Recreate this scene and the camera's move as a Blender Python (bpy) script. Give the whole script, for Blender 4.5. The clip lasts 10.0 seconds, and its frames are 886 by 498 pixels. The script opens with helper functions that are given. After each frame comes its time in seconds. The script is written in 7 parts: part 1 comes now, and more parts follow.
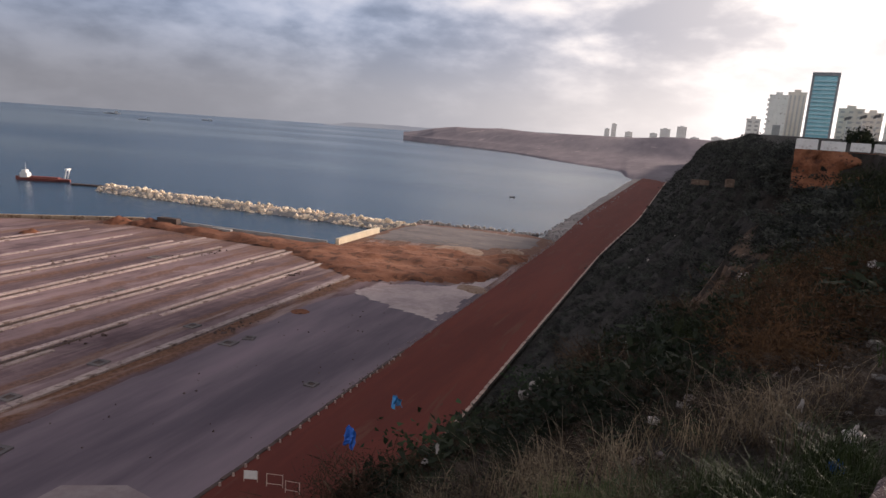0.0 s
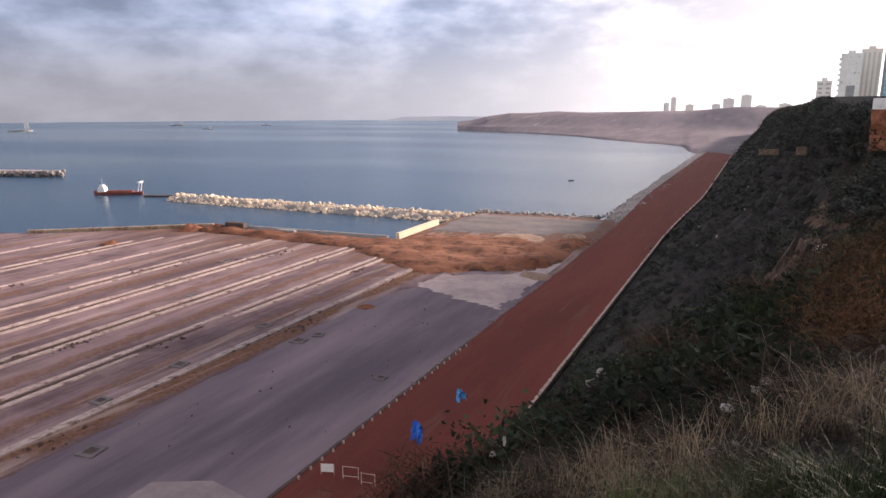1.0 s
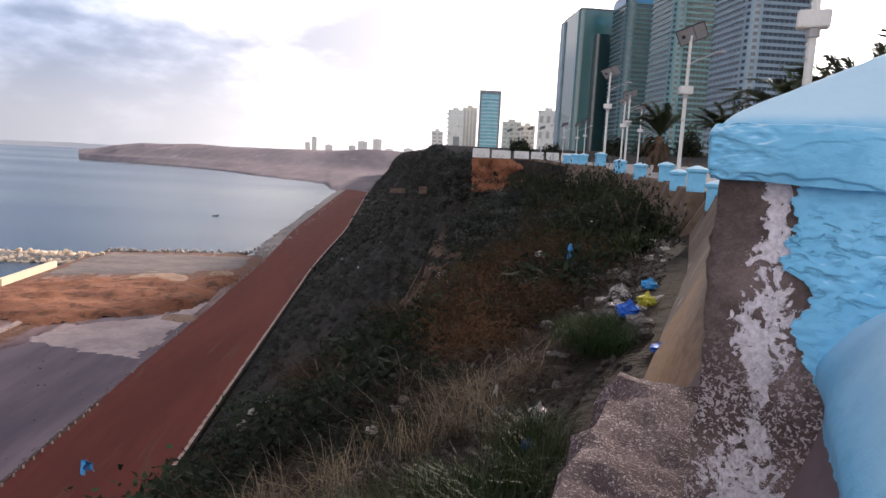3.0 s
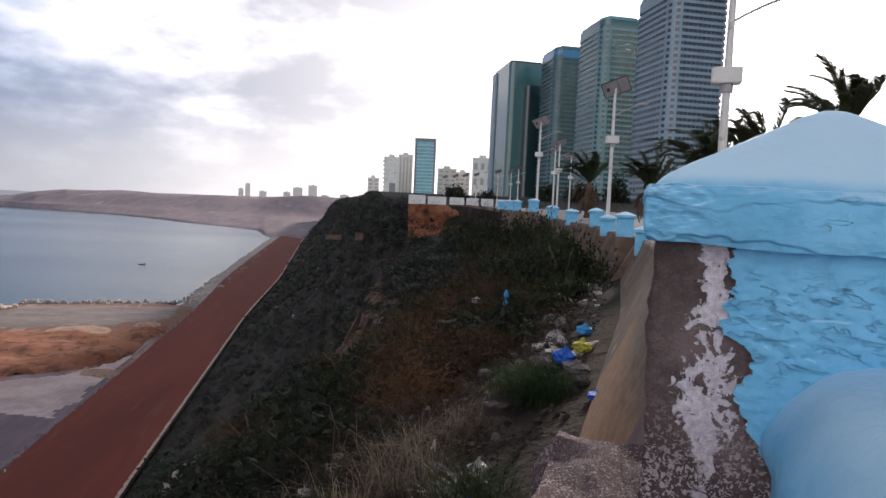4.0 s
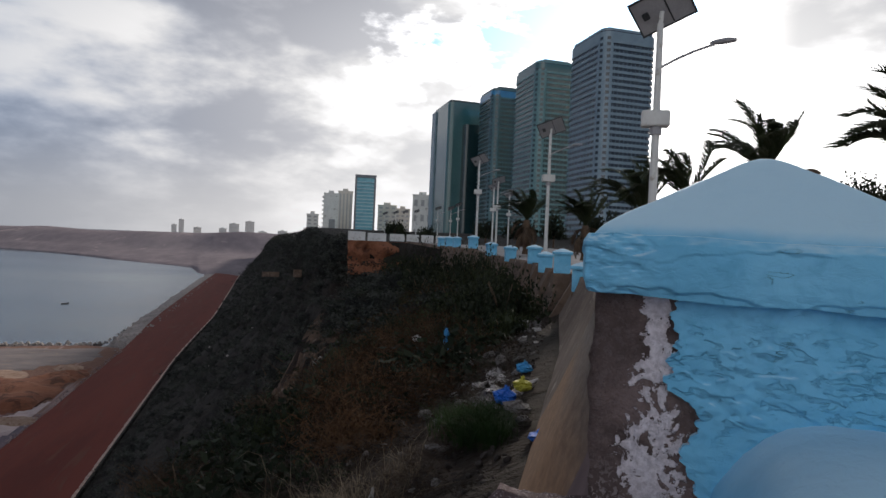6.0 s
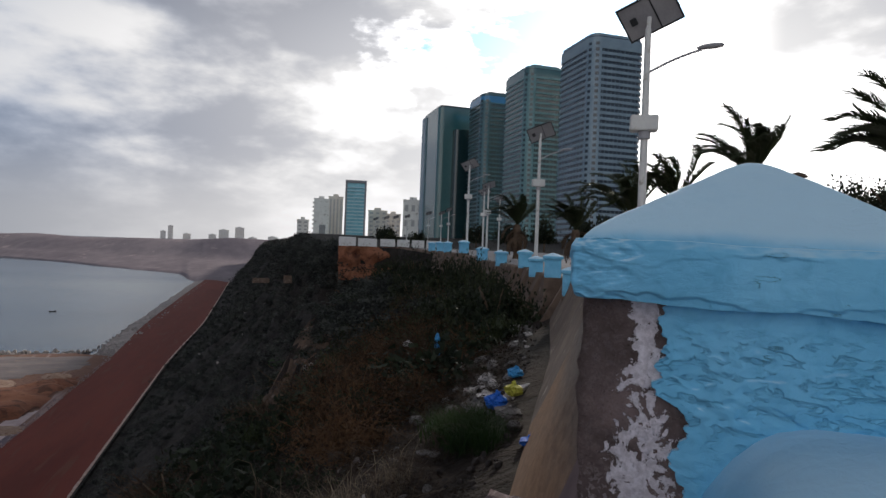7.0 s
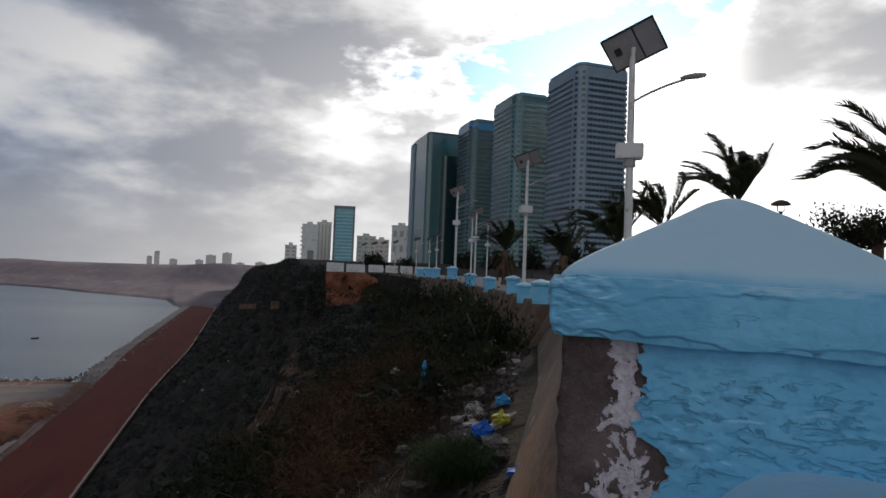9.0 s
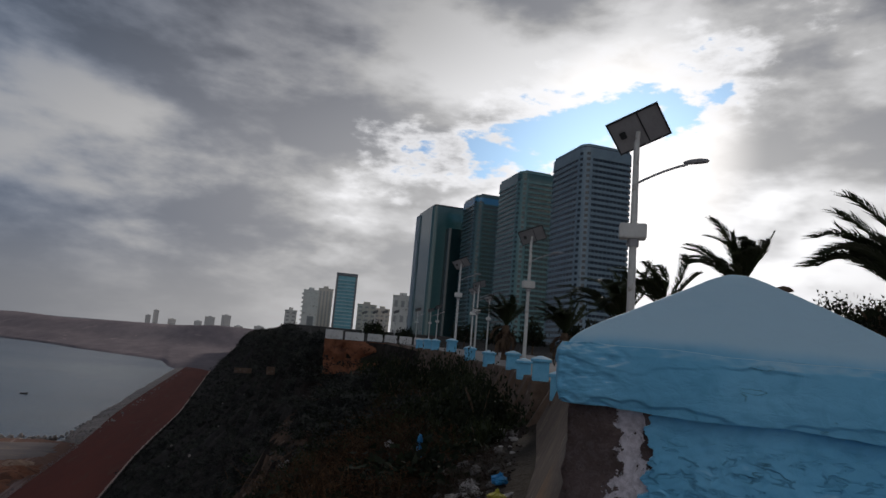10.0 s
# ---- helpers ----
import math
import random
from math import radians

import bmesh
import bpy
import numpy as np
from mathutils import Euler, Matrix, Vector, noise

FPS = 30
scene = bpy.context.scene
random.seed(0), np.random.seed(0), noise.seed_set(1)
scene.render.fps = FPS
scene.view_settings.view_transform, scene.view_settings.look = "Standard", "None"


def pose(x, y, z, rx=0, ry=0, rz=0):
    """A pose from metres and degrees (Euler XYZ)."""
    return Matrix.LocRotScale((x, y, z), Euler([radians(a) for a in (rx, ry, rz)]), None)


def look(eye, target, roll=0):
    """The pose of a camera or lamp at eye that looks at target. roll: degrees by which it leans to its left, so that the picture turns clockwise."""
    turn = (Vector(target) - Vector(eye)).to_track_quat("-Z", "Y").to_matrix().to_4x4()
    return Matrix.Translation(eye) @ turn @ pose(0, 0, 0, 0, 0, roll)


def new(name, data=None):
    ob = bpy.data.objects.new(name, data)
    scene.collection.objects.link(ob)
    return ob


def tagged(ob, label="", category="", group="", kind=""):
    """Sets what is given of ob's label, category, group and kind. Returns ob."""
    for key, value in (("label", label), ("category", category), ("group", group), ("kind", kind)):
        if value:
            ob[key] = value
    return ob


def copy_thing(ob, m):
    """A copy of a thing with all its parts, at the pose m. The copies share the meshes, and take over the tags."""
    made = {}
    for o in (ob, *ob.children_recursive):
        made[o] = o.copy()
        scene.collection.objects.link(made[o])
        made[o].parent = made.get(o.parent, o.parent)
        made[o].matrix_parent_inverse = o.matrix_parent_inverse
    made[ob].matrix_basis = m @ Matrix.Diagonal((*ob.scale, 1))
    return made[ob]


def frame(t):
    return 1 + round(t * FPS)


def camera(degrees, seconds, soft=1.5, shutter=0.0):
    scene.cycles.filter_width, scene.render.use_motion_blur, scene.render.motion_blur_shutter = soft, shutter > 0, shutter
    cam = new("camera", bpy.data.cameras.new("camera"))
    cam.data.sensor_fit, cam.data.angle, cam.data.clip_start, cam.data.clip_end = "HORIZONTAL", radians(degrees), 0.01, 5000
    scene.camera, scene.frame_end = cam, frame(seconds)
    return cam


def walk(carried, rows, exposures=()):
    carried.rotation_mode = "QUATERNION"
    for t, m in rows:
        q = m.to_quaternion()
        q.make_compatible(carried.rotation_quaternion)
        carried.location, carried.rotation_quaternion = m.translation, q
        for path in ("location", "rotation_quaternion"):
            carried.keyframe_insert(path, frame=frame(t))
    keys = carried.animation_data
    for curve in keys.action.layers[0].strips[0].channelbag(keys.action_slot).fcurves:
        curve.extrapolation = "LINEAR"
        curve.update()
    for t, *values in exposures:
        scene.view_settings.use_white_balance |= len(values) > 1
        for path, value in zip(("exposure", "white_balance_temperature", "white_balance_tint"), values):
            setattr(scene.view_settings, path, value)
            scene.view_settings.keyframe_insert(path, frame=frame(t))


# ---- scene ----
cam = camera(69.21, 10.0)

PATH = [
    (0.0, look((-0.154, -0.484, 41.911), (-3.582, 8.721, 40.038), 4.05)),
    (0.2, look((-0.148, -0.478, 41.921), (-3.780, 8.577, 39.725), 1.86)),
    (0.5, look((-0.138, -0.468, 41.935), (-4.110, 8.434, 39.703), 0.23)),
    (1, look((-0.112, -0.355, 41.946), (-4.388, 8.447, 39.887), -0.29)),
    (1.5, look((-0.114, -0.348, 41.926), (-4.280, 8.581, 40.221), -0.24)),
    (2, look((-0.032, -0.276, 41.935), (-3.699, 8.897, 40.381), 0.93)),
    (2.2, look((-0.046, -0.255, 41.919), (-2.402, 9.396, 40.772), 2.48)),
    (2.3, look((-0.053, -0.244, 41.911), (-1.914, 9.518, 40.798), 2.48)),
    (2.5, look((-0.066, -0.223, 41.896), (-1.119, 9.631, 40.563), 2.03)),
    (2.7, look((-0.068, -0.216, 41.911), (-0.132, 9.660, 40.340), 2.50)),
    (3, look((-0.070, -0.205, 41.933), (0.808, 9.657, 40.528), 2.77)),
    (3.2, look((-0.061, -0.189, 41.929), (1.183, 9.655, 40.679), 2.92)),
    (4.3, look((-0.023, -0.049, 41.986), (2.093, 9.712, 41.491), 2.03)),
    (4.5, look((-0.010, -0.022, 41.993), (2.373, 9.682, 41.596), 1.75)),
    (5, look((0.000, -0.002, 42.003), (2.607, 9.652, 41.952), 2.20)),
    (5.5, look((0.000, -0.000, 41.999), (2.641, 9.644, 41.915), 2.57)),
    (7, look((0.014, 0.011, 42.002), (2.852, 9.600, 42.033), 2.22)),
    (7.5, look((0.014, 0.008, 42.003), (2.837, 9.601, 41.969), 2.38)),
    (8, look((0.024, 0.012, 42.014), (2.955, 9.572, 42.086), 2.18)),
    (8.5, look((0.027, 0.008, 42.020), (2.977, 9.562, 42.187), 2.33)),
    (9, look((0.043, 0.023, 42.027), (3.034, 9.555, 42.463), 2.22)),
    (9.2, look((0.036, 0.015, 42.021), (3.131, 9.450, 43.207), 3.73)),
    (9.3, look((0.033, 0.011, 42.018), (3.116, 9.397, 43.568), 4.42)),
    (9.5, look((0.026, 0.003, 42.012), (3.111, 9.389, 43.557), 4.58)),
    (10, look((0.019, 0.007, 42.002), (2.882, 9.463, 43.546), 4.88)),
]
walk(cam, PATH, [(0.0, 0.25, 6550, 18), (0.5, 0.78, 6550, 20), (1.0, 0.85, 6500, 21), (1.5, 0.58, 6450, 20), (2.0, 0.5, 6450, 18), (2.5, 0.35, 6450, 15), (3.0, 0.9, 6400, 18), (3.2, 0.9, 6400, 18),
               (4.5, 0.15, 6150, 14), (5.0, -0.2, 6080, 12), (7.5, -0.18, 6080, 12), (8.5, -0.4, 6080, 12), (9.0, -0.52, 6080, 12), (9.3, -1.25, 6030, 12), (9.5, -1.3, 6030, 12), (10.0, -1.15, 6030, 12)])

# ---- sky, sun ----
SUN_YAW, SUN_ELEV = radians(-32.8), radians(17.5)
SUN_DIR = Vector((-math.sin(SUN_YAW) * math.cos(SUN_ELEV), math.cos(SUN_YAW) * math.cos(SUN_ELEV), math.sin(SUN_ELEV)))
world = bpy.data.worlds.new("overcast_sky")
scene.world = world
world.use_nodes = True


class Nodes:
    """A thin hand for building node trees."""

    def __init__(self, tree):
        self.tree = tree
        tree.nodes.clear()

    def add(self, kind, **settings):
        n = self.tree.nodes.new(kind)
        for key, value in settings.items():
            setattr(n, key, value)
        return n

    def link(self, a, b):
        self.tree.links.new(a, b)

    def put(self, socket, value):
        if isinstance(value, bpy.types.NodeSocket):
            self.link(value, socket)
        elif isinstance(value, (tuple, list)) and len(value) == 3 and socket.type == "RGBA":
            socket.default_value = (*value, 1)
        else:
            socket.default_value = value

    def math(self, op, a, b=0.0, c=0.0, clamp=False):
        n = self.add("ShaderNodeMath", operation=op, use_clamp=clamp)
        for s, v in zip(n.inputs, (a, b, c)):
            self.put(s, v)
        return n.outputs[0]

    def vmath(self, op, a, b=(0, 0, 0), out=0):
        n = self.add("ShaderNodeVectorMath", operation=op)
        self.put(n.inputs[0], a)
        self.put(n.inputs[1], b)
        return n.outputs[out]

    def mix(self, fac, a, b, kind="MIX"):
        n = self.add("ShaderNodeMix", data_type="RGBA", blend_type=kind)
        self.put(n.inputs[0], fac)
        self.put(n.inputs[6], a)
        self.put(n.inputs[7], b)
        return n.outputs[2]

    def noise(self, vec, scale, detail=4.0, rough=0.55, dist=0.0):
        n = self.add("ShaderNodeTexNoise")
        if vec is not None:
            self.link(vec, n.inputs["Vector"])
        self.put(n.inputs["Scale"], scale)
        n.inputs["Detail"].default_value = detail
        n.inputs["Roughness"].default_value = rough
        n.inputs["Distortion"].default_value = dist
        return n.outputs[0]

    def step(self, x, lo, hi, a=0.0, b=1.0):
        n = self.add("ShaderNodeMapRange", interpolation_type="SMOOTHSTEP")
        for s, v in zip(n.inputs, (x, lo, hi, a, b)):
            self.put(s, v)
        return n.outputs[0]


def build_sky():
    k = Nodes(world.node_tree)
    d = k.add("ShaderNodeTexCoord").outputs["Generated"]
    xyz = k.add("ShaderNodeSeparateXYZ")
    k.link(d, xyz.inputs[0])
    x, y, z = xyz.outputs
    # lumps of cloud drawn out along the horizon
    p = k.vmath("ADD", k.vmath("MULTIPLY", d, (1.0, 1.0, 2.3)), (5.3, 1.7, 3.7))
    big = k.noise(p, 2.3, 5, 0.5, 0.1)
    mid = k.noise(p, 6.5, 7, 0.5, 0.1)
    fine = k.noise(p, 17.0, 6, 0.55, 0.0)
    elev = k.math("MULTIPLY", k.math("ARCSINE", z), 57.2958)
    side = k.math("SUBTRACT", k.math("MULTIPLY", k.math("ARCTAN2", x, y), 57.2958), math.degrees(-SUN_YAW))
    side = k.math("ABSOLUTE", k.math("WRAP", side, 180.0, -180.0))
    # brightness of the cloud round the compass, away from the sun
    ramp_ = k.add("ShaderNodeValToRGB")
    k.link(k.math("DIVIDE", side, 180.0), ramp_.inputs[0])
    ramp_.color_ramp.interpolation = "B_SPLINE"
    # the last two stops add brightness behind the view, for the pillar
    stops = ((0.0, 1.0), (0.10, 0.66), (0.20, 0.38), (0.32, 0.195), (0.48, 0.105), (0.68, 0.13), (0.85, 0.44), (1.0, 0.56))
    e = ramp_.color_ramp.elements
    while len(e) < len(stops):
        e.new(0.5)
    for el, (at, val) in zip(e, stops):
        el.position, el.color = at, (val, val, val, 1)
    around = k.math("MULTIPLY", ramp_.outputs[0], 2.3)
    # darker overhead, hazy along the horizon
    above = k.step(elev, 13.0, 31.0, 1.0, k.step(side, 8.0, 34.0, 0.52, 0.36))
    # unseen sky higher up is dimmed to hold light off the cliff
    above = k.math("MULTIPLY", above, k.step(elev, 34.0, 60.0, 1.0, k.step(side, 30.0, 70.0, 1.0, 0.40)))
    # unseen sky behind the view is brightened to light the pillar's front
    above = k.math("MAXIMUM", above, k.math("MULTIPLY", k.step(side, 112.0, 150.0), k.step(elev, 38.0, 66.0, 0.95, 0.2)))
    thick = k.math("ADD", k.math("MULTIPLY", big, 0.58), k.math("ADD", k.math("MULTIPLY", mid, 0.31), k.math("MULTIPLY", fine, 0.11)))
    c = k.step(thick, 0.40, 0.58, 1.42, 0.56)
    haze = k.step(elev, 1.0, 9.0, 0.75, 0.0)
    c = k.math("ADD", k.math("MULTIPLY", c, k.math("SUBTRACT", 1.0, haze)), k.math("MULTIPLY", haze, 0.82))
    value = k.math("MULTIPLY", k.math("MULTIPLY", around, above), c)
    # dark cloud is blue, bright cloud is warm
    cold = k.mix(k.step(side, 30.0, 64.0), (0.97, 0.985, 1.06), (0.74, 0.94, 1.26))
    tint = k.mix(k.step(value, 0.15, 1.0), cold, (1.04, 1.0, 0.93))
    tint = k.mix(k.math("MULTIPLY", haze, 0.8), tint, (1.05, 1.0, 0.93))
    cloud = k.vmath("SCALE", tint)
    k.link(value, cloud.node.inputs["Scale"])
    # bright thin cloud round the hidden sun
    toward = k.vmath("DOT_PRODUCT", d, tuple(SUN_DIR), out=1)
    core = k.step(toward, 0.982, 0.9998)
    cloud = k.mix(k.math("MULTIPLY", core, 0.75), cloud, (3.4, 3.15, 2.8))
    # ragged gap where blue sky shows, above and beside the sun
    gx = k.math("DIVIDE", k.math("SUBTRACT", k.math("MULTIPLY", k.math("ARCTAN2", x, y), 57.2958), 27.5), 16.0)
    gy = k.math("DIVIDE", k.math("SUBTRACT", elev, k.math("ADD", 20.0, k.math("MULTIPLY", gx, 4.2))), 4.2)
    oval = k.math("SQRT", k.math("ADD", k.math("MULTIPLY", gx, gx), k.math("MULTIPLY", gy, gy)))
    rag = k.math("ADD", k.math("MULTIPLY", mid, 0.6), k.math("MULTIPLY", fine, 0.8))
    rim = k.step(k.math("SUBTRACT", k.math("ADD", oval, k.math("MULTIPLY", rag, 2.6)), 1.75), 0.80, 1.35, 1.0, 0.0)
    cloud = k.mix(k.math("MULTIPLY", rim, 0.7), cloud, (2.2, 2.12, 2.0))
    hole = k.step(k.math("SUBTRACT", k.math("ADD", oval, k.math("MULTIPLY", rag, 2.6)), 1.85), 0.52, 0.76, 1.0, 0.0)
    sky = k.add("ShaderNodeTexSky", sky_type="NISHITA")
    sky.sun_disc = False
    sky.sun_elevation, sky.sun_rotation = SUN_ELEV, -SUN_YAW
    blue = k.mix(1.0, sky.outputs[0], (0.055, 0.095, 0.15), "MULTIPLY")
    colour = k.mix(k.math("MULTIPLY", hole, 0.9), cloud, blue)
    bg = k.add("ShaderNodeBackground")
    k.link(colour, bg.inputs[0])
    bg.inputs[1].default_value = SKY
    out = k.add("ShaderNodeOutputWorld")
    k.link(bg.outputs[0], out.inputs[0])


SKY = 1.0
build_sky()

sun = new("sun", bpy.data.lights.new("sun", "SUN"))
sun.data.energy, sun.data.angle, sun.data.color = 5.0, radians(5.0), (1.0, 0.86, 0.70)
sun.matrix_world = look(SUN_DIR * 300, (0, 0, 0))


# ---- materials ----
def surf(name, a, b, scale=1.0, rough=0.9, bump=0.3, c=None, spots=0.12, grain=14.0, metal=0.0, spec=0.3, size=0.05, jitter=0.0, stretch=None):
    """Two colours in broad noise, a third in small spots, with fine relief; sizes in metres."""
    m = bpy.data.materials.new(name)
    m.use_nodes = True
    k = Nodes(m.node_tree)
    p = k.add("ShaderNodeTexCoord").outputs["Object"]
    if stretch:
        p = k.vmath("MULTIPLY", p, stretch)
    n1 = k.noise(p, scale, 6, 0.6, 0.3)
    n2 = k.noise(p, scale * grain, 5, 0.65)
    f = k.step(k.math("ADD", k.math("MULTIPLY", n1, 0.65), k.math("MULTIPLY", n2, 0.35)), 0.36, 0.64)
    col = k.mix(f, a, b)
    if c:
        n3 = k.noise(p, scale * grain * 0.4, 4, 0.6, 0.6)
        col = k.mix(k.step(n3, 0.62 - spots, 0.70 - spots * 0.5), col, c)
    if jitter:
        r = k.add("ShaderNodeObjectInfo").outputs["Random"]
        hsv = k.add("ShaderNodeHueSaturation")
        k.put(hsv.inputs["Value"], k.math("ADD", k.math("MULTIPLY", r, jitter * 2), 1 - jitter))
        k.link(col, hsv.inputs["Color"])
        col = hsv.outputs[0]
    bs = k.add("ShaderNodeBsdfPrincipled")
    k.link(col, bs.inputs["Base Color"])
    k.put(bs.inputs["Roughness"], k.math("ADD", k.math("MULTIPLY", n2, 0.25), rough - 0.125, clamp=True))
    bs.inputs["Metallic"].default_value = metal
    bs.inputs["Specular IOR Level"].default_value = spec
    if bump:
        bm_ = k.add("ShaderNodeBump")
        bm_.inputs["Strength"].default_value = bump
        bm_.inputs["Distance"].default_value = size
        k.link(k.math("ADD", n2, k.math("MULTIPLY", n1, 0.5)), bm_.inputs["Height"])
        k.link(bm_.outputs[0], bs.inputs["Normal"])
    out = k.add("ShaderNodeOutputMaterial")
    k.link(bs.outputs[0], out.inputs[0])
    return m


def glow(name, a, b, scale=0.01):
    """Plain far distance, with the haze put into a colour that it emits."""
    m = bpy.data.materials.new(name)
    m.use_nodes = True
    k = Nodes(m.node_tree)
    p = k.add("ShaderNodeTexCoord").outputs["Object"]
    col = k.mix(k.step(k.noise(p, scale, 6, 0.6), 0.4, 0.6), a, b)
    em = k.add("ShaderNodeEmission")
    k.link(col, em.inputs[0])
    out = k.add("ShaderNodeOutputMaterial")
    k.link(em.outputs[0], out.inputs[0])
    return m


def sea_material():
    m = bpy.data.materials.new("sea_water")
    m.use_nodes = True
    k = Nodes(m.node_tree)
    p = k.add("ShaderNodeTexCoord").outputs["Object"]
    stretch = k.vmath("MULTIPLY", p, (0.35, 1.0, 1.0))
    n = k.noise(stretch, 0.0028, 5, 0.45)
    w = k.noise(p, 0.25, 6, 0.7)
    bs = k.add("ShaderNodeBsdfPrincipled")
    k.link(k.mix(k.step(n, 0.42, 0.6), (0.012, 0.050, 0.098), (0.032, 0.072, 0.098)), bs.inputs["Base Color"])
    k.put(bs.inputs["Roughness"], k.step(n, 0.4, 0.6, 0.24, 0.18))
    bs.inputs["IOR"].default_value = 1.33
    bm_ = k.add("ShaderNodeBump")
    bm_.inputs["Strength"].default_value = 0.35
    bm_.inputs["Distance"].default_value = 0.6
    k.link(w, bm_.inputs["Height"])
    k.link(bm_.outputs[0], bs.inputs["Normal"])
    out = k.add("ShaderNodeOutputMaterial")
    k.link(bs.outputs[0], out.inputs[0])
    return m


def yard_material():
    """Bare mauve-grey ground, streaked along the old crane tracks with brown mud and pale dust."""
    m = bpy.data.materials.new("bare_yard")
    m.use_nodes = True
    k = Nodes(m.node_tree)
    p = k.add("ShaderNodeTexCoord").outputs["Object"]
    xyz = k.add("ShaderNodeSeparateXYZ")
    k.link(p, xyz.inputs[0])
    long = k.vmath("MULTIPLY", p, (1.5, 0.14, 1))
    n1 = k.noise(long, 0.06, 6, 0.6, 0.3)
    n2 = k.noise(long, 0.6, 6, 0.65, 0.3)
    n3 = k.noise(p, 0.11, 6, 0.65, 0.6)
    n4 = k.noise(p, 1.3, 5, 0.65)
    col = k.mix(k.step(k.math("ADD", k.math("MULTIPLY", n1, 0.5), k.math("ADD", k.math("MULTIPLY", n2, 0.2), k.math("MULTIPLY", n3, 0.3))), 0.40, 0.60), (0.098, 0.064, 0.072), (0.255, 0.176, 0.184))
    # mud beside the tracks
    x = k.math("ADD", xyz.outputs[0], k.math("MULTIPLY", k.math("SUBTRACT", n3, 0.5), 7.0))
    x = k.math("ADD", x, k.math("MULTIPLY", k.math("SUBTRACT", n4, 0.5), 2.0))
    mud = 0.0
    for at, half in ((-76.4, 2.3), (-84.5, 1.4), (-100, 1.6), (-117, 1.3), (-135, 1.8), (-152, 2.0), (-188, 2.2), (-210, 2.0)):
        one = k.step(k.math("ABSOLUTE", k.math("SUBTRACT", x, at)), half * 0.5, half * 1.5, 1.0 if at > -80 else 0.75, 0.0)
        mud = k.math("MAXIMUM", mud, one)
    mud = k.math("MULTIPLY", mud, k.step(n3, 0.30, 0.50, 0.35, 1.0))
    far = k.step(k.math("ADD", xyz.outputs[1], k.math("MULTIPLY", n3, 60.0)), 165.0, 200.0)
    mud = k.math("MAXIMUM", mud, k.math("MULTIPLY", far, 0.85))
    col = k.mix(mud, col, k.mix(k.step(n4, 0.35, 0.65), (0.115, 0.056, 0.036), (0.20, 0.105, 0.068)))
    col = k.mix(k.math("MULTIPLY", k.step(k.noise(long, 0.16, 5, 0.6, 0.5), 0.54, 0.68), 0.75), col, (0.36, 0.275, 0.265))
    col = k.mix(k.math("MULTIPLY", k.step(n4, 0.62, 0.70), 0.5), col, (0.10, 0.065, 0.055))
    bs = k.add("ShaderNodeBsdfPrincipled")
    k.link(col, bs.inputs["Base Color"])
    bs.inputs["Roughness"].default_value = 0.95
    bs.inputs["Specular IOR Level"].default_value = 0.2
    b = k.add("ShaderNodeBump")
    b.inputs["Strength"].default_value = 0.3
    b.inputs["Distance"].default_value = 0.15
    k.link(k.math("ADD", n4, n2), b.inputs["Height"])
    k.link(b.outputs[0], bs.inputs["Normal"])
    out = k.add("ShaderNodeOutputMaterial")
    k.link(bs.outputs[0], out.inputs[0])
    return m


def soil_material():
    """Dark cliff soil: warm brown with bare pale streaks on the near spur, greyer along the far cliff."""
    m = bpy.data.materials.new("cliff_soil")
    m.use_nodes = True
    k = Nodes(m.node_tree)
    p = k.add("ShaderNodeTexCoord").outputs["Object"]
    xyz = k.add("ShaderNodeSeparateXYZ")
    k.link(p, xyz.inputs[0])
    n1 = k.noise(p, 0.22, 6, 0.6, 0.4)
    n2 = k.noise(p, 1.7, 6, 0.65, 0.3)
    f = k.step(k.math("ADD", k.math("MULTIPLY", n1, 0.6), k.math("MULTIPLY", n2, 0.4)), 0.38, 0.64)
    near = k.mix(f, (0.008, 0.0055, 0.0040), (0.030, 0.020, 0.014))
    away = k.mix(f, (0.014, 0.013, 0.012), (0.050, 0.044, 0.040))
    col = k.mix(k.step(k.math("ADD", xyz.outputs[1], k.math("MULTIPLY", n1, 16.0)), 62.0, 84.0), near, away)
    col = k.mix(k.math("MULTIPLY", k.step(k.noise(p, 0.5, 7, 0.68, 0.8), 0.61, 0.69), 0.6), col, (0.085, 0.062, 0.047))
    bs = k.add("ShaderNodeBsdfPrincipled")
    k.link(col, bs.inputs["Base Color"])
    bs.inputs["Roughness"].default_value = 0.97
    bs.inputs["Specular IOR Level"].default_value = 0.2
    b = k.add("ShaderNodeBump")
    b.inputs["Strength"].default_value = 0.8
    b.inputs["Distance"].default_value = 0.3
    k.link(k.math("ADD", n2, k.math("MULTIPLY", n1, 0.5)), b.inputs["Height"])
    k.link(b.outputs[0], bs.inputs["Normal"])
    out = k.add("ShaderNodeOutputMaterial")
    k.link(bs.outputs[0], out.inputs[0])
    return m


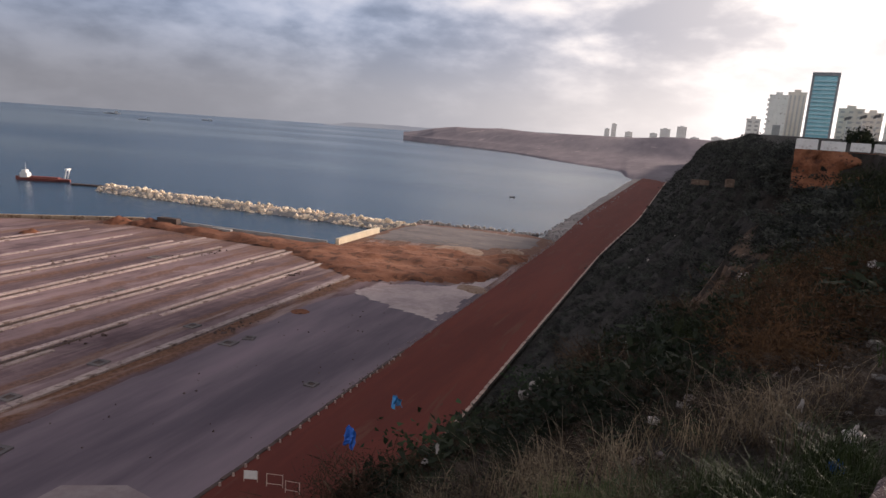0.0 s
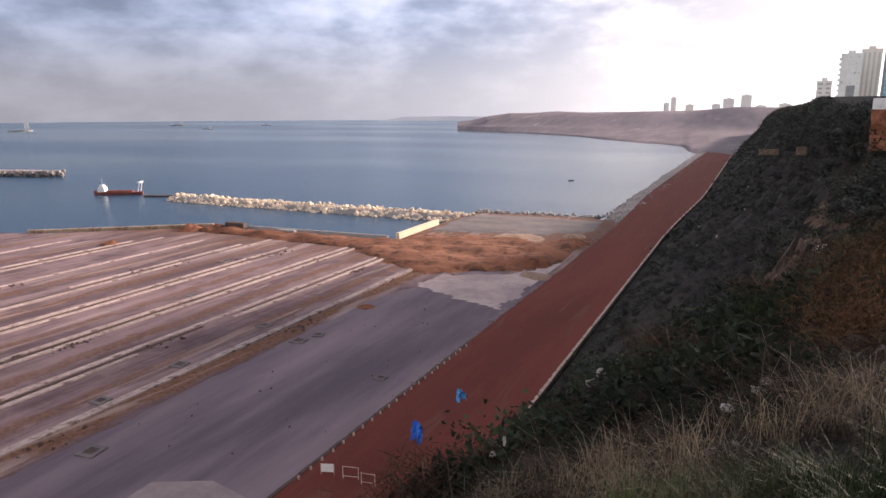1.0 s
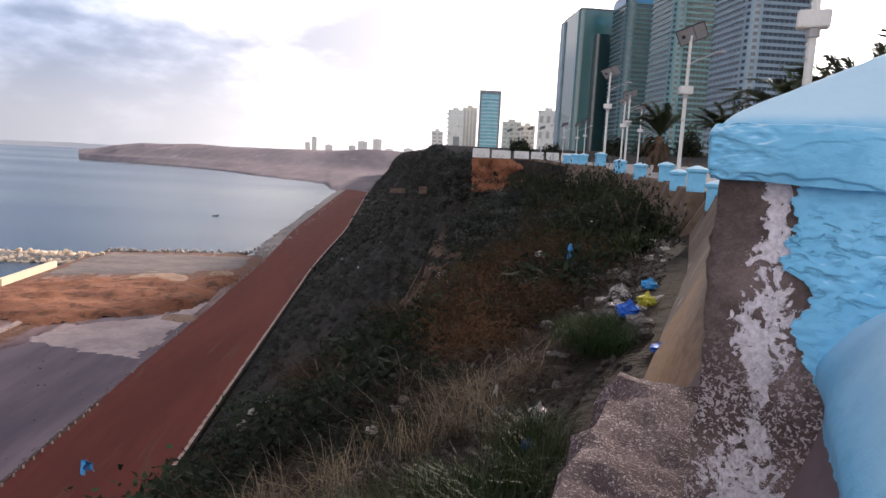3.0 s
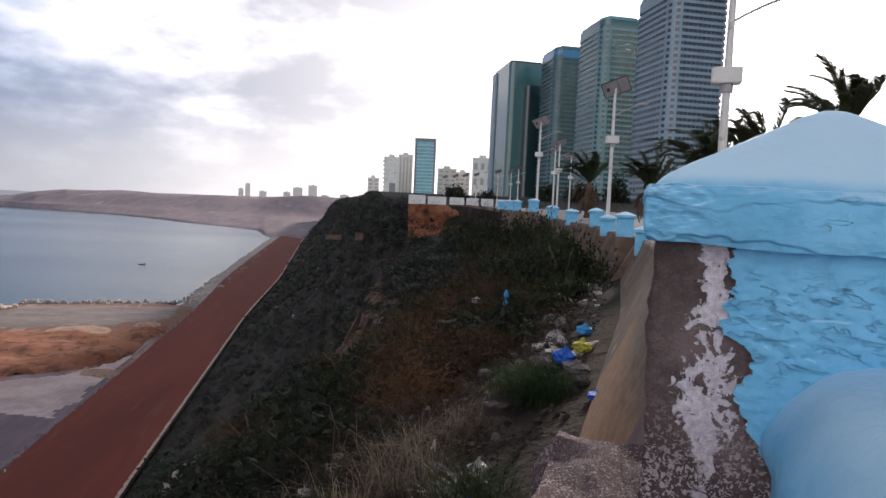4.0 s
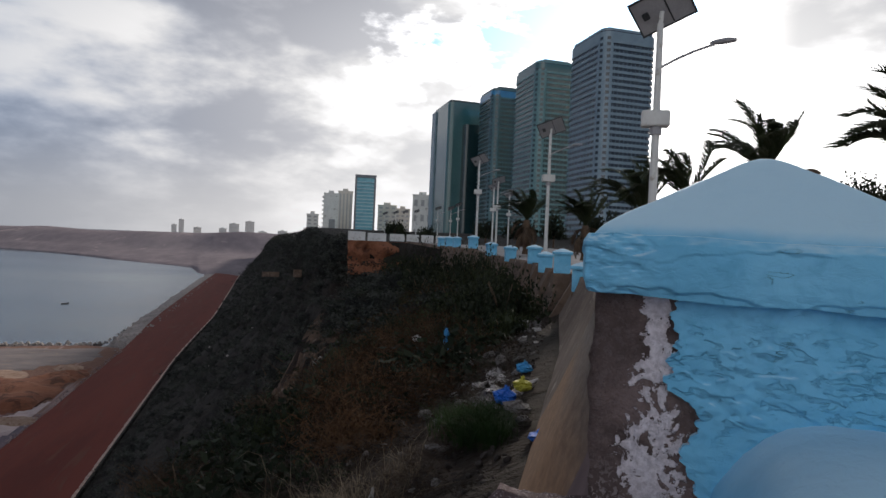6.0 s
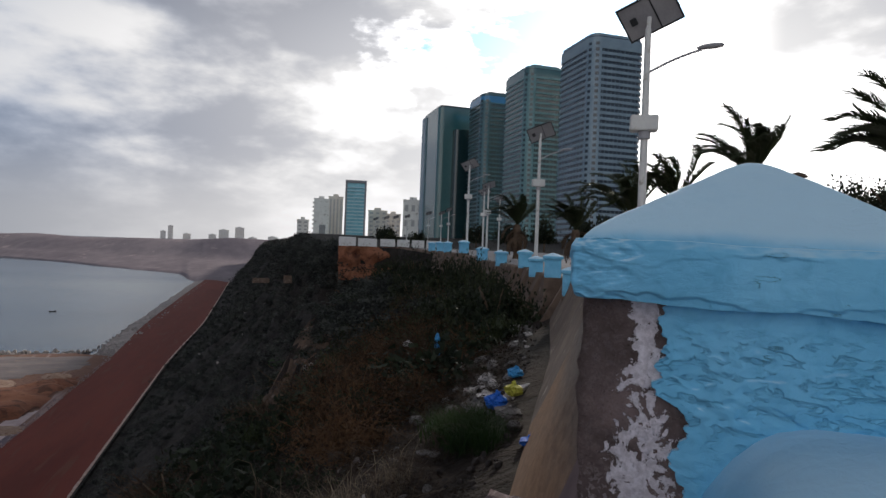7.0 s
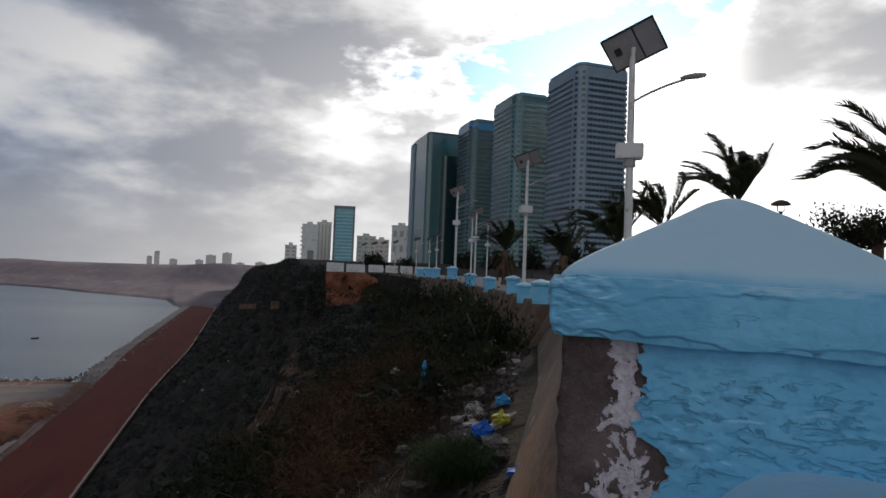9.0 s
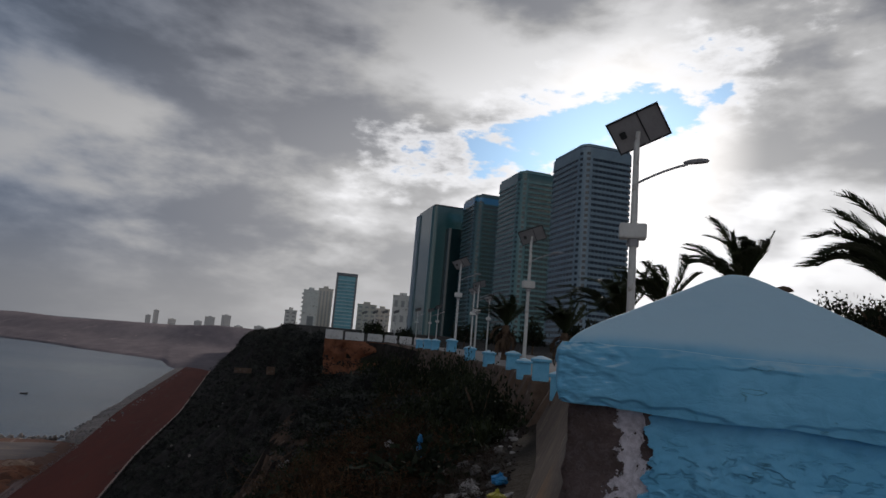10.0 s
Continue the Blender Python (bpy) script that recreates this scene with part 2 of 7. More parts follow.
M = {
    "sea": sea_material(),
    "platform": yard_material(),
    "asphalt": surf("old_asphalt", (0.092, 0.070, 0.090), (0.235, 0.176, 0.200), 0.045, 0.8, 0.15, (0.36, 0.30, 0.30), -0.02, 3, spec=0.4, stretch=(1.2, 0.16, 1)),
    "dirt": surf("red_brown_dirt", (0.155, 0.056, 0.030), (0.26, 0.110, 0.062), 0.09, 0.97, 0.5, (0.095, 0.038, 0.022), 0.12, 8, size=0.3),
    "pale_dirt": surf("pale_dusty_dirt", (0.50, 0.40, 0.385), (0.32, 0.25, 0.25), 0.09, 0.97, 0.3, None, 0.1, 8, size=0.2),
    "road": surf("red_earth_road", (0.115, 0.026, 0.019), (0.165, 0.040, 0.028), 0.05, 0.95, 0.15, (0.14, 0.05, 0.035), 0.06, 12, stretch=(1.5, 0.2, 1)),
    "concrete": surf("pale_concrete", (0.27, 0.200, 0.195), (0.50, 0.40, 0.37), 0.12, 0.9, 0.2, (0.16, 0.11, 0.095), 0.10, 14, jitter=0.16),
    "dark_rail": surf("rusty_rail", (0.05, 0.035, 0.03), (0.10, 0.06, 0.045), 1.0, 0.7, 0.2, spec=0.4),
    "fill": surf("grey_gravel_fill", (0.115, 0.100, 0.105), (0.19, 0.165, 0.165), 0.12, 0.95, 0.3, (0.24, 0.18, 0.15), 0.06, 9, size=0.1, stretch=(0.5, 1.2, 1)),
    "kerb": surf("whitewashed_kerb", (0.56, 0.44, 0.38), (0.40, 0.29, 0.24), 1.2, 0.85, 0.2),
    "rock": surf("limestone_boulder", (0.74, 0.58, 0.42), (0.88, 0.73, 0.57), 0.6, 0.9, 0.6, (0.42, 0.32, 0.24), 0.1, 6, size=0.15, jitter=0.25),
    "grey_rock": surf("grey_rubble", (0.20, 0.18, 0.17), (0.34, 0.31, 0.29), 0.5, 0.9, 0.6, None, 0.1, 6, size=0.15, jitter=0.2),
    "shingle": surf("grey_shingle", (0.22, 0.195, 0.19), (0.35, 0.31, 0.295), 0.12, 0.95, 0.6, (0.22, 0.2, 0.19), 0.12, 20, size=0.3),
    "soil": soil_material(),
    "orange": surf("orange_earth_cliff", (0.22, 0.085, 0.045), (0.33, 0.14, 0.078), 0.5, 0.97, 1.0, (0.14, 0.06, 0.04), 0.1, 7, size=0.3),
}


# ---- helpers for meshes ----
EYE = 42.0


def mesh_of(name, verts, faces, material, smooth=False):
    me = bpy.data.meshes.new(name)
    me.from_pydata([tuple(v) for v in verts], [], [tuple(int(i) for i in f) for f in faces])
    me.materials.append(material)
    if smooth:
        me.polygons.foreach_set("use_smooth", [True] * len(me.polygons))
    me.update()
    return me


def thing(name, label, category, at=(0, 0, 0), turn=0.0, group="", kind=""):
    """An Empty at a thing's base."""
    ob = new(name)
    ob.matrix_world = pose(*at, 0, 0, turn)
    return tagged(ob, label, category, group, kind)


def part(name, bm, material, parent, label=""):
    """Links a bmesh as one mesh under a thing or a part."""
    me = bpy.data.meshes.new(name)
    bm.to_mesh(me)
    bm.free()
    me.materials.append(material)
    ob = new(name, me)
    ob.parent = parent
    if label:
        ob["label"] = label
    return ob


def part_mesh(name, me, parent, m=None, label=""):
    ob = new(name, me)
    ob.parent = parent
    if m is not None:
        ob.matrix_local = m
    if label:
        ob["label"] = label
    return ob


def box(bm, x0, x1, y0, y1, z0, z1, bevel=0.0):
    r = bmesh.ops.create_cube(bm, size=1.0)
    for v in r["verts"]:
        v.co = Vector(((x0 + x1) / 2 + v.co.x * (x1 - x0), (y0 + y1) / 2 + v.co.y * (y1 - y0), (z0 + z1) / 2 + v.co.z * (z1 - z0)))
    if bevel:
        edges = {e for v in r["verts"] for e in v.link_edges}
        bmesh.ops.bevel(bm, geom=list(edges), offset=bevel, segments=2, affect="EDGES")
    return bm


def tube(bm, points, radii, sides=8, caps=True):
    """A round bar along points."""
    rings = []
    for i, p in enumerate(points):
        a = Vector(points[max(i - 1, 0)])
        b = Vector(points[min(i + 1, len(points) - 1)])
        d = (b - a).normalized()
        e = d.cross(Vector((0, 0, 1)) if abs(d.z) < 0.95 else Vector((1, 0, 0))).normalized()
        f = d.cross(e)
        r = radii[i] if isinstance(radii, (list, tuple)) else radii
        rings.append([bm.verts.new(Vector(p) + r * (math.cos(2 * math.pi * j / sides) * e + math.sin(2 * math.pi * j / sides) * f)) for j in range(sides)])
    for r0, r1 in zip(rings, rings[1:]):
        for j in range(sides):
            bm.faces.new((r0[j], r0[(j + 1) % sides], r1[(j + 1) % sides], r1[j]))
    if caps:
        bm.faces.new(rings[0][::-1])
        bm.faces.new(rings[-1])
    return bm


def prism(bm, outline, z0, z1):
    """An upright block over a plan outline."""
    lo = [bm.verts.new((x, y, z0)) for x, y in outline]
    hi = [bm.verts.new((x, y, z1)) for x, y in outline]
    n = len(lo)
    for i in range(n):
        bm.faces.new((lo[i], lo[(i + 1) % n], hi[(i + 1) % n], hi[i]))
    bm.faces.new(hi)
    bm.faces.new(lo[::-1])
    bmesh.ops.recalc_face_normals(bm, faces=bm.faces)
    return bm


def structure(name, me, label, category):
    return tagged(new(name, me), label, category, kind="structure")


def wave(x, y, s, seed=0.0):
    """Smooth noise in about -1..1."""
    return noise.fractal(Vector((x / s, y / s, seed)), 1.0, 2.0, 4) * 0.9


# ---- ground, sea, yard ----
def sea():
    bm = bmesh.new()
    bmesh.ops.create_circle(bm, cap_ends=True, radius=4900, segments=256)
    me = bpy.data.meshes.new("sea")
    bm.to_mesh(me)
    bm.free()
    me.materials.append(M["sea"])
    structure("sea", me, "calm grey blue sea under low cloud", "sea")


sea()

# quay line of the yard, then the basin side and the rubble shore
YARD = [(-24.6, -160), (-420, -160), (-420, 40), (-300, 100), (-228, 134), (-196, 158), (-177, 173), (-152, 174), (-104, 177.5), (-104, 240), (-86, 244), (-57, 247), (-44, 240), (-24.6, 236)]


def yard():
    bm = prism(bmesh.new(), YARD, -3, 2.0)
    me = bpy.data.meshes.new("yard")
    bm.to_mesh(me)
    bm.free()
    me.materials.append(M["platform"])
    structure("ground_yard", me, "bare levelled reclaimed ground beside the sea", "ground")


yard()


def sheet(name, outline, z, material, label, category, step=3.0, rise=0.0, seed=1.0, size=9.0, soft=4.0):
    """A patch of ground with an uneven edge and low relief."""
    xs = [p[0] for p in outline]
    ys = [p[1] for p in outline]
    n = len(outline)

    def inside(x, y):
        c = False
        for i in range(n):
            (x0, y0), (x1, y1) = outline[i], outline[i - 1]
            if (y0 > y) != (y1 > y) and x < (x1 - x0) * (y - y0) / (y1 - y0) + x0:
                c = not c
        dist = min(abs((Vector((x, y)) - _near((x, y), outline[i - 1], outline[i])).length) for i in range(n))
        return dist if c else -dist

    def _near(p, a, b):
        a, b, p = Vector(a), Vector(b), Vector(p)
        t = max(0, min(1, (p - a).dot(b - a) / max((b - a).length_squared, 1e-6)))
        return a + (b - a) * t

    nx = max(2, int((max(xs) - min(xs)) / step) + 3)
    ny = max(2, int((max(ys) - min(ys)) / step) + 3)
    verts, faces, keep = [], [], []
    for j in range(ny):
        for i in range(nx):
            x, y = min(xs) - step + i * step, min(ys) - step + j * step
            d = inside(x, y) + 1.8 * wave(x, y, size, seed + 7) + 0.9 * wave(x, y, 2.6, seed + 9)
            keep.append(d > -0.2)
            k = max(0.0, min(1.0, d / soft))
            verts.append((x, y, z + 0.012 + k * (0.04 + rise * (0.5 + 0.5 * wave(x, y, size, seed)))))
    for j in range(ny - 1):
        for i in range(nx - 1):
            q = (j * nx + i, j * nx + i + 1, (j + 1) * nx + i + 1, (j + 1) * nx + i)
            if sum(keep[t] for t in q) >= 3:
                faces.append(q)
    me = mesh_of(name, verts, faces, material, True)
    return structure(name, me, label, category)


def lane():
    """Asphalt beside the road, with a slightly ragged edge."""
    bm = bmesh.new()
    rows = []
    for i in range(136):
        v = -120 + 2 * i
        l = -73.2 + 0.5 * wave(1, v, 5, 3) + 0.25 * wave(2, v, 1.7, 3) + max(0.0, v - 118) * 0.3
        rows.append([bm.verts.new((l + (ROAD_L - 0.3 - l) * k / 4, v, 2.03)) for k in range(5)])
    for a, b in zip(rows, rows[1:]):
        for k in range(4):
            bm.faces.new((a[k], a[k + 1], b[k + 1], b[k]))
    me = bpy.data.meshes.new("ground_lane")
    bm.to_mesh(me)
    bm.free()
    me.materials.append(M["asphalt"])
    structure("ground_lane", me, "worn dark asphalt lane beside the red road", "pavement")


ROAD_L, ROAD_R = -43.6, -25.6
lane()
sheet("ground_dug_soil", [(-112, 160), (-75, 140), (-60, 150), (-46, 160), (-46, 205), (-60, 192), (-80, 195), (-102, 186), (-103, 177), (-150, 173), (-172, 171), (-170, 162)], 2.0, M["dirt"], "freshly dug red brown soil at the yard's edge", "ground", 1.3, 2.2, 3.0, 8.0)
sheet("ground_pale_soil", [(-71, 130), (-46, 120), (-45, 168), (-54, 148), (-69, 142)], 2.03, M["pale_dirt"], "pale dusty spoil spread over the asphalt", "ground", 0.8, 0.3, 5.0)
sheet("ground_grey_fill", [(-102, 196), (-62, 203), (-47, 220), (-50, 241), (-86, 240), (-102, 236)], 2.02, M["fill"], "grey gravel fill inside the basin wall", "ground", 1.3, 0.35, 8.0)


# ---- road along the foot of the cliff ----

def bend(v):
    """How far the foot of the cliff draws back from the straight road."""
    k = min(1.0, max(0.0, (v - 205) / 150))
    return 3.8 * k * k * (3 - 2 * k)


def road():
    bm = bmesh.new()
    vs = [-160 + 4 * i for i in range(40)] + [20 * i for i in range(0, 52)]
    vs = sorted(set(vs))
    rows = []
    for v in vs:
        f = max(0.0, (v - 500) / 500)
        l = ROAD_L + 4 * f * f + 0.25 * wave(0, v, 14, 2) - 1.1 * bend(v)
        r = ROAD_R + 0.2 * wave(5, v, 10, 4) + bend(v)
        rows.append([bm.verts.new((l + (r - l) * i / 6, v, 2.06 + (0.06 if i in (2, 3, 4) else 0.0))) for i in range(7)])
    for a, b in zip(rows, rows[1:]):
        for i in range(6):
            bm.faces.new((a[i], a[i + 1], b[i + 1], b[i]))
    me = bpy.data.meshes.new("road")
    bm.to_mesh(me)
    bm.free()
    me.materials.append(M["road"])
    structure("road", me, "straight unsurfaced red earth road below the cliff", "road")


road()

# cliff stations: v, edge u, edge z, rim u, rim z (heights from the eye)
CLIFF = [
    (-160, -9, -2.1, -15, -8), (-60, -7, -2.1, -13, -9.5), (-12, -6.3, -2.1, -10.5, -9.0), (-5, -2.9, -2.1, -8.8, -9.0), (0, -0.4, -2.1, -7.8, -9.0), (5, 2.1, -2.1, -6.8, -8.6), (10, 4.6, -2.1, -6.0, -8.2),
    (13, 6.1, -2.1, -4.8, -8.0), (18, 8.7, -2.15, -3.9, -7.8), (22, 10.4, -2.3, -2.6, -8.2), (28, 12.0, -2.6, -0.5, -8.6), (40, 13.2, -2.7, 3.1, -9.1),
    (55, 14.8, -2.9, 4.4, -6.9), (67, 14.0, -4.0, 8.0, -5.2), (69.2, 9.3, 0.0, 8.0, -3.6), (75, 9.2, 0.2, 7.8, -4.2), (100, 10.5, 0.4, 8.0, -6.0),
    (150, 12, 0.9, 9.5, -6.5), (200, 15, 2.6, 10.5, -4.5), (250, 20, 4.8, 12.5, -3.6), (300, 20, 4.4, 11.5, -6.0), (420, 20, 4.0, 10.0, -9.0), (700, 20, 4.0, 6, -10), (1100, 20, 4.0, 6, -10)]
TOP = [(-160, -1.75), (20, -1.75), (30, -1.2), (50, -0.6), (69, 0.2), (100, 0.5), (150, 1.0), (200, 2.7), (250, 4.9), (300, 4.6), (420, 4.2), (1100, 4.2)]


def ramp(rows, v, n):
    return float(np.interp(v, [r[0] for r in rows], [r[n] for r in rows]))


def cliff_point(v, t):
    """A point of the slope from its edge (t=0) by the rim (t=0.4) to the foot (t=1)."""
    u0, z0, u1, z1 = (ramp(CLIFF, v, n) for n in (1, 2, 3, 4))
    foot_u = -24.3 + 0.6 * wave(9, v, 12, 6) + bend(v)
    if t < 0.4:
        k = t / 0.4
        u, z = u0 + (u1 - u0) * k, z0 + (z1 - z0) * (0.55 * k + 0.45 * k * k)
    else:
        k = (t - 0.4) / 0.6
        u, z = u1 + (foot_u - u1) * (k ** 1.25), z1 + (-39.95 - z1) * (1 - (1 - k) ** 1.35)
    rough = min(1.0, t * 6) * min(1.0, (1 - t) * 8)
    far = min(1.0, max(0.0, (v - 15) / 40))
    n1 = noise.fractal(Vector((u / 11, v / 11, z / 14)), 1.0, 2.0, 5)
    n2 = noise.fractal(Vector((u / 2.2, v / 2.2, z / 2.2 + 9)), 1.0, 2.0, 4)
    gully = noise.noise(Vector((v / 17, 4.2, z / 60)))
    u += rough * ((0.4 + 1.7 * far) * n1 + 2.6 * far * gully + 0.12 * n2)
    z += rough * ((0.35 + 1.2 * far) * n1 + 0.22 * n2)
    return u, v, z + EYE


def cliff():
    vs = list(np.arange(-160, -12, 8.0)) + list(np.arange(-12, 32, 0.45)) + list(np.arange(32, 110, 1.0)) + list(np.arange(110, 330, 3.0)) + list(np.arange(330, 1101, 14.0))
    ts = list(np.linspace(0, 0.4, 46)) + list(np.linspace(0.4, 1.0, 62))[1:]
    verts, faces = [], []
    for v in vs:
        u0 = ramp(CLIFF, v, 1)
        zt = ramp(TOP, v, 1) + EYE
        row = [(1600, v, zt + 6), (200, v, zt + 2), (u0 + 25, v, zt), (u0 + 6, v, zt - 0.02), (u0 + 0.9, v, zt - 0.03)]
        row += [cliff_point(v, t) for t in ts]
        row.append((row[-1][0] - 2.0, v, 1.9))
        verts += row
    w = len(ts) + 6
    for j in range(len(vs) - 1):
        for i in range(w - 1):
            a = j * w + i
            faces.append((a, a + 1, a + w + 1, a + w))
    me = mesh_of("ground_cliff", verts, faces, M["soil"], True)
    # bare crumbling earth along the brow of the spur
    me.materials.append(M["scarp"])
    for j in range(len(vs) - 1):
        for i in range(5, w - 2):
            v, t = vs[j], ts[i - 5]
            n = noise.fractal(Vector((v / 5, t * 14, 3)), 1.0, 2.0, 4)
            if 23 + 6 * n < v < 68 and 0.36 + 0.10 * n < t < 0.45 + 0.14 * n:
                me.polygons[j * (w - 1) + i].material_index = 1
    structure("ground_cliff", me, "steep dark earth cliff overgrown with scrub", "cliff")


M["scarp"] = surf("bare_brown_earth", (0.040, 0.025, 0.017), (0.135, 0.084, 0.056), 0.35, 0.97, 0.9, (0.20, 0.145, 0.11), 0.03, 6, size=0.25)
cliff()


# ---- glass towers ----
M["t_glass"] = surf("dark_tower_glass", (0.010, 0.030, 0.036), (0.018, 0.046, 0.052), 0.05, 0.16, 0.02, spec=0.9)
M["t_slate"] = surf("slate_tower_glass", (0.012, 0.022, 0.036), (0.022, 0.036, 0.054), 0.05, 0.16, 0.02, spec=0.9)
M["t_teal"] = surf("teal_tower_glass", (0.035, 0.115, 0.125), (0.05, 0.145, 0.155), 0.05, 0.16, 0.02, spec=0.9)
M["t_band"] = surf("blue_grey_spandrel", (0.215, 0.30, 0.37), (0.275, 0.37, 0.44), 0.2, 0.4, 0.05, spec=0.5)
M["t_greenband"] = surf("green_grey_spandrel", (0.12, 0.245, 0.265), (0.17, 0.31, 0.33), 0.2, 0.35, 0.05, spec=0.5)
M["t_darkband"] = surf("dark_teal_spandrel", (0.06, 0.135, 0.16), (0.09, 0.18, 0.205), 0.2, 0.35, 0.05, spec=0.5)
M["t_blue"] = surf("blue_crown_glass", (0.035, 0.20, 0.42), (0.05, 0.26, 0.50), 0.2, 0.2, 0.02, spec=0.6)
M["white_wall"] = surf("weathered_white_render", (0.70, 0.69, 0.66), (0.80, 0.79, 0.76), 0.15, 0.9, 0.1, (0.45, 0.42, 0.38), 0.05, 8)
M["beige_wall"] = surf("beige_render", (0.60, 0.56, 0.50), (0.70, 0.66, 0.60), 0.15, 0.9, 0.1, None, 0.05, 8)
M["lobby_glass"] = surf("lobby_glass", (0.20, 0.21, 0.22), (0.28, 0.29, 0.30), 0.5, 0.3, 0.0, spec=0.5)
# glass colour raised to pale grey in place of haze over the town
M["window_hazed"] = surf("hazed_window_glass", (0.36, 0.36, 0.36), (0.46, 0.455, 0.45), 0.5, 0.3, 0.0, spec=0.5)
M["cyan_glass"] = surf("cyan_glass", (0.16, 0.42, 0.52), (0.24, 0.55, 0.64), 0.2, 0.25, 0.0, spec=0.5)
M["pale_cyan"] = surf("pale_cyan_balcony", (0.34, 0.56, 0.64), (0.44, 0.66, 0.72), 0.2, 0.4, 0.0)
M["grey_frame"] = surf("grey_concrete_frame", (0.20, 0.21, 0.23), (0.27, 0.28, 0.30), 0.3, 0.8, 0.1)


def rounded(x0, x1, y0, y1, r, seg=6):
    out = []
    for cx, cy, a0 in ((x1 - r, y1 - r, 0), (x0 + r, y1 - r, 90), (x0 + r, y0 + r, 180), (x1 - r, y0 + r, 270)):
        for i in range(seg + 1):
            a = radians(a0 + 90 * i / seg)
            out.append((cx + r * math.cos(a), cy + r * math.sin(a)))
    return out


def tower(u0, v0, w, d, top, floors, glass, band, label, fill, corner, top_band):
    """An office tower with a glass core, a band round each storey and upright bars; u0, v0 is its nearest corner."""
    base = 44.0
    t = thing("office_tower", label, "tower", (u0, v0, base), 0, "glass office towers")
    h = EYE + top - base
    part("glass_core", prism(bmesh.new(), rounded(0, w, 0, d, 4.0), 0, h), glass, t)
    pitch = (h - 5) / floors
    ring = prism(bmesh.new(), rounded(-0.35, w + 0.35, -0.35, d + 0.35, 4.2), 0, pitch * fill)
    me = bpy.data.meshes.new("storey_band")
    ring.to_mesh(me)
    ring.free()
    me.materials.append(band)
    for i in range(floors):
        part_mesh("storey_band", me, t, Matrix.Translation((0, 0, 2.5 + i * pitch)))
    # lighter rounded corner with a window on each storey
    ring = [(4 + 4.42 * math.cos(radians(q)), 4 + 4.42 * math.sin(radians(q))) for q in range(180, 271, 10)]
    part("corner_column", prism(bmesh.new(), ring + [(4, 4)], 1, h - 3), corner, t)
    for a0, a1 in ((196, 214), (236, 254)):
        bow = [(4 + 4.5 * math.cos(radians(q)), 4 + 4.5 * math.sin(radians(q))) for q in range(a0, a1 + 1, 6)]
        pane = prism(bmesh.new(), bow + [(4, 4)], 0, pitch * 0.5)
        me = bpy.data.meshes.new("corner_window")
        pane.to_mesh(me)
        pane.free()
        me.materials.append(glass)
        for i in range(floors):
            part_mesh("corner_window", me, t, Matrix.Translation((0, 0, 2.5 + (i + 0.48) * pitch)))
    # upright bars between the panes of the two faces towards the promenade
    bar = box(bmesh.new(), -0.05, 0.05, -0.05, 0.05, 2.4, h - 4.4)
    me = bpy.data.meshes.new("mullion")
    bar.to_mesh(me)
    bar.free()
    me.materials.append(band)
    for i in range(9):
        part_mesh("mullion", me, t, Matrix.Translation((5.0 + (w - 9) * i / 8, -0.12, 0)))
        part_mesh("mullion", me, t, Matrix.Translation((-0.12, 5.0 + (d - 9) * i / 8, 0)))
    part("top_storey", prism(bmesh.new(), rounded(-0.3, w + 0.3, -0.3, d + 0.3, 4.2), h - 4.2, h - 0.4), top_band, t)
    part("roof_parapet", prism(bmesh.new(), rounded(0.4, w - 0.4, 0.4, d - 0.4, 3.6), h - 0.2, h + 1.2), band, t)
    part("plant_room", prism(bmesh.new(), rounded(5, w - 5, 6, d - 6, 1.0, 2), h + 1.5, h + 3.4), M["grey_frame"], t)
    return t


tower(127, 229.3, 24, 30, 88.7, 34, M["t_slate"], M["t_band"], "tall blue grey office tower with banded glass storeys", 0.48, M["t_band"], M["t_band"])
tower(120, 276.5, 24, 30, 87.4, 34, M["t_glass"], M["t_greenband"], "teal green office tower with banded storeys", 0.40, M["t_greenband"], M["t_teal"])
tower(120, 337, 24, 26, 88.1, 34, M["t_glass"], M["t_darkband"], "slim dark glass office tower with a blue crown", 0.34, M["t_darkband"], M["t_blue"])


def dark_tower():
    base = 44.0
    t = thing("office_tower", "dark teal glass tower with a plain curtain wall", "tower", (106.3, 378, base), 0, "glass office towers")
    h = EYE + 88.3 - base
    part("teal_wing", prism(bmesh.new(), rounded(0, 30, 0, 40, 3.0), 0, h), M["t_teal"], t)
    part("dark_wing", prism(bmesh.new(), rounded(9, 40, -6, 20, 2.0), 0, h - 14), M["t_glass"], t)
    bm = bmesh.new()
    box(bm, -0.9, 0.6, 30, 38, 0, h - 1)
    part("corner_fin", bm, M["t_band"], t)
    part("roof_parapet", prism(bmesh.new(), rounded(1, 29, 1, 39, 2.5), h, h + 1.4), M["t_glass"], t)


dark_tower()


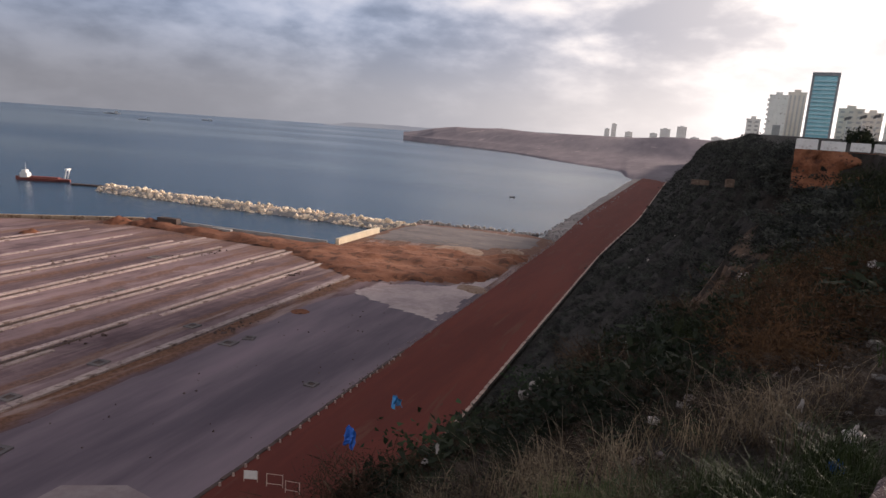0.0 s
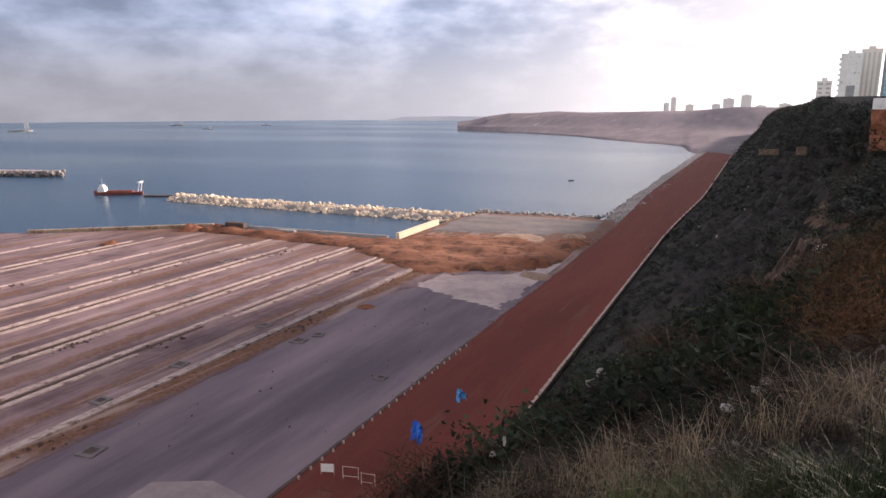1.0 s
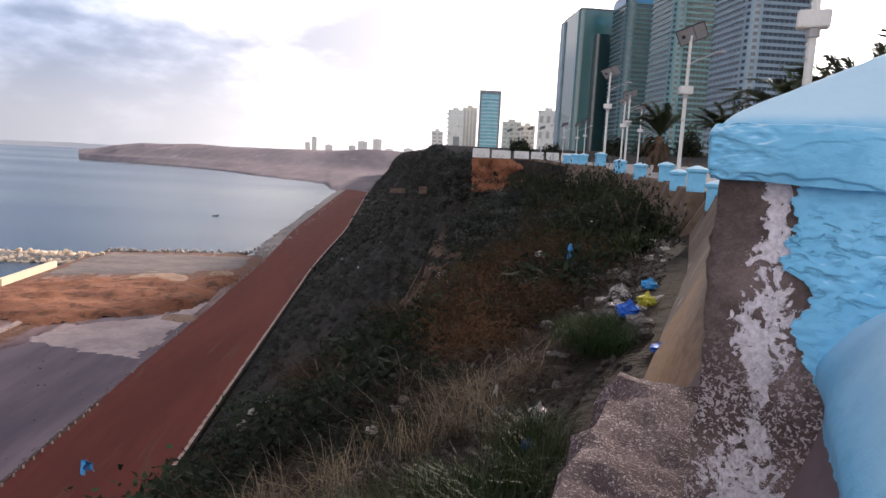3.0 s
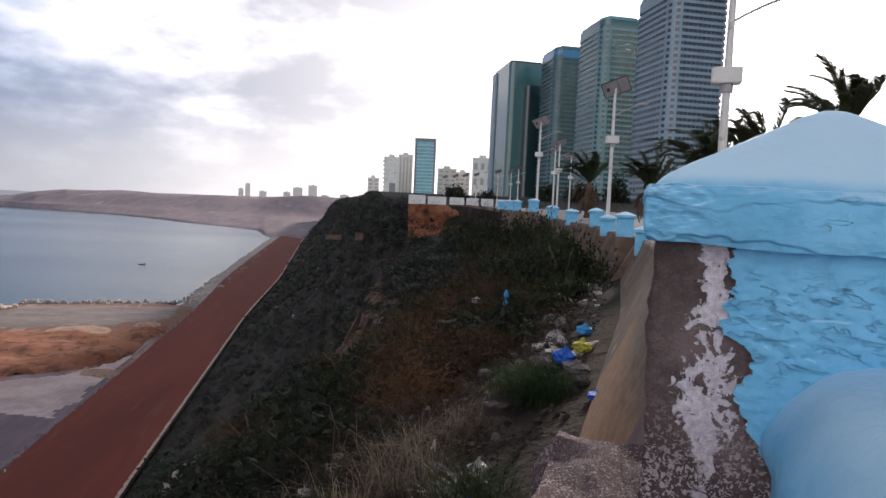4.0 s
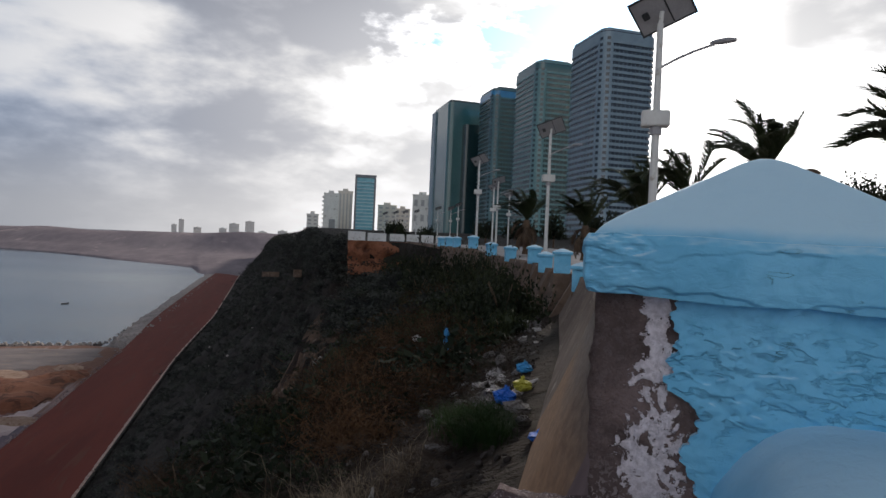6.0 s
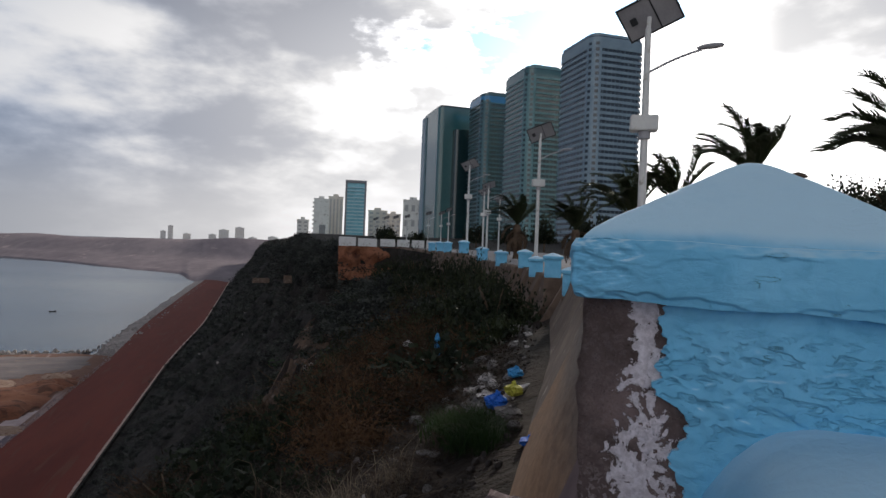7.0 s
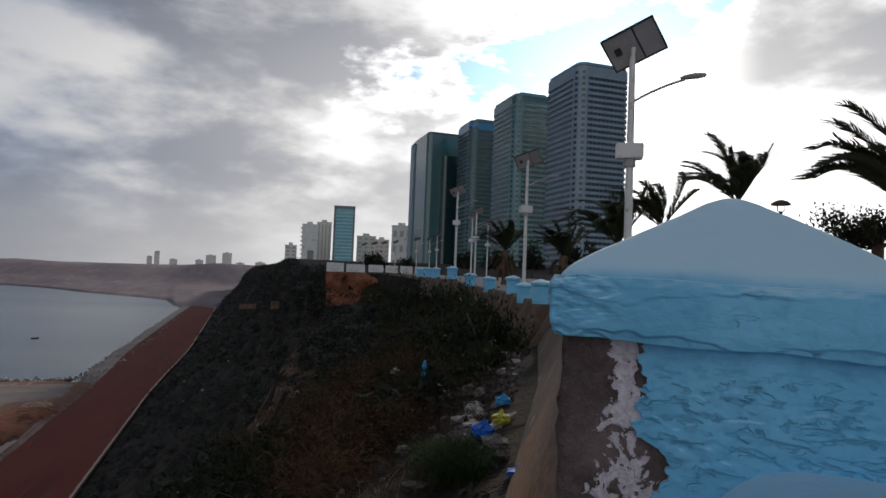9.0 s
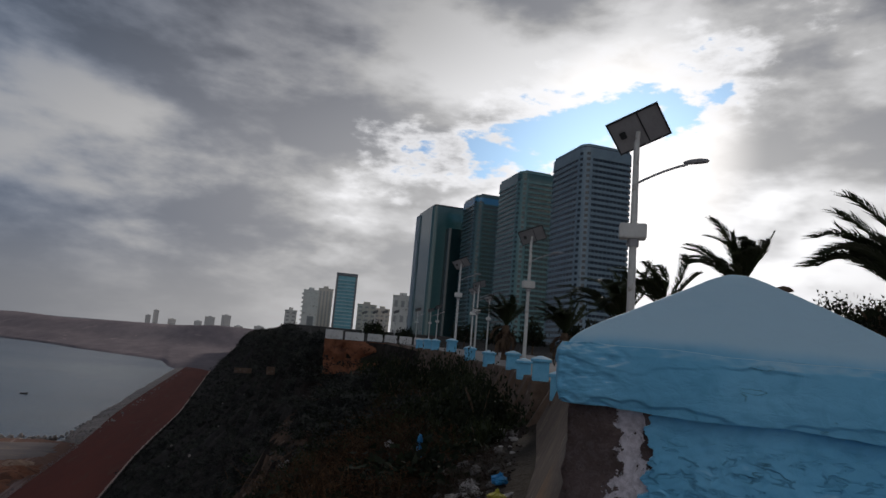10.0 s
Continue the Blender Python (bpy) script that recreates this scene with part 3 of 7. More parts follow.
def block(name, yaw0, yaw1, dist, top_deg, wall, glass, floors, label, depth=16.0, base=45.0, face="windows", group="town buildings"):
    """A town block between two bearings, with a strip of windows on each storey."""
    a, b = -radians(yaw0), -radians(yaw1)
    x0, y0, x1, y1 = dist * math.sin(a), dist * math.cos(a), dist * math.sin(b), dist * math.cos(b)
    w = math.hypot(x1 - x0, y1 - y0)
    h = EYE + dist * math.tan(radians(top_deg)) - base
    t = thing(name, label, "building", ((x0 + x1) / 2, (y0 + y1) / 2, base), math.degrees(math.atan2(y1 - y0, x1 - x0)), group)
    bm = bmesh.new()
    box(bm, -w / 2, w / 2, 0, depth, -6, h)
    part("main_block", bm, wall, t)
    bm = bmesh.new()
    box(bm, -w / 2 - 0.3, w / 2 + 0.3, -0.3, depth + 0.3, h, h + 0.9)
    part("roof_parapet", bm, wall, t)
    bm = bmesh.new()
    box(bm, -w / 5, w / 6, depth * 0.3, depth * 0.7, h + 0.9, h + 3.4)
    part("stair_head", bm, wall, t)
    pitch = h / floors
    if face == "plain":
        # a blank gable over a glazed lobby, with balconies down its side
        part("lobby_window", box(bmesh.new(), -w * 0.12, w * 0.3, -0.3, 0.1, h * 0.16, h * 0.42), M["lobby_glass"], t)
        me = bpy.data.meshes.new("balcony")
        bm = box(bmesh.new(), -w / 2 - 1.3, -w / 2 + 0.1, 1.0, depth - 1, 0, 1.1)
        bm.to_mesh(me)
        bm.free()
        me.materials.append(wall)
        for i in range(floors):
            part_mesh("balcony", me, t, Matrix.Translation((0, 0, (i + 0.2) * pitch)))
        return t
    if face == "strips":
        for j in range(4):
            x = -w / 2 + w * (j + 0.6) / 4.2
            part("window_strip", box(bmesh.new(), x - w * 0.05, x + w * 0.05, -0.3, 0.1, h * 0.05, h * 0.96), glass, t)
        return t
    n = max(2, int(w / 4.5))
    bm = bmesh.new()
    box(bm, -w / 2 / n * 0.5, w / 2 / n * 0.5, -0.25, 0.1, 0, pitch * 0.42)
    me = bpy.data.meshes.new("window")
    bm.to_mesh(me)
    bm.free()
    me.materials.append(glass)
    for i in range(floors):
        for j in range(n):
            part_mesh("window", me, t, Matrix.Translation((-w / 2 + w * (j + 0.5) / n, 0, i * pitch + pitch * 0.3)))
    return t


block("apartment_block", -3.6, -4.6, 620, 2.2, M["white_wall"], M["window_hazed"], 6, "low white apartment block on the cliff top")
block("apartment_block", -5.0, -6.3, 600, 4.1, M["white_wall"], M["window_hazed"], 10, "white apartment slab facing the sea", face="plain")
block("apartment_block", -6.25, -7.5, 640, 4.35, M["beige_wall"], M["window_hazed"], 11, "beige apartment slab behind the white one", face="strips")
block("apartment_block", -9.75, -11.4, 600, 3.3, M["beige_wall"], M["window_hazed"], 8, "pale green apartment block near the towers")
block("apartment_block", -11.3, -12.6, 640, 3.05, M["beige_wall"], M["window_hazed"], 7, "beige block with plain walls")
block("apartment_block", -12.8, -14.6, 520, 4.35, M["white_wall"], M["window_hazed"], 3, "white block with a stepped top beside the glass tower")


def hotel():
    d = 560
    a, b = radians(7.65), radians(9.5)
    w = d * (b - a)
    base = 45.0
    h = EYE + d * math.tan(radians(5.85)) - base
    t = thing("hotel_tower", "slim tower with cyan glass and a grey frame", "tower", (d * math.sin((a + b) / 2), d * math.cos((a + b) / 2), base), -8.5, "town buildings")
    bm = bmesh.new()
    box(bm, -w / 2 + 0.8, w / 2 - 0.8, 0.6, 15, -6, h - 1)
    part("glass_core", bm, M["cyan_glass"], t)
    for x in (-w / 2, w / 2 - 1.6):
        bm = bmesh.new()
        box(bm, x, x + 1.6, 0, 15.4, -6, h)
        part("side_frame", bm, M["grey_frame"], t)
    bm = bmesh.new()
    box(bm, -w / 2, w / 2, -0.3, 15.4, h - 1.6, h + 0.8)
    part("top_frame", bm, M["grey_frame"], t)
    bm = bmesh.new()
    box(bm, -w / 2 + 1.7, w / 2 - 1.7, -0.5, 1.2, 0, 1.0)
    me = bpy.data.meshes.new("balcony_slab")
    bm.to_mesh(me)
    bm.free()
    me.materials.append(M["pale_cyan"])
    for i in range(17):
        part_mesh("balcony_slab", me, t, Matrix.Translation((0, 0, 1 + i * (h - 4) / 17)))


hotel()


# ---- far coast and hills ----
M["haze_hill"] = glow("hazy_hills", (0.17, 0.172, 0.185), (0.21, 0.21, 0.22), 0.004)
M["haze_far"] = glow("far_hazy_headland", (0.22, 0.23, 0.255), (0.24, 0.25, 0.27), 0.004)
# coast paled towards mauve grey: distance haze put into its base colour
M["coast"] = surf("hazed_coast_land", (0.190, 0.168, 0.188), (0.285, 0.250, 0.265), 0.006, 0.97, 0.1, (0.36, 0.31, 0.31), 0.0, 9, size=2.0, spec=0.0, stretch=(1.0, 0.3, 1.0))


# round the bay by bearing: distance of the shore; then toe and brow of the bluff, and height of the plateau
COAST = [(-4, 640), (2, 640), (4.4, 700), (5.1, 742), (5.6, 852), (6.3, 880), (7.0, 905), (9.3, 968), (11.8, 1062), (14.4, 1215), (17, 1330), (19.5, 1420), (21.6, 1520), (23.6, 1620), (24.6, 1700)]
BLUFF = [(-4, 1150, 1380, 54), (4, 1190, 1450, 49), (8, 1240, 1560, 43), (12, 1320, 1660, 41), (16, 1430, 1740, 43), (20, 1530, 1780, 42), (22, 1570, 1760, 25), (23.4, 1640, 1760, 7), (24.6, 1720, 1800, -2)]


def far_land():
    """The low coast that swings out beyond the bay: a sloping plain, then a gullied bluff and its plateau."""
    verts, faces = [], []
    n, w = 230, 64
    for j in range(n):
        yaw = -4 + 28.6 * j / (n - 1)
        r0 = ramp(COAST, yaw, 1)
        r1, r2, top = (ramp(BLUFF, yaw, i) for i in (1, 2, 3))
        a = radians(yaw)
        r0 += 7 * wave(yaw, 0, 0.8, 3)
        top += min(1.0, max(0.0, top / 40)) * 2.0 * math.sin(yaw * 0.9)
        for k in range(w):
            if k < 24:
                q = k / 23
                r, z = r0 + (r1 - r0) * q, -1.0 + 3.2 * min(1.0, q * 9) + 9.5 * q ** 1.4
            elif k < 50:
                q = (k - 23) / 26
                r, z = r1 + (r2 - r1) * q, 11.7 + (top - 11.7) * (0.25 * q + 0.75 * (3 * q * q - 2 * q * q * q))
            else:
                q = (k - 49) / 14
                r, z = r2 + 1500 * q * q, top + 3 * q
            u, v = -r * math.sin(a), r * math.cos(a)
            rough = min(1.0, max(0.0, (r - r0) / 90))
            z += rough * (3.0 * wave(u, v, 260, 3)) * min(1.0, abs(top) / 40)
            verts.append((u, v, z))
    for j in range(n - 1):
        for k in range(w - 1):
            p = j * w + k
            faces.append((p, p + 1, p + w + 1, p + w))
    structure("ground_coast", mesh_of("ground_coast", verts, faces, M["coast"], True), "hazy coastal plain and gullied bluff across the bay", "coast")


far_land()


def ridge(name, yaws, heights, dist, material, label):
    """A far line of hills between bearings, in degrees above the level."""
    n = 90
    verts, faces = [], []
    for i in range(n):
        y = yaws[0] + (yaws[-1] - yaws[0]) * i / (n - 1)
        h = float(np.interp(-y, [-q for q in yaws], heights)) + 0.05 * wave(i * 3.0, 1.0, 20, dist)
        a = radians(y)
        for k, (dd, f) in enumerate(((-160, 0.0), (0, 1.0), (300, 0.6))):
            r = dist + dd
            z = EYE + dist * math.tan(radians(h))
            verts.append((-r * math.sin(a), r * math.cos(a), -2 + (z + 2) * f))
    for i in range(n - 1):
        for k in range(2):
            p = i * 3 + k
            faces.append((p, p + 1, p + 4, p + 3))
    structure(name, mesh_of(name, verts, faces, material, True), label, "hills")


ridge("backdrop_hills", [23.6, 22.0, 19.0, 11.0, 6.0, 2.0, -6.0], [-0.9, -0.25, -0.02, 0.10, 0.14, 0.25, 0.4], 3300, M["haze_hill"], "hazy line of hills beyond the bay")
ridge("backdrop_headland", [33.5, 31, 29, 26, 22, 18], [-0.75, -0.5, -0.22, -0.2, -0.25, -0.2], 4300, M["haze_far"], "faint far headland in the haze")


# ---- yard details ----
def single(name, bm, material, label, category, at=(0, 0, 0), turn=0.0, group="", kind=""):
    me = bpy.data.meshes.new(name)
    bm.to_mesh(me)
    bm.free()
    me.materials.append(material)
    ob = new(name, me)
    ob.matrix_world = pose(*at, 0, 0, turn)
    return tagged(ob, label, category, group, kind)


def beam(u, v0, v1, w, h, material, label, name="concrete_beam", gaps=()):
    """A long low bar on the yard, broken and a little crooked."""
    t = thing(name, label, "beam", (u, v0, 2.0), 0, "track beams on the yard")
    v, rnd = 0.0, random.Random(int(u * 7))
    while v < v1 - v0:
        n = min(rnd.uniform(9, 22), v1 - v0 - v)
        if n > 0.5 and (w > 1.3 or rnd.random() > 0.06) and not any(a < v0 + v + n / 2 < b for a, b in gaps):
            bm = box(bmesh.new(), -w / 2, w / 2, 0, n - 0.06, -0.05, h * rnd.uniform(0.8, 1.1), 0.04)
            o = part("beam_segment", bm, material, t)
            o.matrix_local = pose(rnd.uniform(-0.06, 0.06), v, 0.0, 0, 0, rnd.uniform(-0.2, 0.2))
        v += n
    return t


PALE = "pale concrete crane track beam half sunk in dirt"
beam(-79.0, -20, 166, 1.5, 0.35, M["concrete"], PALE)
for u, v1 in ((-92.2, 166), (-95.0, 164), (-107.6, 166), (-110.6, 160), (-124.5, 150), (-127.5, 152), (-140.5, 160), (-144, 150), (-160, 150), (-176, 148), (-180, 140), (-200, 132), (-220, 120)):
    beam(u, -10, v1, 1.1, 0.26, M["concrete"], PALE, gaps=((v1 * (0.35 + 0.4 * abs(math.sin(u))), v1 * (0.35 + 0.4 * abs(math.sin(u))) + 5),))
for u, v1 in ((-93.6, 165), (-109.2, 162), (-126, 150), (-142, 155), (-178, 145)):
    beam(u, -10, v1, 0.6, 0.16, M["dark_rail"], "rusty rail lying between the beams", "rail")

def pit(u, v, s, turn):
    t = thing("drain_pit", "open square drain pit with a pale concrete collar", "pit", (u, v, 2.0), turn, "drain pits")
    bm = bmesh.new()
    for x0, x1, y0, y1 in ((-s, s, -s, -s * 0.55), (-s, s, s * 0.55, s), (-s, -s * 0.55, -s * 0.55, s * 0.55), (s * 0.55, s, -s * 0.55, s * 0.55)):
        box(bm, x0, x1, y0, y1, 0, 0.22)
    part("collar", bm, M["fill"], t)
    part("cover", box(bmesh.new(), -s * 0.54, s * 0.54, -s * 0.54, s * 0.54, 0, 0.1), M["dark_rail"], t)


for u, v, s, a in ((-69.7, 45, 1.3, 10), (-71.5, 87, 1.3, 5), (-70.2, 91, 1.0, 20), (-49.5, 79, 0.9, 0), (-82, 69.6, 1.2, 8), (-83, 91, 1.2, 0), (-81.5, 55, 1.1, 3), (-111.5, 101, 1.4, 0), (-131, 130, 1.4, 4)):
    pit(u, v, s, a)


def mound(u, v, r, h, seed, material, label):
    """A loose heap with an uneven outline."""
    bm = bmesh.new()
    bmesh.ops.create_grid(bm, x_segments=22, y_segments=22, size=r * 1.25)
    for p in bm.verts:
        d = math.hypot(p.co.x, p.co.y) / (r * (1 + 0.25 * wave(p.co.x, p.co.y, r, seed)))
        p.co.z = -0.05 + h * max(0.0, 1 - d) ** 0.8 * (1 + 0.4 * wave(p.co.x, p.co.y, r * 0.5, seed + 3))
    for f in bm.faces:
        f.smooth = True
    single("earth_mound", bm, material, label, "heap", (u, v, 2.0), seed * 40, "spoil heaps")


M["sand"] = surf("dusty_sand", (0.24, 0.155, 0.11), (0.33, 0.235, 0.18), 0.3, 0.97, 0.4, (0.17, 0.09, 0.06), 0.08, 6, size=0.1)
HEAP = "low heap of brown spoil tipped on the yard"
for i, (u, v, r, h) in enumerate(((-63, 172, 8, 1.6), (-72, 178, 9, 1.4), (-56, 163, 7, 1.5), (-90, 172, 6, 1.0), (-50, 196, 6, 1.5), (-171, 167, 6, 2.2), (-180, 163, 5, 2.2), (-182, 133, 3.0, 1.4), (-71.8, 110, 2.2, 0.5), (-158, 167, 5, 1.2))):
    mound(u, v, r, h, i + 1.0, M["dirt"], HEAP)
for i, (u, v, r, h) in enumerate(((-52, 206, 4, 1.1), (-48, 150, 5, 0.6), (-68, 196, 9, 0.9))):
    mound(u, v, r, h, i + 20.0, M["sand"], "low heap of pale sand on the yard")


M["pad"] = surf("pale_worn_pad", (0.25, 0.195, 0.20), (0.32, 0.26, 0.258), 0.3, 0.95, 0.1, None, 0.1, 4)
M["pale_wall"] = surf("sunlit_quay_wall", (0.62, 0.52, 0.38), (0.72, 0.62, 0.47), 0.3, 0.9, 0.2)
M["sandy_wall"] = surf("crumbling_sandy_wall", (0.40, 0.29, 0.20), (0.54, 0.41, 0.29), 0.3, 0.95, 0.4, (0.24, 0.15, 0.09), 0.12, 6)
M["grey_wall"] = surf("grey_quay_wall", (0.26, 0.25, 0.25), (0.34, 0.33, 0.32), 0.3, 0.9, 0.2)


def low_wall(points, w, h, material, label, name="quay_wall", z=2.0):
    """A low wall in straight lengths."""
    t = thing(name, label, "wall", (points[0][0], points[0][1], z), 0)
    for (x0, y0), (x1, y1) in zip(points, points[1:]):
        n = math.hypot(x1 - x0, y1 - y0)
        bm = box(bmesh.new(), 0, n, -w / 2, w / 2, -0.3, h, 0.03)
        o = part("wall_length", bm, material, t)
        o.matrix_local = pose(x0 - points[0][0], y0 - points[0][1], 0, 0, 0, math.degrees(math.atan2(y1 - y0, x1 - x0)))
    return t


low_wall([(-103.4, 178.5), (-103.6, 188), (-103.8, 198), (-104, 209)], 1.2, 2.0, M["pale_wall"], "sunlit pale quay wall along the basin")
low_wall([(-161, 172.6), (-140, 174), (-125, 175.2), (-106, 176.6)], 0.8, 1.3, M["grey_wall"], "grey quay parapet along the basin")
low_wall([(-226, 134.4), (-211, 145.6), (-204, 151), (-196, 156.8), (-190, 162), (-184, 166.3), (-177, 171.6)], 1.2, 1.1, M["sandy_wall"], "crumbling sandy quay wall by the water")
single("site_container", box(bmesh.new(), -4, 4, -1.2, 1.2, 0, 2.5, 0.06), M["dark_rail"], "dark steel container standing on the quay", "container", (-165, 170.5, 2.0), 4, "quay containers")
single("site_container", box(bmesh.new(), -3.6, 3.6, -0.8, 0.8, 0, 1.4, 0.06), M["grey_wall"], "low grey steel container standing on the quay", "container", (-143, 171.2, 2.0), 4, "quay containers")


def debris():
    """Dark spoil and broken concrete lying in the breaks of the track beams."""
    r = random.Random(61)
    spots = []
    for _ in range(26):
        u, v = r.choice((-79, -93, -96, -109, -126, -142, -160, -178)) + r.uniform(-3, 3), r.uniform(40, 160)
        for _ in range(r.randrange(8, 26)):
            spots.append((u + r.gauss(0, 0.9), v + r.gauss(0, 2.6), 2.03, r.uniform(0.12, 0.5)))
    for _ in range(60):
        spots.append((r.uniform(-73, -46), r.uniform(50, 150), 2.05, r.uniform(0.08, 0.22)))
    scatter("yard_debris", spots, 62, M["debris"], "dark spoil and broken concrete strewn on the yard", "debris")


# ---- boulders ----
def boulder_mesh(seed, material):
    rnd = random.Random(seed)
    bm = bmesh.new()
    bmesh.ops.create_icosphere(bm, subdivisions=2, radius=1.0)
    cuts = [(Vector((rnd.uniform(-1, 1), rnd.uniform(-1, 1), rnd.uniform(-1, 1))).normalized(), rnd.uniform(0.55, 0.85)) for _ in range(9)]
    for p in bm.verts:
        for n, d in cuts:
            over = p.co.dot(n) - d
            if over > 0:
                p.co -= n * over
        p.co *= 1 + 0.08 * noise.noise(p.co * 2.3 + Vector((seed, 0, 0)))
    me = bpy.data.meshes.new("boulder")
    bm.to_mesh(me)
    bm.free()
    me.materials.append(material)
    return me


def breakwater():
    t = thing("breakwater", "breakwater of pale limestone boulders in the water", "breakwater", (-101, 234, 0), 0)
    meshes = [boulder_mesh(i, M["rock"]) for i in range(8)]
    rnd = random.Random(4)
    core = bmesh.new()
    rows = []
    for i in range(34):
        u = 2 - i * 5
        rows.append([core.verts.new((u, y + rnd.uniform(-0.5, 0.5), z + rnd.uniform(-0.3, 0.3))) for y, z in ((-9, -2), (-4.5, 1.3), (0, 2.2), (4.5, 1.3), (9, -2))])
    for a, b in zip(rows, rows[1:]):
        for k in range(4):
            core.faces.new((a[k], b[k], b[k + 1], a[k + 1]))
    bmesh.ops.recalc_face_normals(core, faces=core.faces)
    part("rubble_core", core, M["grey_rock"], t)
    for i in range(300):
        u = 1 - 163 * ((i * 0.618034) % 1.0)
        y = rnd.choice((-8.2, -6.5, -4.8, -3.0, -1.0, 1.2, 3.0, -5.5, -2.0)) + rnd.uniform(-1, 1)
        z = 2.6 - abs(y) * 0.40 + rnd.uniform(-0.3, 0.5)
        s = rnd.uniform(0.8, 1.5)
        m = pose(u, y, z, rnd.uniform(0, 360), rnd.uniform(0, 360), rnd.uniform(0, 360)) @ Matrix.Diagonal((s, s * rnd.uniform(0.7, 1.2), s * rnd.uniform(0.65, 1.0), 1))
        part_mesh("boulder", meshes[i % 8], t, m)


breakwater()


def scatter(name, spots, meshes_seed, material, label, category, kind="stuff"):
    """Many small stones joined in one mesh; spots hold place and size."""
    rnd = random.Random(meshes_seed)
    bases = []
    for i in range(4):
        me = boulder_mesh(100 + i, material)
        bases.append((np.array([v.co[:] for v in me.vertices]), [tuple(p.vertices) for p in me.polygons]))
        bpy.data.meshes.remove(me)
    verts, faces, off = [], [], 0
    for x, y, z, s in spots:
        vs, fs = bases[rnd.randrange(4)]
        e = np.array(Euler((rnd.uniform(0, 6), rnd.uniform(0, 6), rnd.uniform(0, 6))).to_matrix())
        verts.append((vs * (s, s * rnd.uniform(0.7, 1.1), s * 0.75)) @ e.T + (x, y, z))
        faces += [tuple(i + off for i in f) for f in fs]
        off += len(vs)
    me = mesh_of(name, np.concatenate(verts), faces, material)
    return tagged(new(name, me), label, category, kind=kind)


M["debris"] = surf("dark_broken_spoil", (0.06, 0.038, 0.034), (0.15, 0.10, 0.09), 0.4, 0.95, 0.4, (0.26, 0.20, 0.19), 0.05, 8)
debris()
rnd = random.Random(19)
spots = []
for i in range(900):
    y = rnd.uniform(-9, 6)
    spots.append((-100 - 166 * rnd.random(), 234 + y, 2.3 - abs(y) * 0.40 + rnd.uniform(-0.3, 0.4), rnd.uniform(0.45, 1.0)))
scatter("breakwater_stones", spots, 15, M["rock"], "smaller pale stones packed between the breakwater boulders", "rocks")
rnd = random.Random(9)
scatter("jetty_rubble", [(-104 + 50 * t + rnd.uniform(-1, 1), 246 + 5 * t + rnd.uniform(-2.0, 2.6), 1.6 + rnd.uniform(-1.0, 0.5), rnd.uniform(0.5, 1.3)) for t in [rnd.random() for _ in range(190)]], 3, M["grey_rock"], "line of grey rubble along the shore of the fill", "rubble")
scatter("road_rubble", [(ROAD_L - 0.3 + rnd.uniform(-0.9, 0.4), rnd.uniform(74, 236), 2.08 + rnd.uniform(-0.1, 0.15), rnd.uniform(0.08, 0.26)) for _ in range(300)], 5, M["pad"], "broken stones along the edge of the road", "rubble")


def beach():
    """Shingle between the road and the water, falling to the sea."""
    verts, faces = [], []
    vs = list(np.arange(232, 780, 6.0))
    for v in vs:
        a = ROAD_L - 1.2 + 4 * max(0, (v - 500) / 500) ** 2
        w = float(np.interp(v, [232, 262, 300, 420, 700, 780], [2.5, 9, 11, 12, 14, 16])) + 1.2 * wave(v, 0, 40, 2)
        for k in range(7):
            s = k / 6
            verts.append((a + 1.5 - (w + 3) * s, v, 2.02 - 2.5 * s ** 1.3 + 0.25 * wave(v, s * 20, 6, 3)))
    for j in range(len(vs) - 1):
        for k in range(6):
            p = j * 7 + k
            faces.append((p, p + 7, p + 8, p + 1))
    structure("ground_beach", mesh_of("ground_beach", verts, faces, M["shingle"], True), "grey shingle beach beside the red road", "beach")
    spots = []
    r2 = random.Random(12)
    for _ in range(420):
        v = 236 + 400 * r2.random() ** 1.6
        s = r2.random()
        spots.append((ROAD_L - 0.5 - 12 * s, v, 1.9 - 2.2 * s + r2.uniform(-0.1, 0.2), r2.uniform(0.3, 0.9)))
    scatter("beach_stones", spots, 6, M["shingle"], "loose grey stones strewn over the beach", "stones")


beach()


# ---- kerbs, posts, signs by the road ----
def kerbs():
    t = thing("kerb", "whitewashed kerb blocks along the foot of the cliff", "kerb", (ROAD_R, 40, 2.0), 0, kind="structure")
    bm = box(bmesh.new(), -0.34, 0.34, 0, 1.5, -0.1, 0.48, 0.05)
    me = bpy.data.meshes.new("kerb_block")
    bm.to_mesh(me)
    bm.free()
    me.materials.append(M["kerb"])
    r = random.Random(2)
    v = 0.0
    while v < 190:
        part_mesh("kerb_block", me, t, pose(0.25 + bend(40 + v) + r.uniform(-0.05, 0.05), v, r.uniform(-0.06, 0.02), 0, 0, r.uniform(-1.5, 1.5)))
        v += r.choice((1.7, 1.9, 2.3)) if v < 80 else 1.58
    bm = bmesh.new()
    for i in range(60):
        o = bend(235 + i * 10)
        box(bm, o - 0.1, o + 0.6, 190 + i * 10, 199.9 + i * 10, -0.1, 0.42)
    part("kerb_run", bm, M["kerb"], t)
    # stained plinth wall behind the kerb
    bm = bmesh.new()
    for i in range(76):
        o = bend(45 + i * 10)
        box(bm, o + 0.61, o + 1.0, i * 10, 9.95 + i * 10, -0.2, 0.75 + 0.15 * wave(i, 0, 3, 1))
    part("footing", bm, M["soil"], t)


kerbs()


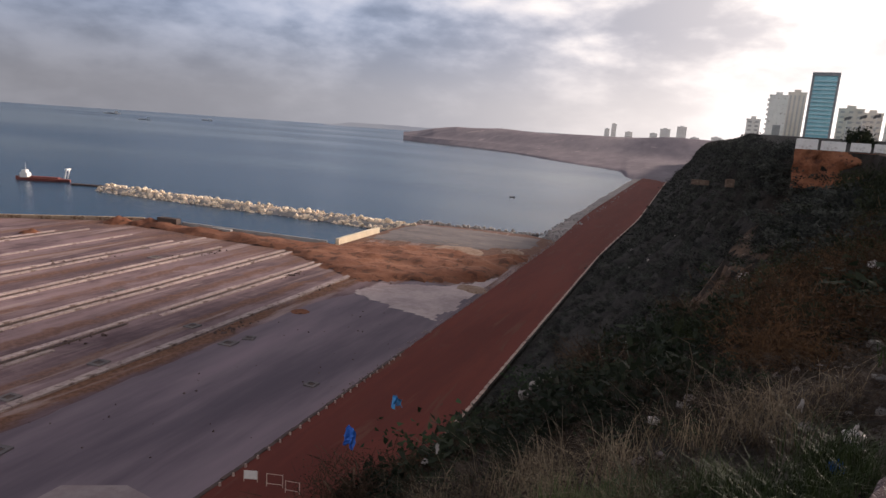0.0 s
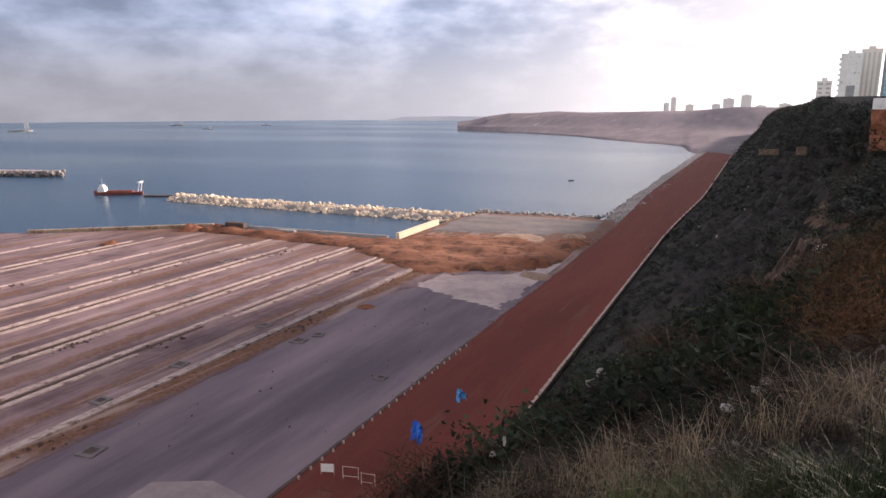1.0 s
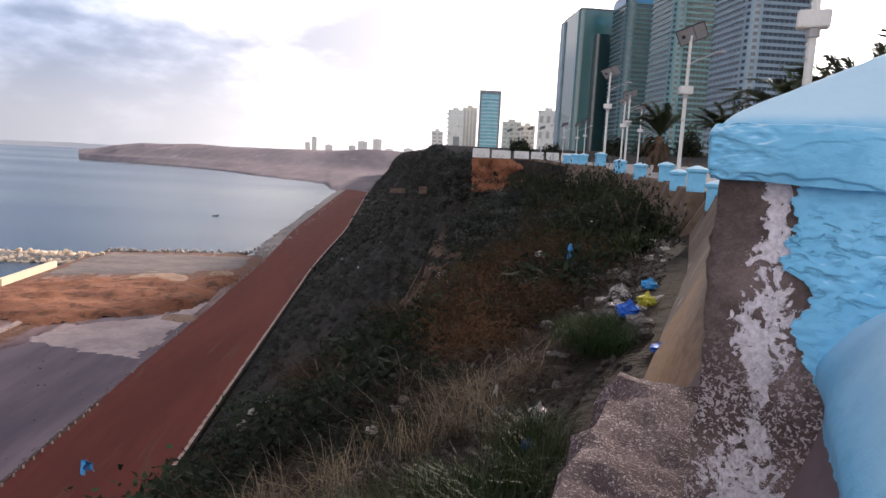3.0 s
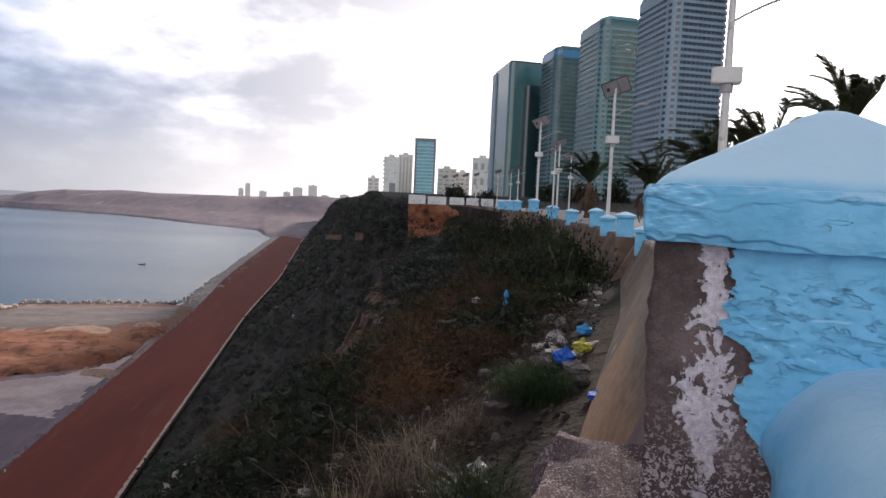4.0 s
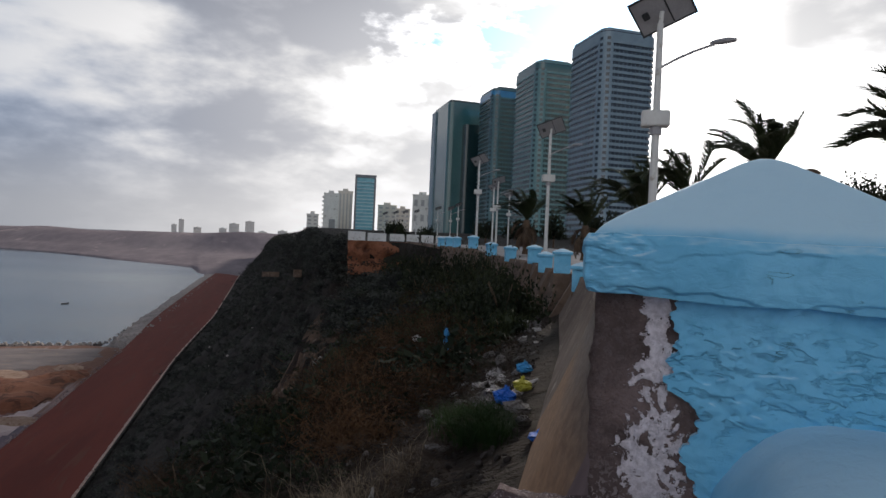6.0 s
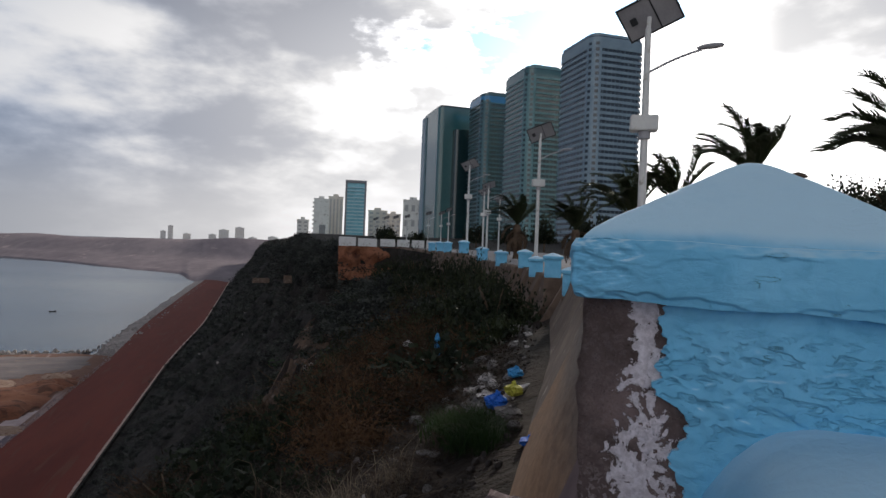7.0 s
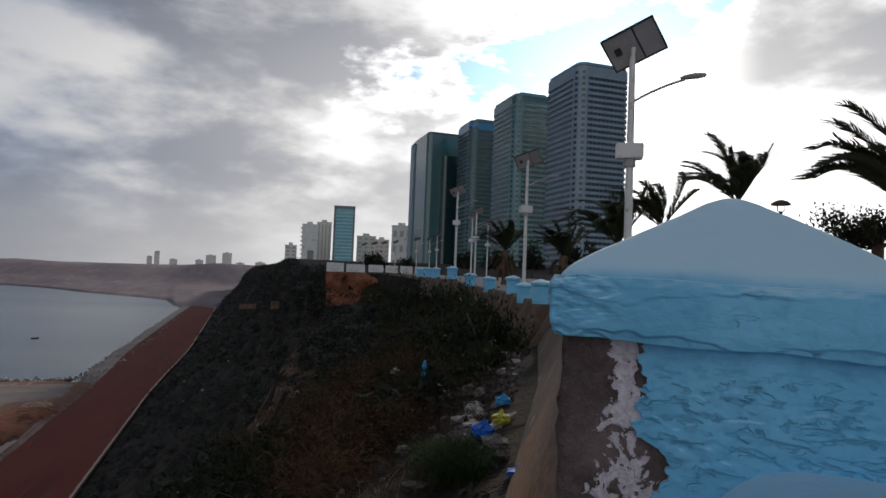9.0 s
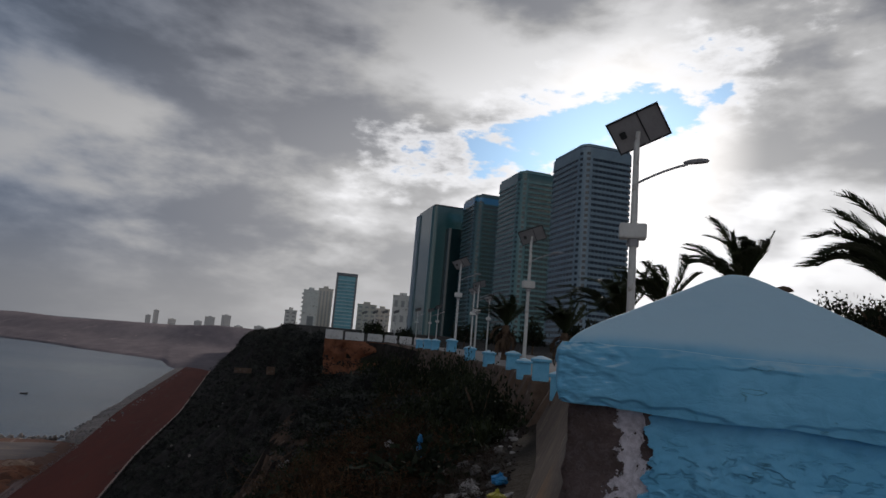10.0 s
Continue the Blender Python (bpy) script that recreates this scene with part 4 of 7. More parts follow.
def marker_posts():
    bm = bmesh.new()
    tube(bm, [(0, 0, 0), (0, 0, 0.42)], [0.16, 0.12], 8)
    me = bpy.data.meshes.new("marker_stub")
    bm.to_mesh(me)
    bm.free()
    me.materials.append(M["kerb"])
    for i in range(22):
        ob = new("marker_stub", me)
        ob.matrix_world = pose(ROAD_L + 0.45 + 0.1 * math.sin(i * 3.1), 51 + i * 2.2, 2.02, 3 * math.sin(i * 5), 0, 0)
        tagged(ob, "short whitewashed stub post on the road edge", "post", "stub posts on the road edge")
    bm = bmesh.new()
    for i in range(30):
        box(bm, -0.25, 0.25, i * 2.0, i * 2.0 + 1.96, -0.1, 0.12 + 0.05 * math.sin(i * 2.3))
    single("road_edge_kerb", bm, M["dark_rail"], "dark kerb course between asphalt and red road", "kerb", (ROAD_L - 0.1, 40, 2.0), 0, kind="structure")


marker_posts()


def site_sign(u, v, w, h, turn, filled, label):
    t = thing("site_barrier", label, "sign", (u, v, 2.05), turn, "site barriers on the road")
    for x in (-w / 2, w / 2):
        part("leg", tube(bmesh.new(), [(x, 0, 0), (x, 0, h + 0.3)], 0.05, 6), M["kerb"], t)
    if filled:
        part("panel", box(bmesh.new(), -w / 2, w / 2, -0.03, 0.03, 0.3, h + 0.3, 0.01), M["white_paint"], t)
    else:
        for z in (0.4, h + 0.25):
            part("rail", tube(bmesh.new(), [(-w / 2, 0, z), (w / 2, 0, z)], 0.04, 6), M["kerb"], t)


M["white_paint"] = surf("white_enamel", (0.74, 0.73, 0.71), (0.82, 0.81, 0.79), 2.0, 0.5, 0.03, spec=0.4)
site_sign(-40.8, 53.2, 1.5, 1.0, 20, True, "white site sign panel on two legs")
site_sign(-37.8, 53.4, 1.8, 1.3, 15, False, "thin metal site barrier frame")
site_sign(-35.4, 53.2, 1.6, 1.2, 10, False, "thin metal site barrier frame")
single("concrete_pad", prism(bmesh.new(), [(-57.5, 33), (-44.8, 33), (-44.8, 45.5), (-51.6, 46.6), (-57.5, 43.5)], -0.1, 0.09), M["pad"], "pale worn concrete pad beside the road", "pavement", (0, 0, 2.0), kind="structure")


# ---- boats and far jetty ----
M["red_hull"] = surf("faded_red_hull", (0.20, 0.05, 0.04), (0.27, 0.09, 0.07), 0.3, 0.6, 0.1)
M["boat_grey"] = surf("grey_boat_paint", (0.45, 0.46, 0.47), (0.56, 0.56, 0.57), 0.3, 0.6, 0.05)


def hull(bm, n, w, z0, z1):
    rows = []
    for i in range(11):
        s = i / 10
        k = min(1.0, 0.25 + 4 * s, (1 - s) * 2.6 + 0.05) * w / 2
        lift = 1.1 * max(0, s - 0.75) ** 2 * 8
        rows.append([bm.verts.new(((s - 0.5) * n, y, z)) for y, z in ((-k, z1 + lift), (-k * 0.75, z0), (k * 0.75, z0), (k, z1 + lift))])
    for a, b in zip(rows, rows[1:]):
        for j in range(4):
            bm.faces.new((a[j], a[(j + 1) % 4], b[(j + 1) % 4], b[j]))
    bm.faces.new(rows[0])
    bm.faces.new(rows[-1][::-1])
    bmesh.ops.recalc_face_normals(bm, faces=bm.faces)
    return bm


def dredger():
    t = thing("dredger", "small red work ship with a white wheelhouse at anchor", "ship", (-311, 236, 0), 205)
    part("hull", hull(bmesh.new(), 27, 6.0, -0.8, 1.4), M["red_hull"], t)
    part("deck_load", box(bmesh.new(), -8, 6, -1.6, 1.6, 1.2, 2.1, 0.2), M["red_hull"], t)
    w = part("wheelhouse", box(bmesh.new(), 6.8, 10.6, -1.9, 1.9, 1.3, 3.8, 0.15), M["white_paint"], t)
    part("bridge", box(bmesh.new(), 7.6, 9.8, -1.5, 1.5, 3.8, 5.2, 0.15), M["white_paint"], w)
    part("mast", tube(bmesh.new(), [(8.5, 0, 5), (8.5, 0, 9)], [0.18, 0.08], 6), M["boat_grey"], w)
    for y in (-1.6, 1.6):
        part("gantry_leg", tube(bmesh.new(), [(-11.5, y, 1.8), (-12.5, y, 6.4)], 0.28, 6), M["white_paint"], t)
    part("gantry_top", box(bmesh.new(), -13.2, -11.8, -2.2, 2.2, 6.2, 7.0, 0.1), M["white_paint"], t)
    p = thing("pontoon", "low dark floating pontoon beside the work ship", "pontoon", (-282, 238, 0), 20)
    part("deck", box(bmesh.new(), -8, 8, -1.5, 1.5, -0.3, 0.7, 0.1), M["dark_rail"], p)


dredger()


def ship_far(yaw, depress, n, label, tall=1.0, turn=0.0):
    """A ship seen far out at anchor."""
    d = EYE / math.tan(radians(depress))
    a = radians(yaw)
    t = thing("cargo_ship", label, "ship", (-d * math.sin(a), d * math.cos(a), 0), yaw + turn, "ships at anchor")
    part("hull", hull(bmesh.new(), n, n * 0.2, -1, n * 0.07), M["boat_grey"], t)
    part("deckhouse", box(bmesh.new(), n * 0.18, n * 0.36, -n * 0.07, n * 0.07, n * 0.06, n * 0.06 + n * 0.3 * tall, 0.2), M["white_paint"], t)
    part("hold_cover", box(bmesh.new(), -n * 0.36, n * 0.1, -n * 0.06, n * 0.06, n * 0.06, n * 0.1, 0.2), M["boat_grey"], t)


ship_far(58.8, 1.13, 60, "grey ship with a tall white deckhouse at anchor", 1.2)
ship_far(45.7, 1.15, 34, "small pale ship at anchor off the port", 0.6)
ship_far(48.0, 0.85, 60, "pale ship far out near the horizon", 0.5)
ship_far(41.0, 0.90, 40, "faint ship far out near the horizon", 0.5)

rnd = random.Random(21)
scatter("far_jetty", [(-560 + 118 * t + rnd.uniform(-2, 2), 255 + 38 * t + rnd.uniform(-6, 6), 1.2 + rnd.uniform(-1.4, 2.2), rnd.uniform(0.8, 1.9)) for t in [rnd.random() for _ in range(420)]], 8, M["grey_rock"], "far grey rock jetty running out from the port", "jetty")
bm = prism(bmesh.new(), [(-562, 252), (-500, 272), (-450, 288), (-446, 293), (-470, 292), (-562, 266)], -0.5, 3.6)
single("jetty_top", bm, M["pale_dirt"], "sandy level top of the far jetty", "jetty", kind="structure")
rb = thing("rowing_boat", "tiny dark boat afloat in the bay", "boat", (-105, 402, 0), 15)
part("hull", hull(bmesh.new(), 3.6, 1.3, -0.2, 0.5), M["dark_rail"], rb)
part("thwart", box(bmesh.new(), -0.2, 0.2, -0.55, 0.55, 0.3, 0.36), M["kerb"], rb)


# ---- far town on the bluff ----
for y0, y1, d, top, n in ((7.3, 6.9, 2300, 0.75, 6), (6.75, 6.35, 2300, 1.2, 9), (5.6, 5.0, 2400, 0.6, 4), (3.6, 3.0, 2200, 0.62, 4), (2.8, 2.0, 2200, 1.05, 8), (1.5, 0.75, 2200, 1.3, 10), (0.4, -0.3, 2300, 0.5, 3), (-1.2, -2.0, 1900, 0.62, 3)):
    block("far_building", y0, y1, d, top, M["white_wall"], M["beige_wall"], n, "far pale building on the bluff in haze", 14.0, 43.0, group="far town")


# ---- promenade: retaining wall, parapet, pillars ----
def blue_material():
    """Thick sky-blue paint over uneven render, with cracks and thin worn spots; upward faces are painted paler as if
    skylit.
    """
    m = bpy.data.materials.new("sky_blue_paint")
    m.use_nodes = True
    k = Nodes(m.node_tree)
    p = k.add("ShaderNodeTexCoord").outputs["Object"]
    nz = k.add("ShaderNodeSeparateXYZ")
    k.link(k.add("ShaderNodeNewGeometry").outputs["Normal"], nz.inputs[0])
    broad = k.noise(p, 2.2, 4, 0.55)
    fine = k.noise(p, 22, 6, 0.65, 0.6)
    stretch = k.vmath("MULTIPLY", p, (5.0, 5.0, 16.0))
    crack = k.add("ShaderNodeTexVoronoi", feature="DISTANCE_TO_EDGE")
    wob = k.add("ShaderNodeTexNoise")
    wob.inputs["Scale"].default_value = 6.0
    wob.inputs["Detail"].default_value = 5.0
    k.link(p, wob.inputs["Vector"])
    k.link(k.vmath("ADD", stretch, k.vmath("MULTIPLY", wob.outputs["Color"], (2.6, 2.6, 2.6))), crack.inputs["Vector"])
    crack.inputs["Scale"].default_value = 0.8
    line = k.step(crack.outputs["Distance"], 0.002, 0.014, 1.0, 0.0)
    wavy = k.math("ABSOLUTE", k.math("SUBTRACT", k.noise(k.vmath("MULTIPLY", p, (4.0, 4.0, 17.0)), 1.0, 6, 0.58, 0.2), 0.5))
    hair = k.math("MULTIPLY", k.step(wavy, 0.003, 0.009, 0.8, 0.0), k.step(k.noise(p, 8.0, 3, 0.5), 0.60, 0.66))
    patch = k.step(k.noise(p, 4.5, 3, 0.5), 0.63, 0.70)
    line = k.math("MULTIPLY", k.math("MAXIMUM", k.math("MULTIPLY", line, patch), hair), k.step(nz.outputs[2], 0.3, 0.6, 1.0, 0.0))
    col = k.mix(k.step(broad, 0.35, 0.65), (0.17, 0.50, 0.76), (0.23, 0.58, 0.84))
    col = k.mix(k.math("MULTIPLY", k.step(fine, 0.45, 0.72), 0.35), col, (0.09, 0.34, 0.56))
    # skylight put into the colour: paler wherever the surface faces up
    sky_lit = k.math("MULTIPLY", k.step(k.math("ADD", nz.outputs[2], k.math("MULTIPLY", k.math("SUBTRACT", broad, 0.5), 0.5)), 0.35, 0.85), 0.85)
    col = k.mix(sky_lit, col, (0.58, 0.80, 0.93))
    col = k.mix(k.math("MULTIPLY", line, 0.6), col, (0.04, 0.12, 0.18))
    bs = k.add("ShaderNodeBsdfPrincipled")
    k.link(col, bs.inputs["Base Color"])
    bs.inputs["Roughness"].default_value = 0.62
    bs.inputs["Specular IOR Level"].default_value = 0.3
    b = k.add("ShaderNodeBump")
    b.inputs["Strength"].default_value = 0.75
    b.inputs["Distance"].default_value = 0.012
    # dents left by the trowel, thick across the middle of the pillar
    sep = k.add("ShaderNodeSeparateXYZ")
    k.link(p, sep.inputs[0])
    belt = k.math("MULTIPLY", k.step(sep.outputs[2], -0.17, -0.13, 1.0, 0.12), k.step(sep.outputs[2], -0.40, -0.33, 0.15, 1.0))
    ripple = k.noise(k.vmath("MULTIPLY", p, (22.0, 22.0, 55.0)), 1.0, 5, 0.6, 0.4)
    dent = k.math("MULTIPLY", k.math("MULTIPLY", k.step(ripple, 0.52, 0.62), belt), k.step(nz.outputs[2], 0.2, 0.5, 1.0, 0.0))
    h = k.math("ADD", k.math("MULTIPLY", dent, -0.6), k.math("ADD", k.math("MULTIPLY", fine, 0.5), k.math("ADD", k.math("MULTIPLY", broad, 1.2), k.math("MULTIPLY", line, -0.9))))
    k.link(h, b.inputs["Height"])
    k.link(b.outputs[0], bs.inputs["Normal"])
    out = k.add("ShaderNodeOutputMaterial")
    k.link(bs.outputs[0], out.inputs[0])
    return m


def roughcast_material(name, base, base2, fleck, flecks, paint=False):
    """Coarse concrete with pale worm-like flecks of mortar, and flaking white paint where it was painted."""
    m = bpy.data.materials.new(name)
    m.use_nodes = True
    k = Nodes(m.node_tree)
    p = k.add("ShaderNodeTexCoord").outputs["Object"]
    xyz = k.add("ShaderNodeSeparateXYZ")
    k.link(p, xyz.inputs[0])
    broad = k.noise(p, 4.0, 6, 0.65, 0.4)
    fine = k.noise(p, 70, 5, 0.7)
    worm = k.noise(p, 84, 3, 0.55, 1.2)
    patchy = k.noise(p, 7, 4, 0.6)
    col = k.mix(k.step(broad, 0.36, 0.64), base, base2)
    col = k.mix(k.math("MULTIPLY", k.step(fine, 0.42, 0.30), 0.6), col, (0.03, 0.022, 0.02))
    where = k.step(k.math("ADD", worm, k.math("MULTIPLY", patchy, 0.22)), 0.69 - flecks, 0.73 - flecks)
    if paint:
        # fewer flecks on the upper shaft
        where = k.math("MULTIPLY", where, k.step(xyz.outputs[2], -0.66, -0.42, 1.0, 0.05))
    col = k.mix(k.math("MULTIPLY", where, 0.85), col, fleck)
    relief = k.math("ADD", k.math("MULTIPLY", where, 0.5), k.math("ADD", fine, k.math("MULTIPLY", broad, 1.5)))
    if paint:
        z = xyz.outputs[2]
        mid = k.step(z, -0.42, -0.16, -0.195, -0.205)
        wide = k.math("MULTIPLY", k.step(z, -0.45, -0.14, 0.075, 0.026), k.math("MAXIMUM", k.step(z, -0.57, -0.47, 0.3, 1.0), k.step(z, -0.80, -0.62, 1.35, 0.0)))
        off = k.math("DIVIDE", k.math("ABSOLUTE", k.math("SUBTRACT", xyz.outputs[0], mid)), wide)
        n = k.math("ADD", k.math("MULTIPLY", k.noise(p, 16, 8, 0.7, 0.8), 0.7), k.math("MULTIPLY", k.noise(p, 55, 4, 0.6), 0.3))
        coat = k.step(k.math("SUBTRACT", n, k.math("MULTIPLY", k.math("POWER", off, 2.0), 0.095)), 0.44, 0.452)
        coat = k.math("MULTIPLY", coat, k.step(xyz.outputs[1], -0.27, -0.25, 1.0, 0.0))
        tone = k.mix(k.step(fine, 0.35, 0.65), (0.60, 0.54, 0.58), (0.84, 0.78, 0.83))
        col = k.mix(coat, col, tone)
        relief = k.math("ADD", relief, k.math("MULTIPLY", coat, 0.8))
    bs = k.add("ShaderNodeBsdfPrincipled")
    k.link(col, bs.inputs["Base Color"])
    bs.inputs["Roughness"].default_value = 0.93
    bs.inputs["Specular IOR Level"].default_value = 0.2
    b = k.add("ShaderNodeBump")
    b.inputs["Strength"].default_value = 1.0
    b.inputs["Distance"].default_value = 0.010
    k.link(relief, b.inputs["Height"])
    k.link(b.outputs[0], bs.inputs["Normal"])
    out = k.add("ShaderNodeOutputMaterial")
    k.link(bs.outputs[0], out.inputs[0])
    return m


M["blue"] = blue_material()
M["roughcast"] = roughcast_material("mauve_roughcast", (0.10, 0.074, 0.070), (0.22, 0.162, 0.155), (0.66, 0.58, 0.60), 0.05, True)
M["pebbly"] = roughcast_material("flecked_footing", (0.080, 0.056, 0.058), (0.145, 0.102, 0.104), (0.50, 0.42, 0.43), 0.02)
M["mauve_wall"] = surf("mauve_render", (0.125, 0.085, 0.088), (0.19, 0.135, 0.138), 1.5, 0.95, 0.15, None, 0.1, 4, size=0.02)
M["wall_brown"] = surf("stained_brown_render", (0.10, 0.069, 0.053), (0.185, 0.132, 0.102), 0.9, 0.95, 0.3, (0.30, 0.24, 0.195), 0.04, 6, size=0.04)


def stain_material():
    """Brown render with an orange earth stain low on the wall."""
    m = bpy.data.materials.new("earth_stained_render")
    m.use_nodes = True
    k = Nodes(m.node_tree)
    p = k.add("ShaderNodeTexCoord").outputs["Object"]
    xyz = k.add("ShaderNodeSeparateXYZ")
    k.link(p, xyz.inputs[0])
    run = k.add("ShaderNodeCombineXYZ")
    k.link(k.math("MULTIPLY", k.vmath("DOT_PRODUCT", p, (0.461, 0.887, 0), out=1), 0.5), run.inputs[0])
    k.link(k.vmath("DOT_PRODUCT", p, (-0.887, 0.461, 0), out=1), run.inputs[1])
    k.link(xyz.outputs[2], run.inputs[2])
    p = run.outputs[0]
    n = k.noise(p, 2.2, 6, 0.65, 0.5)
    fine = k.noise(p, 11, 7, 0.7)
    low = k.step(k.math("ADD", xyz.outputs[2], k.math("MULTIPLY", n, 0.6)), EYE - 1.3, EYE - 0.5, 1.0, 0.0)
    col = k.mix(k.step(fine, 0.2, 0.8), (0.055, 0.041, 0.036), (0.155, 0.120, 0.104))
    col = k.mix(low, col, k.mix(k.step(fine, 0.15, 0.85), (0.15, 0.075, 0.034), (0.32, 0.175, 0.088)))
    bs = k.add("ShaderNodeBsdfPrincipled")
    k.link(col, bs.inputs["Base Color"])
    bs.inputs["Roughness"].default_value = 0.95
    b = k.add("ShaderNodeBump")
    b.inputs["Strength"].default_value = 0.3
    b.inputs["Distance"].default_value = 0.04
    k.link(k.math("ADD", fine, n), b.inputs["Height"])
    k.link(b.outputs[0], bs.inputs["Normal"])
    out = k.add("ShaderNodeOutputMaterial")
    k.link(bs.outputs[0], out.inputs[0])
    return m


M["wall_stain"] = stain_material()
M["paving"] = surf("grey_paving", (0.30, 0.28, 0.27), (0.38, 0.36, 0.35), 0.5, 0.9, 0.1, None, 0.1, 12)
M["white_wash"] = surf("whitewashed_parapet", (0.60, 0.60, 0.60), (0.72, 0.72, 0.71), 0.8, 0.85, 0.2, (0.45, 0.43, 0.42), 0.06, 8)

# outer top line of the retaining wall: u, v, top (from the eye), foot
WALL = [(-6.33, -10.55, -0.62, -2.4), (-0.97, -2.05, -0.62, -2.4), (0.63, 0.61, -0.62, -2.4), (0.93, 1.08, -0.60, -2.4), (2.55, 4.4, -0.50, -2.35), (6.1, 11.0, -0.55, -2.35), (10.75, 20.6, -0.85, -2.5), (11.6, 25.0, -0.75, -2.9), (12.4, 28.4, -0.6, -2.9),
        (13.2, 33.4, -0.55, -2.9), (13.6, 37.6, -0.45, -2.9), (13.7, 41.8, -0.15, -2.9), (15.0, 49.8, -0.05, -2.8), (15.9, 57.8, 0.0, -3.2), (15.0, 68.0, 0.3, -4.2)]


def wall_at(s):
    """Place and heights at a distance along the wall from its fourth station."""
    pts = WALL[3:]
    for a, b in zip(pts, pts[1:]):
        n = math.hypot(b[0] - a[0], b[1] - a[1])
        if s <= n:
            return [a[i] + (b[i] - a[i]) * s / n for i in range(4)] + [math.atan2(b[1] - a[1], b[0] - a[0])]
        s -= n
    return list(pts[-1]) + [1.6]


def retaining_wall():
    """A battered wall that holds the promenade, with a parapet top."""
    t = thing("wall_promenade", "stained rendered retaining wall under the promenade", "wall", (0, 0, 0), 0, kind="structure")
    fine = []
    for a, b in zip(WALL, WALL[1:]):
        n = max(2, int(math.hypot(b[0] - a[0], b[1] - a[1]) / 0.5))
        fine += [[a[i] + (b[i] - a[i]) * k / n for i in range(4)] for k in range(n)]
    fine.append(list(WALL[-1]))

    def run(rows, name, material):
        bm = bmesh.new()
        grid = []
        for j, r in enumerate(rows):
            p, q = rows[max(j - 1, 0)], rows[min(j + 1, len(rows) - 1)]
            d = Vector((q[0] - p[0], q[1] - p[1])).normalized()
            out = Vector((-d.y, d.x))
            line = []
            for k in range(13):
                s = k / 12
                bump = 0.006 * noise.fractal(Vector((r[0] / 2.2, r[1] / 2.2, s * 1.6)), 1.0, 2.0, 2)
                w = out * (float(np.interp(r[1], [0.2, 0.9], [0.08, 0.78])) * s ** 1.2 + bump)
                line.append(bm.verts.new((r[0] + w.x, r[1] + w.y, EYE + r[2] + (r[3] - r[2]) * s)))
            inner = -out * 0.34
            line.insert(0, bm.verts.new((r[0] + inner.x, r[1] + inner.y, EYE + r[2] + 0.01)))
            line.insert(0, bm.verts.new((r[0] + inner.x, r[1] + inner.y, EYE + ramp(TOP, r[1], 1) - 0.3)))
            grid.append(line)
        for a, b in zip(grid, grid[1:]):
            for k in range(len(a) - 1):
                bm.faces.new((a[k], b[k], b[k + 1], a[k + 1]))
        bmesh.ops.recalc_face_normals(bm, faces=bm.faces)
        for f in bm.faces:
            f.smooth = True
        return part(name, bm, material, t)

    near = [r for r in fine if r[1] < 2.6]
    mid = [r for r in fine if 2.55 <= r[1] < 6.6]
    far = [r for r in fine if r[1] >= 6.4]
    near.append(mid[0])
    mid.append(far[0])
    run(near, "wall_face", M["mauve_wall"])
    run(mid, "wall_face", M["wall_stain"])
    run(far, "wall_face", M["wall_brown"])
    # buttresses against the far wall
    for s in (20.5, 23.0, 25.6, 28.2, 31.0, 40, 47):
        u, v, top, foot, ang = wall_at(s)
        bm = bmesh.new()
        pr = [(0.2, top - 0.05), (-0.12, top - 0.05), (-1.25, foot - 0.4), (0.2, foot - 0.4)]
        sides = [[bm.verts.new((y, x, EYE + z)) for x, z in pr] for y in (-0.28, 0.28)]
        for k in range(4):
            bm.faces.new((sides[0][k], sides[0][(k + 1) % 4], sides[1][(k + 1) % 4], sides[1][k]))
        bm.faces.new(sides[0][::-1])
        bm.faces.new(sides[1])
        for p in bm.verts:
            p.co.y = -p.co.y
        bmesh.ops.recalc_face_normals(bm, faces=bm.faces)
        o = part("buttress", bm, M["wall_brown"], t)
        o.matrix_local = pose(u, v, 0, 0, 0, math.degrees(ang))
    return t


retaining_wall()


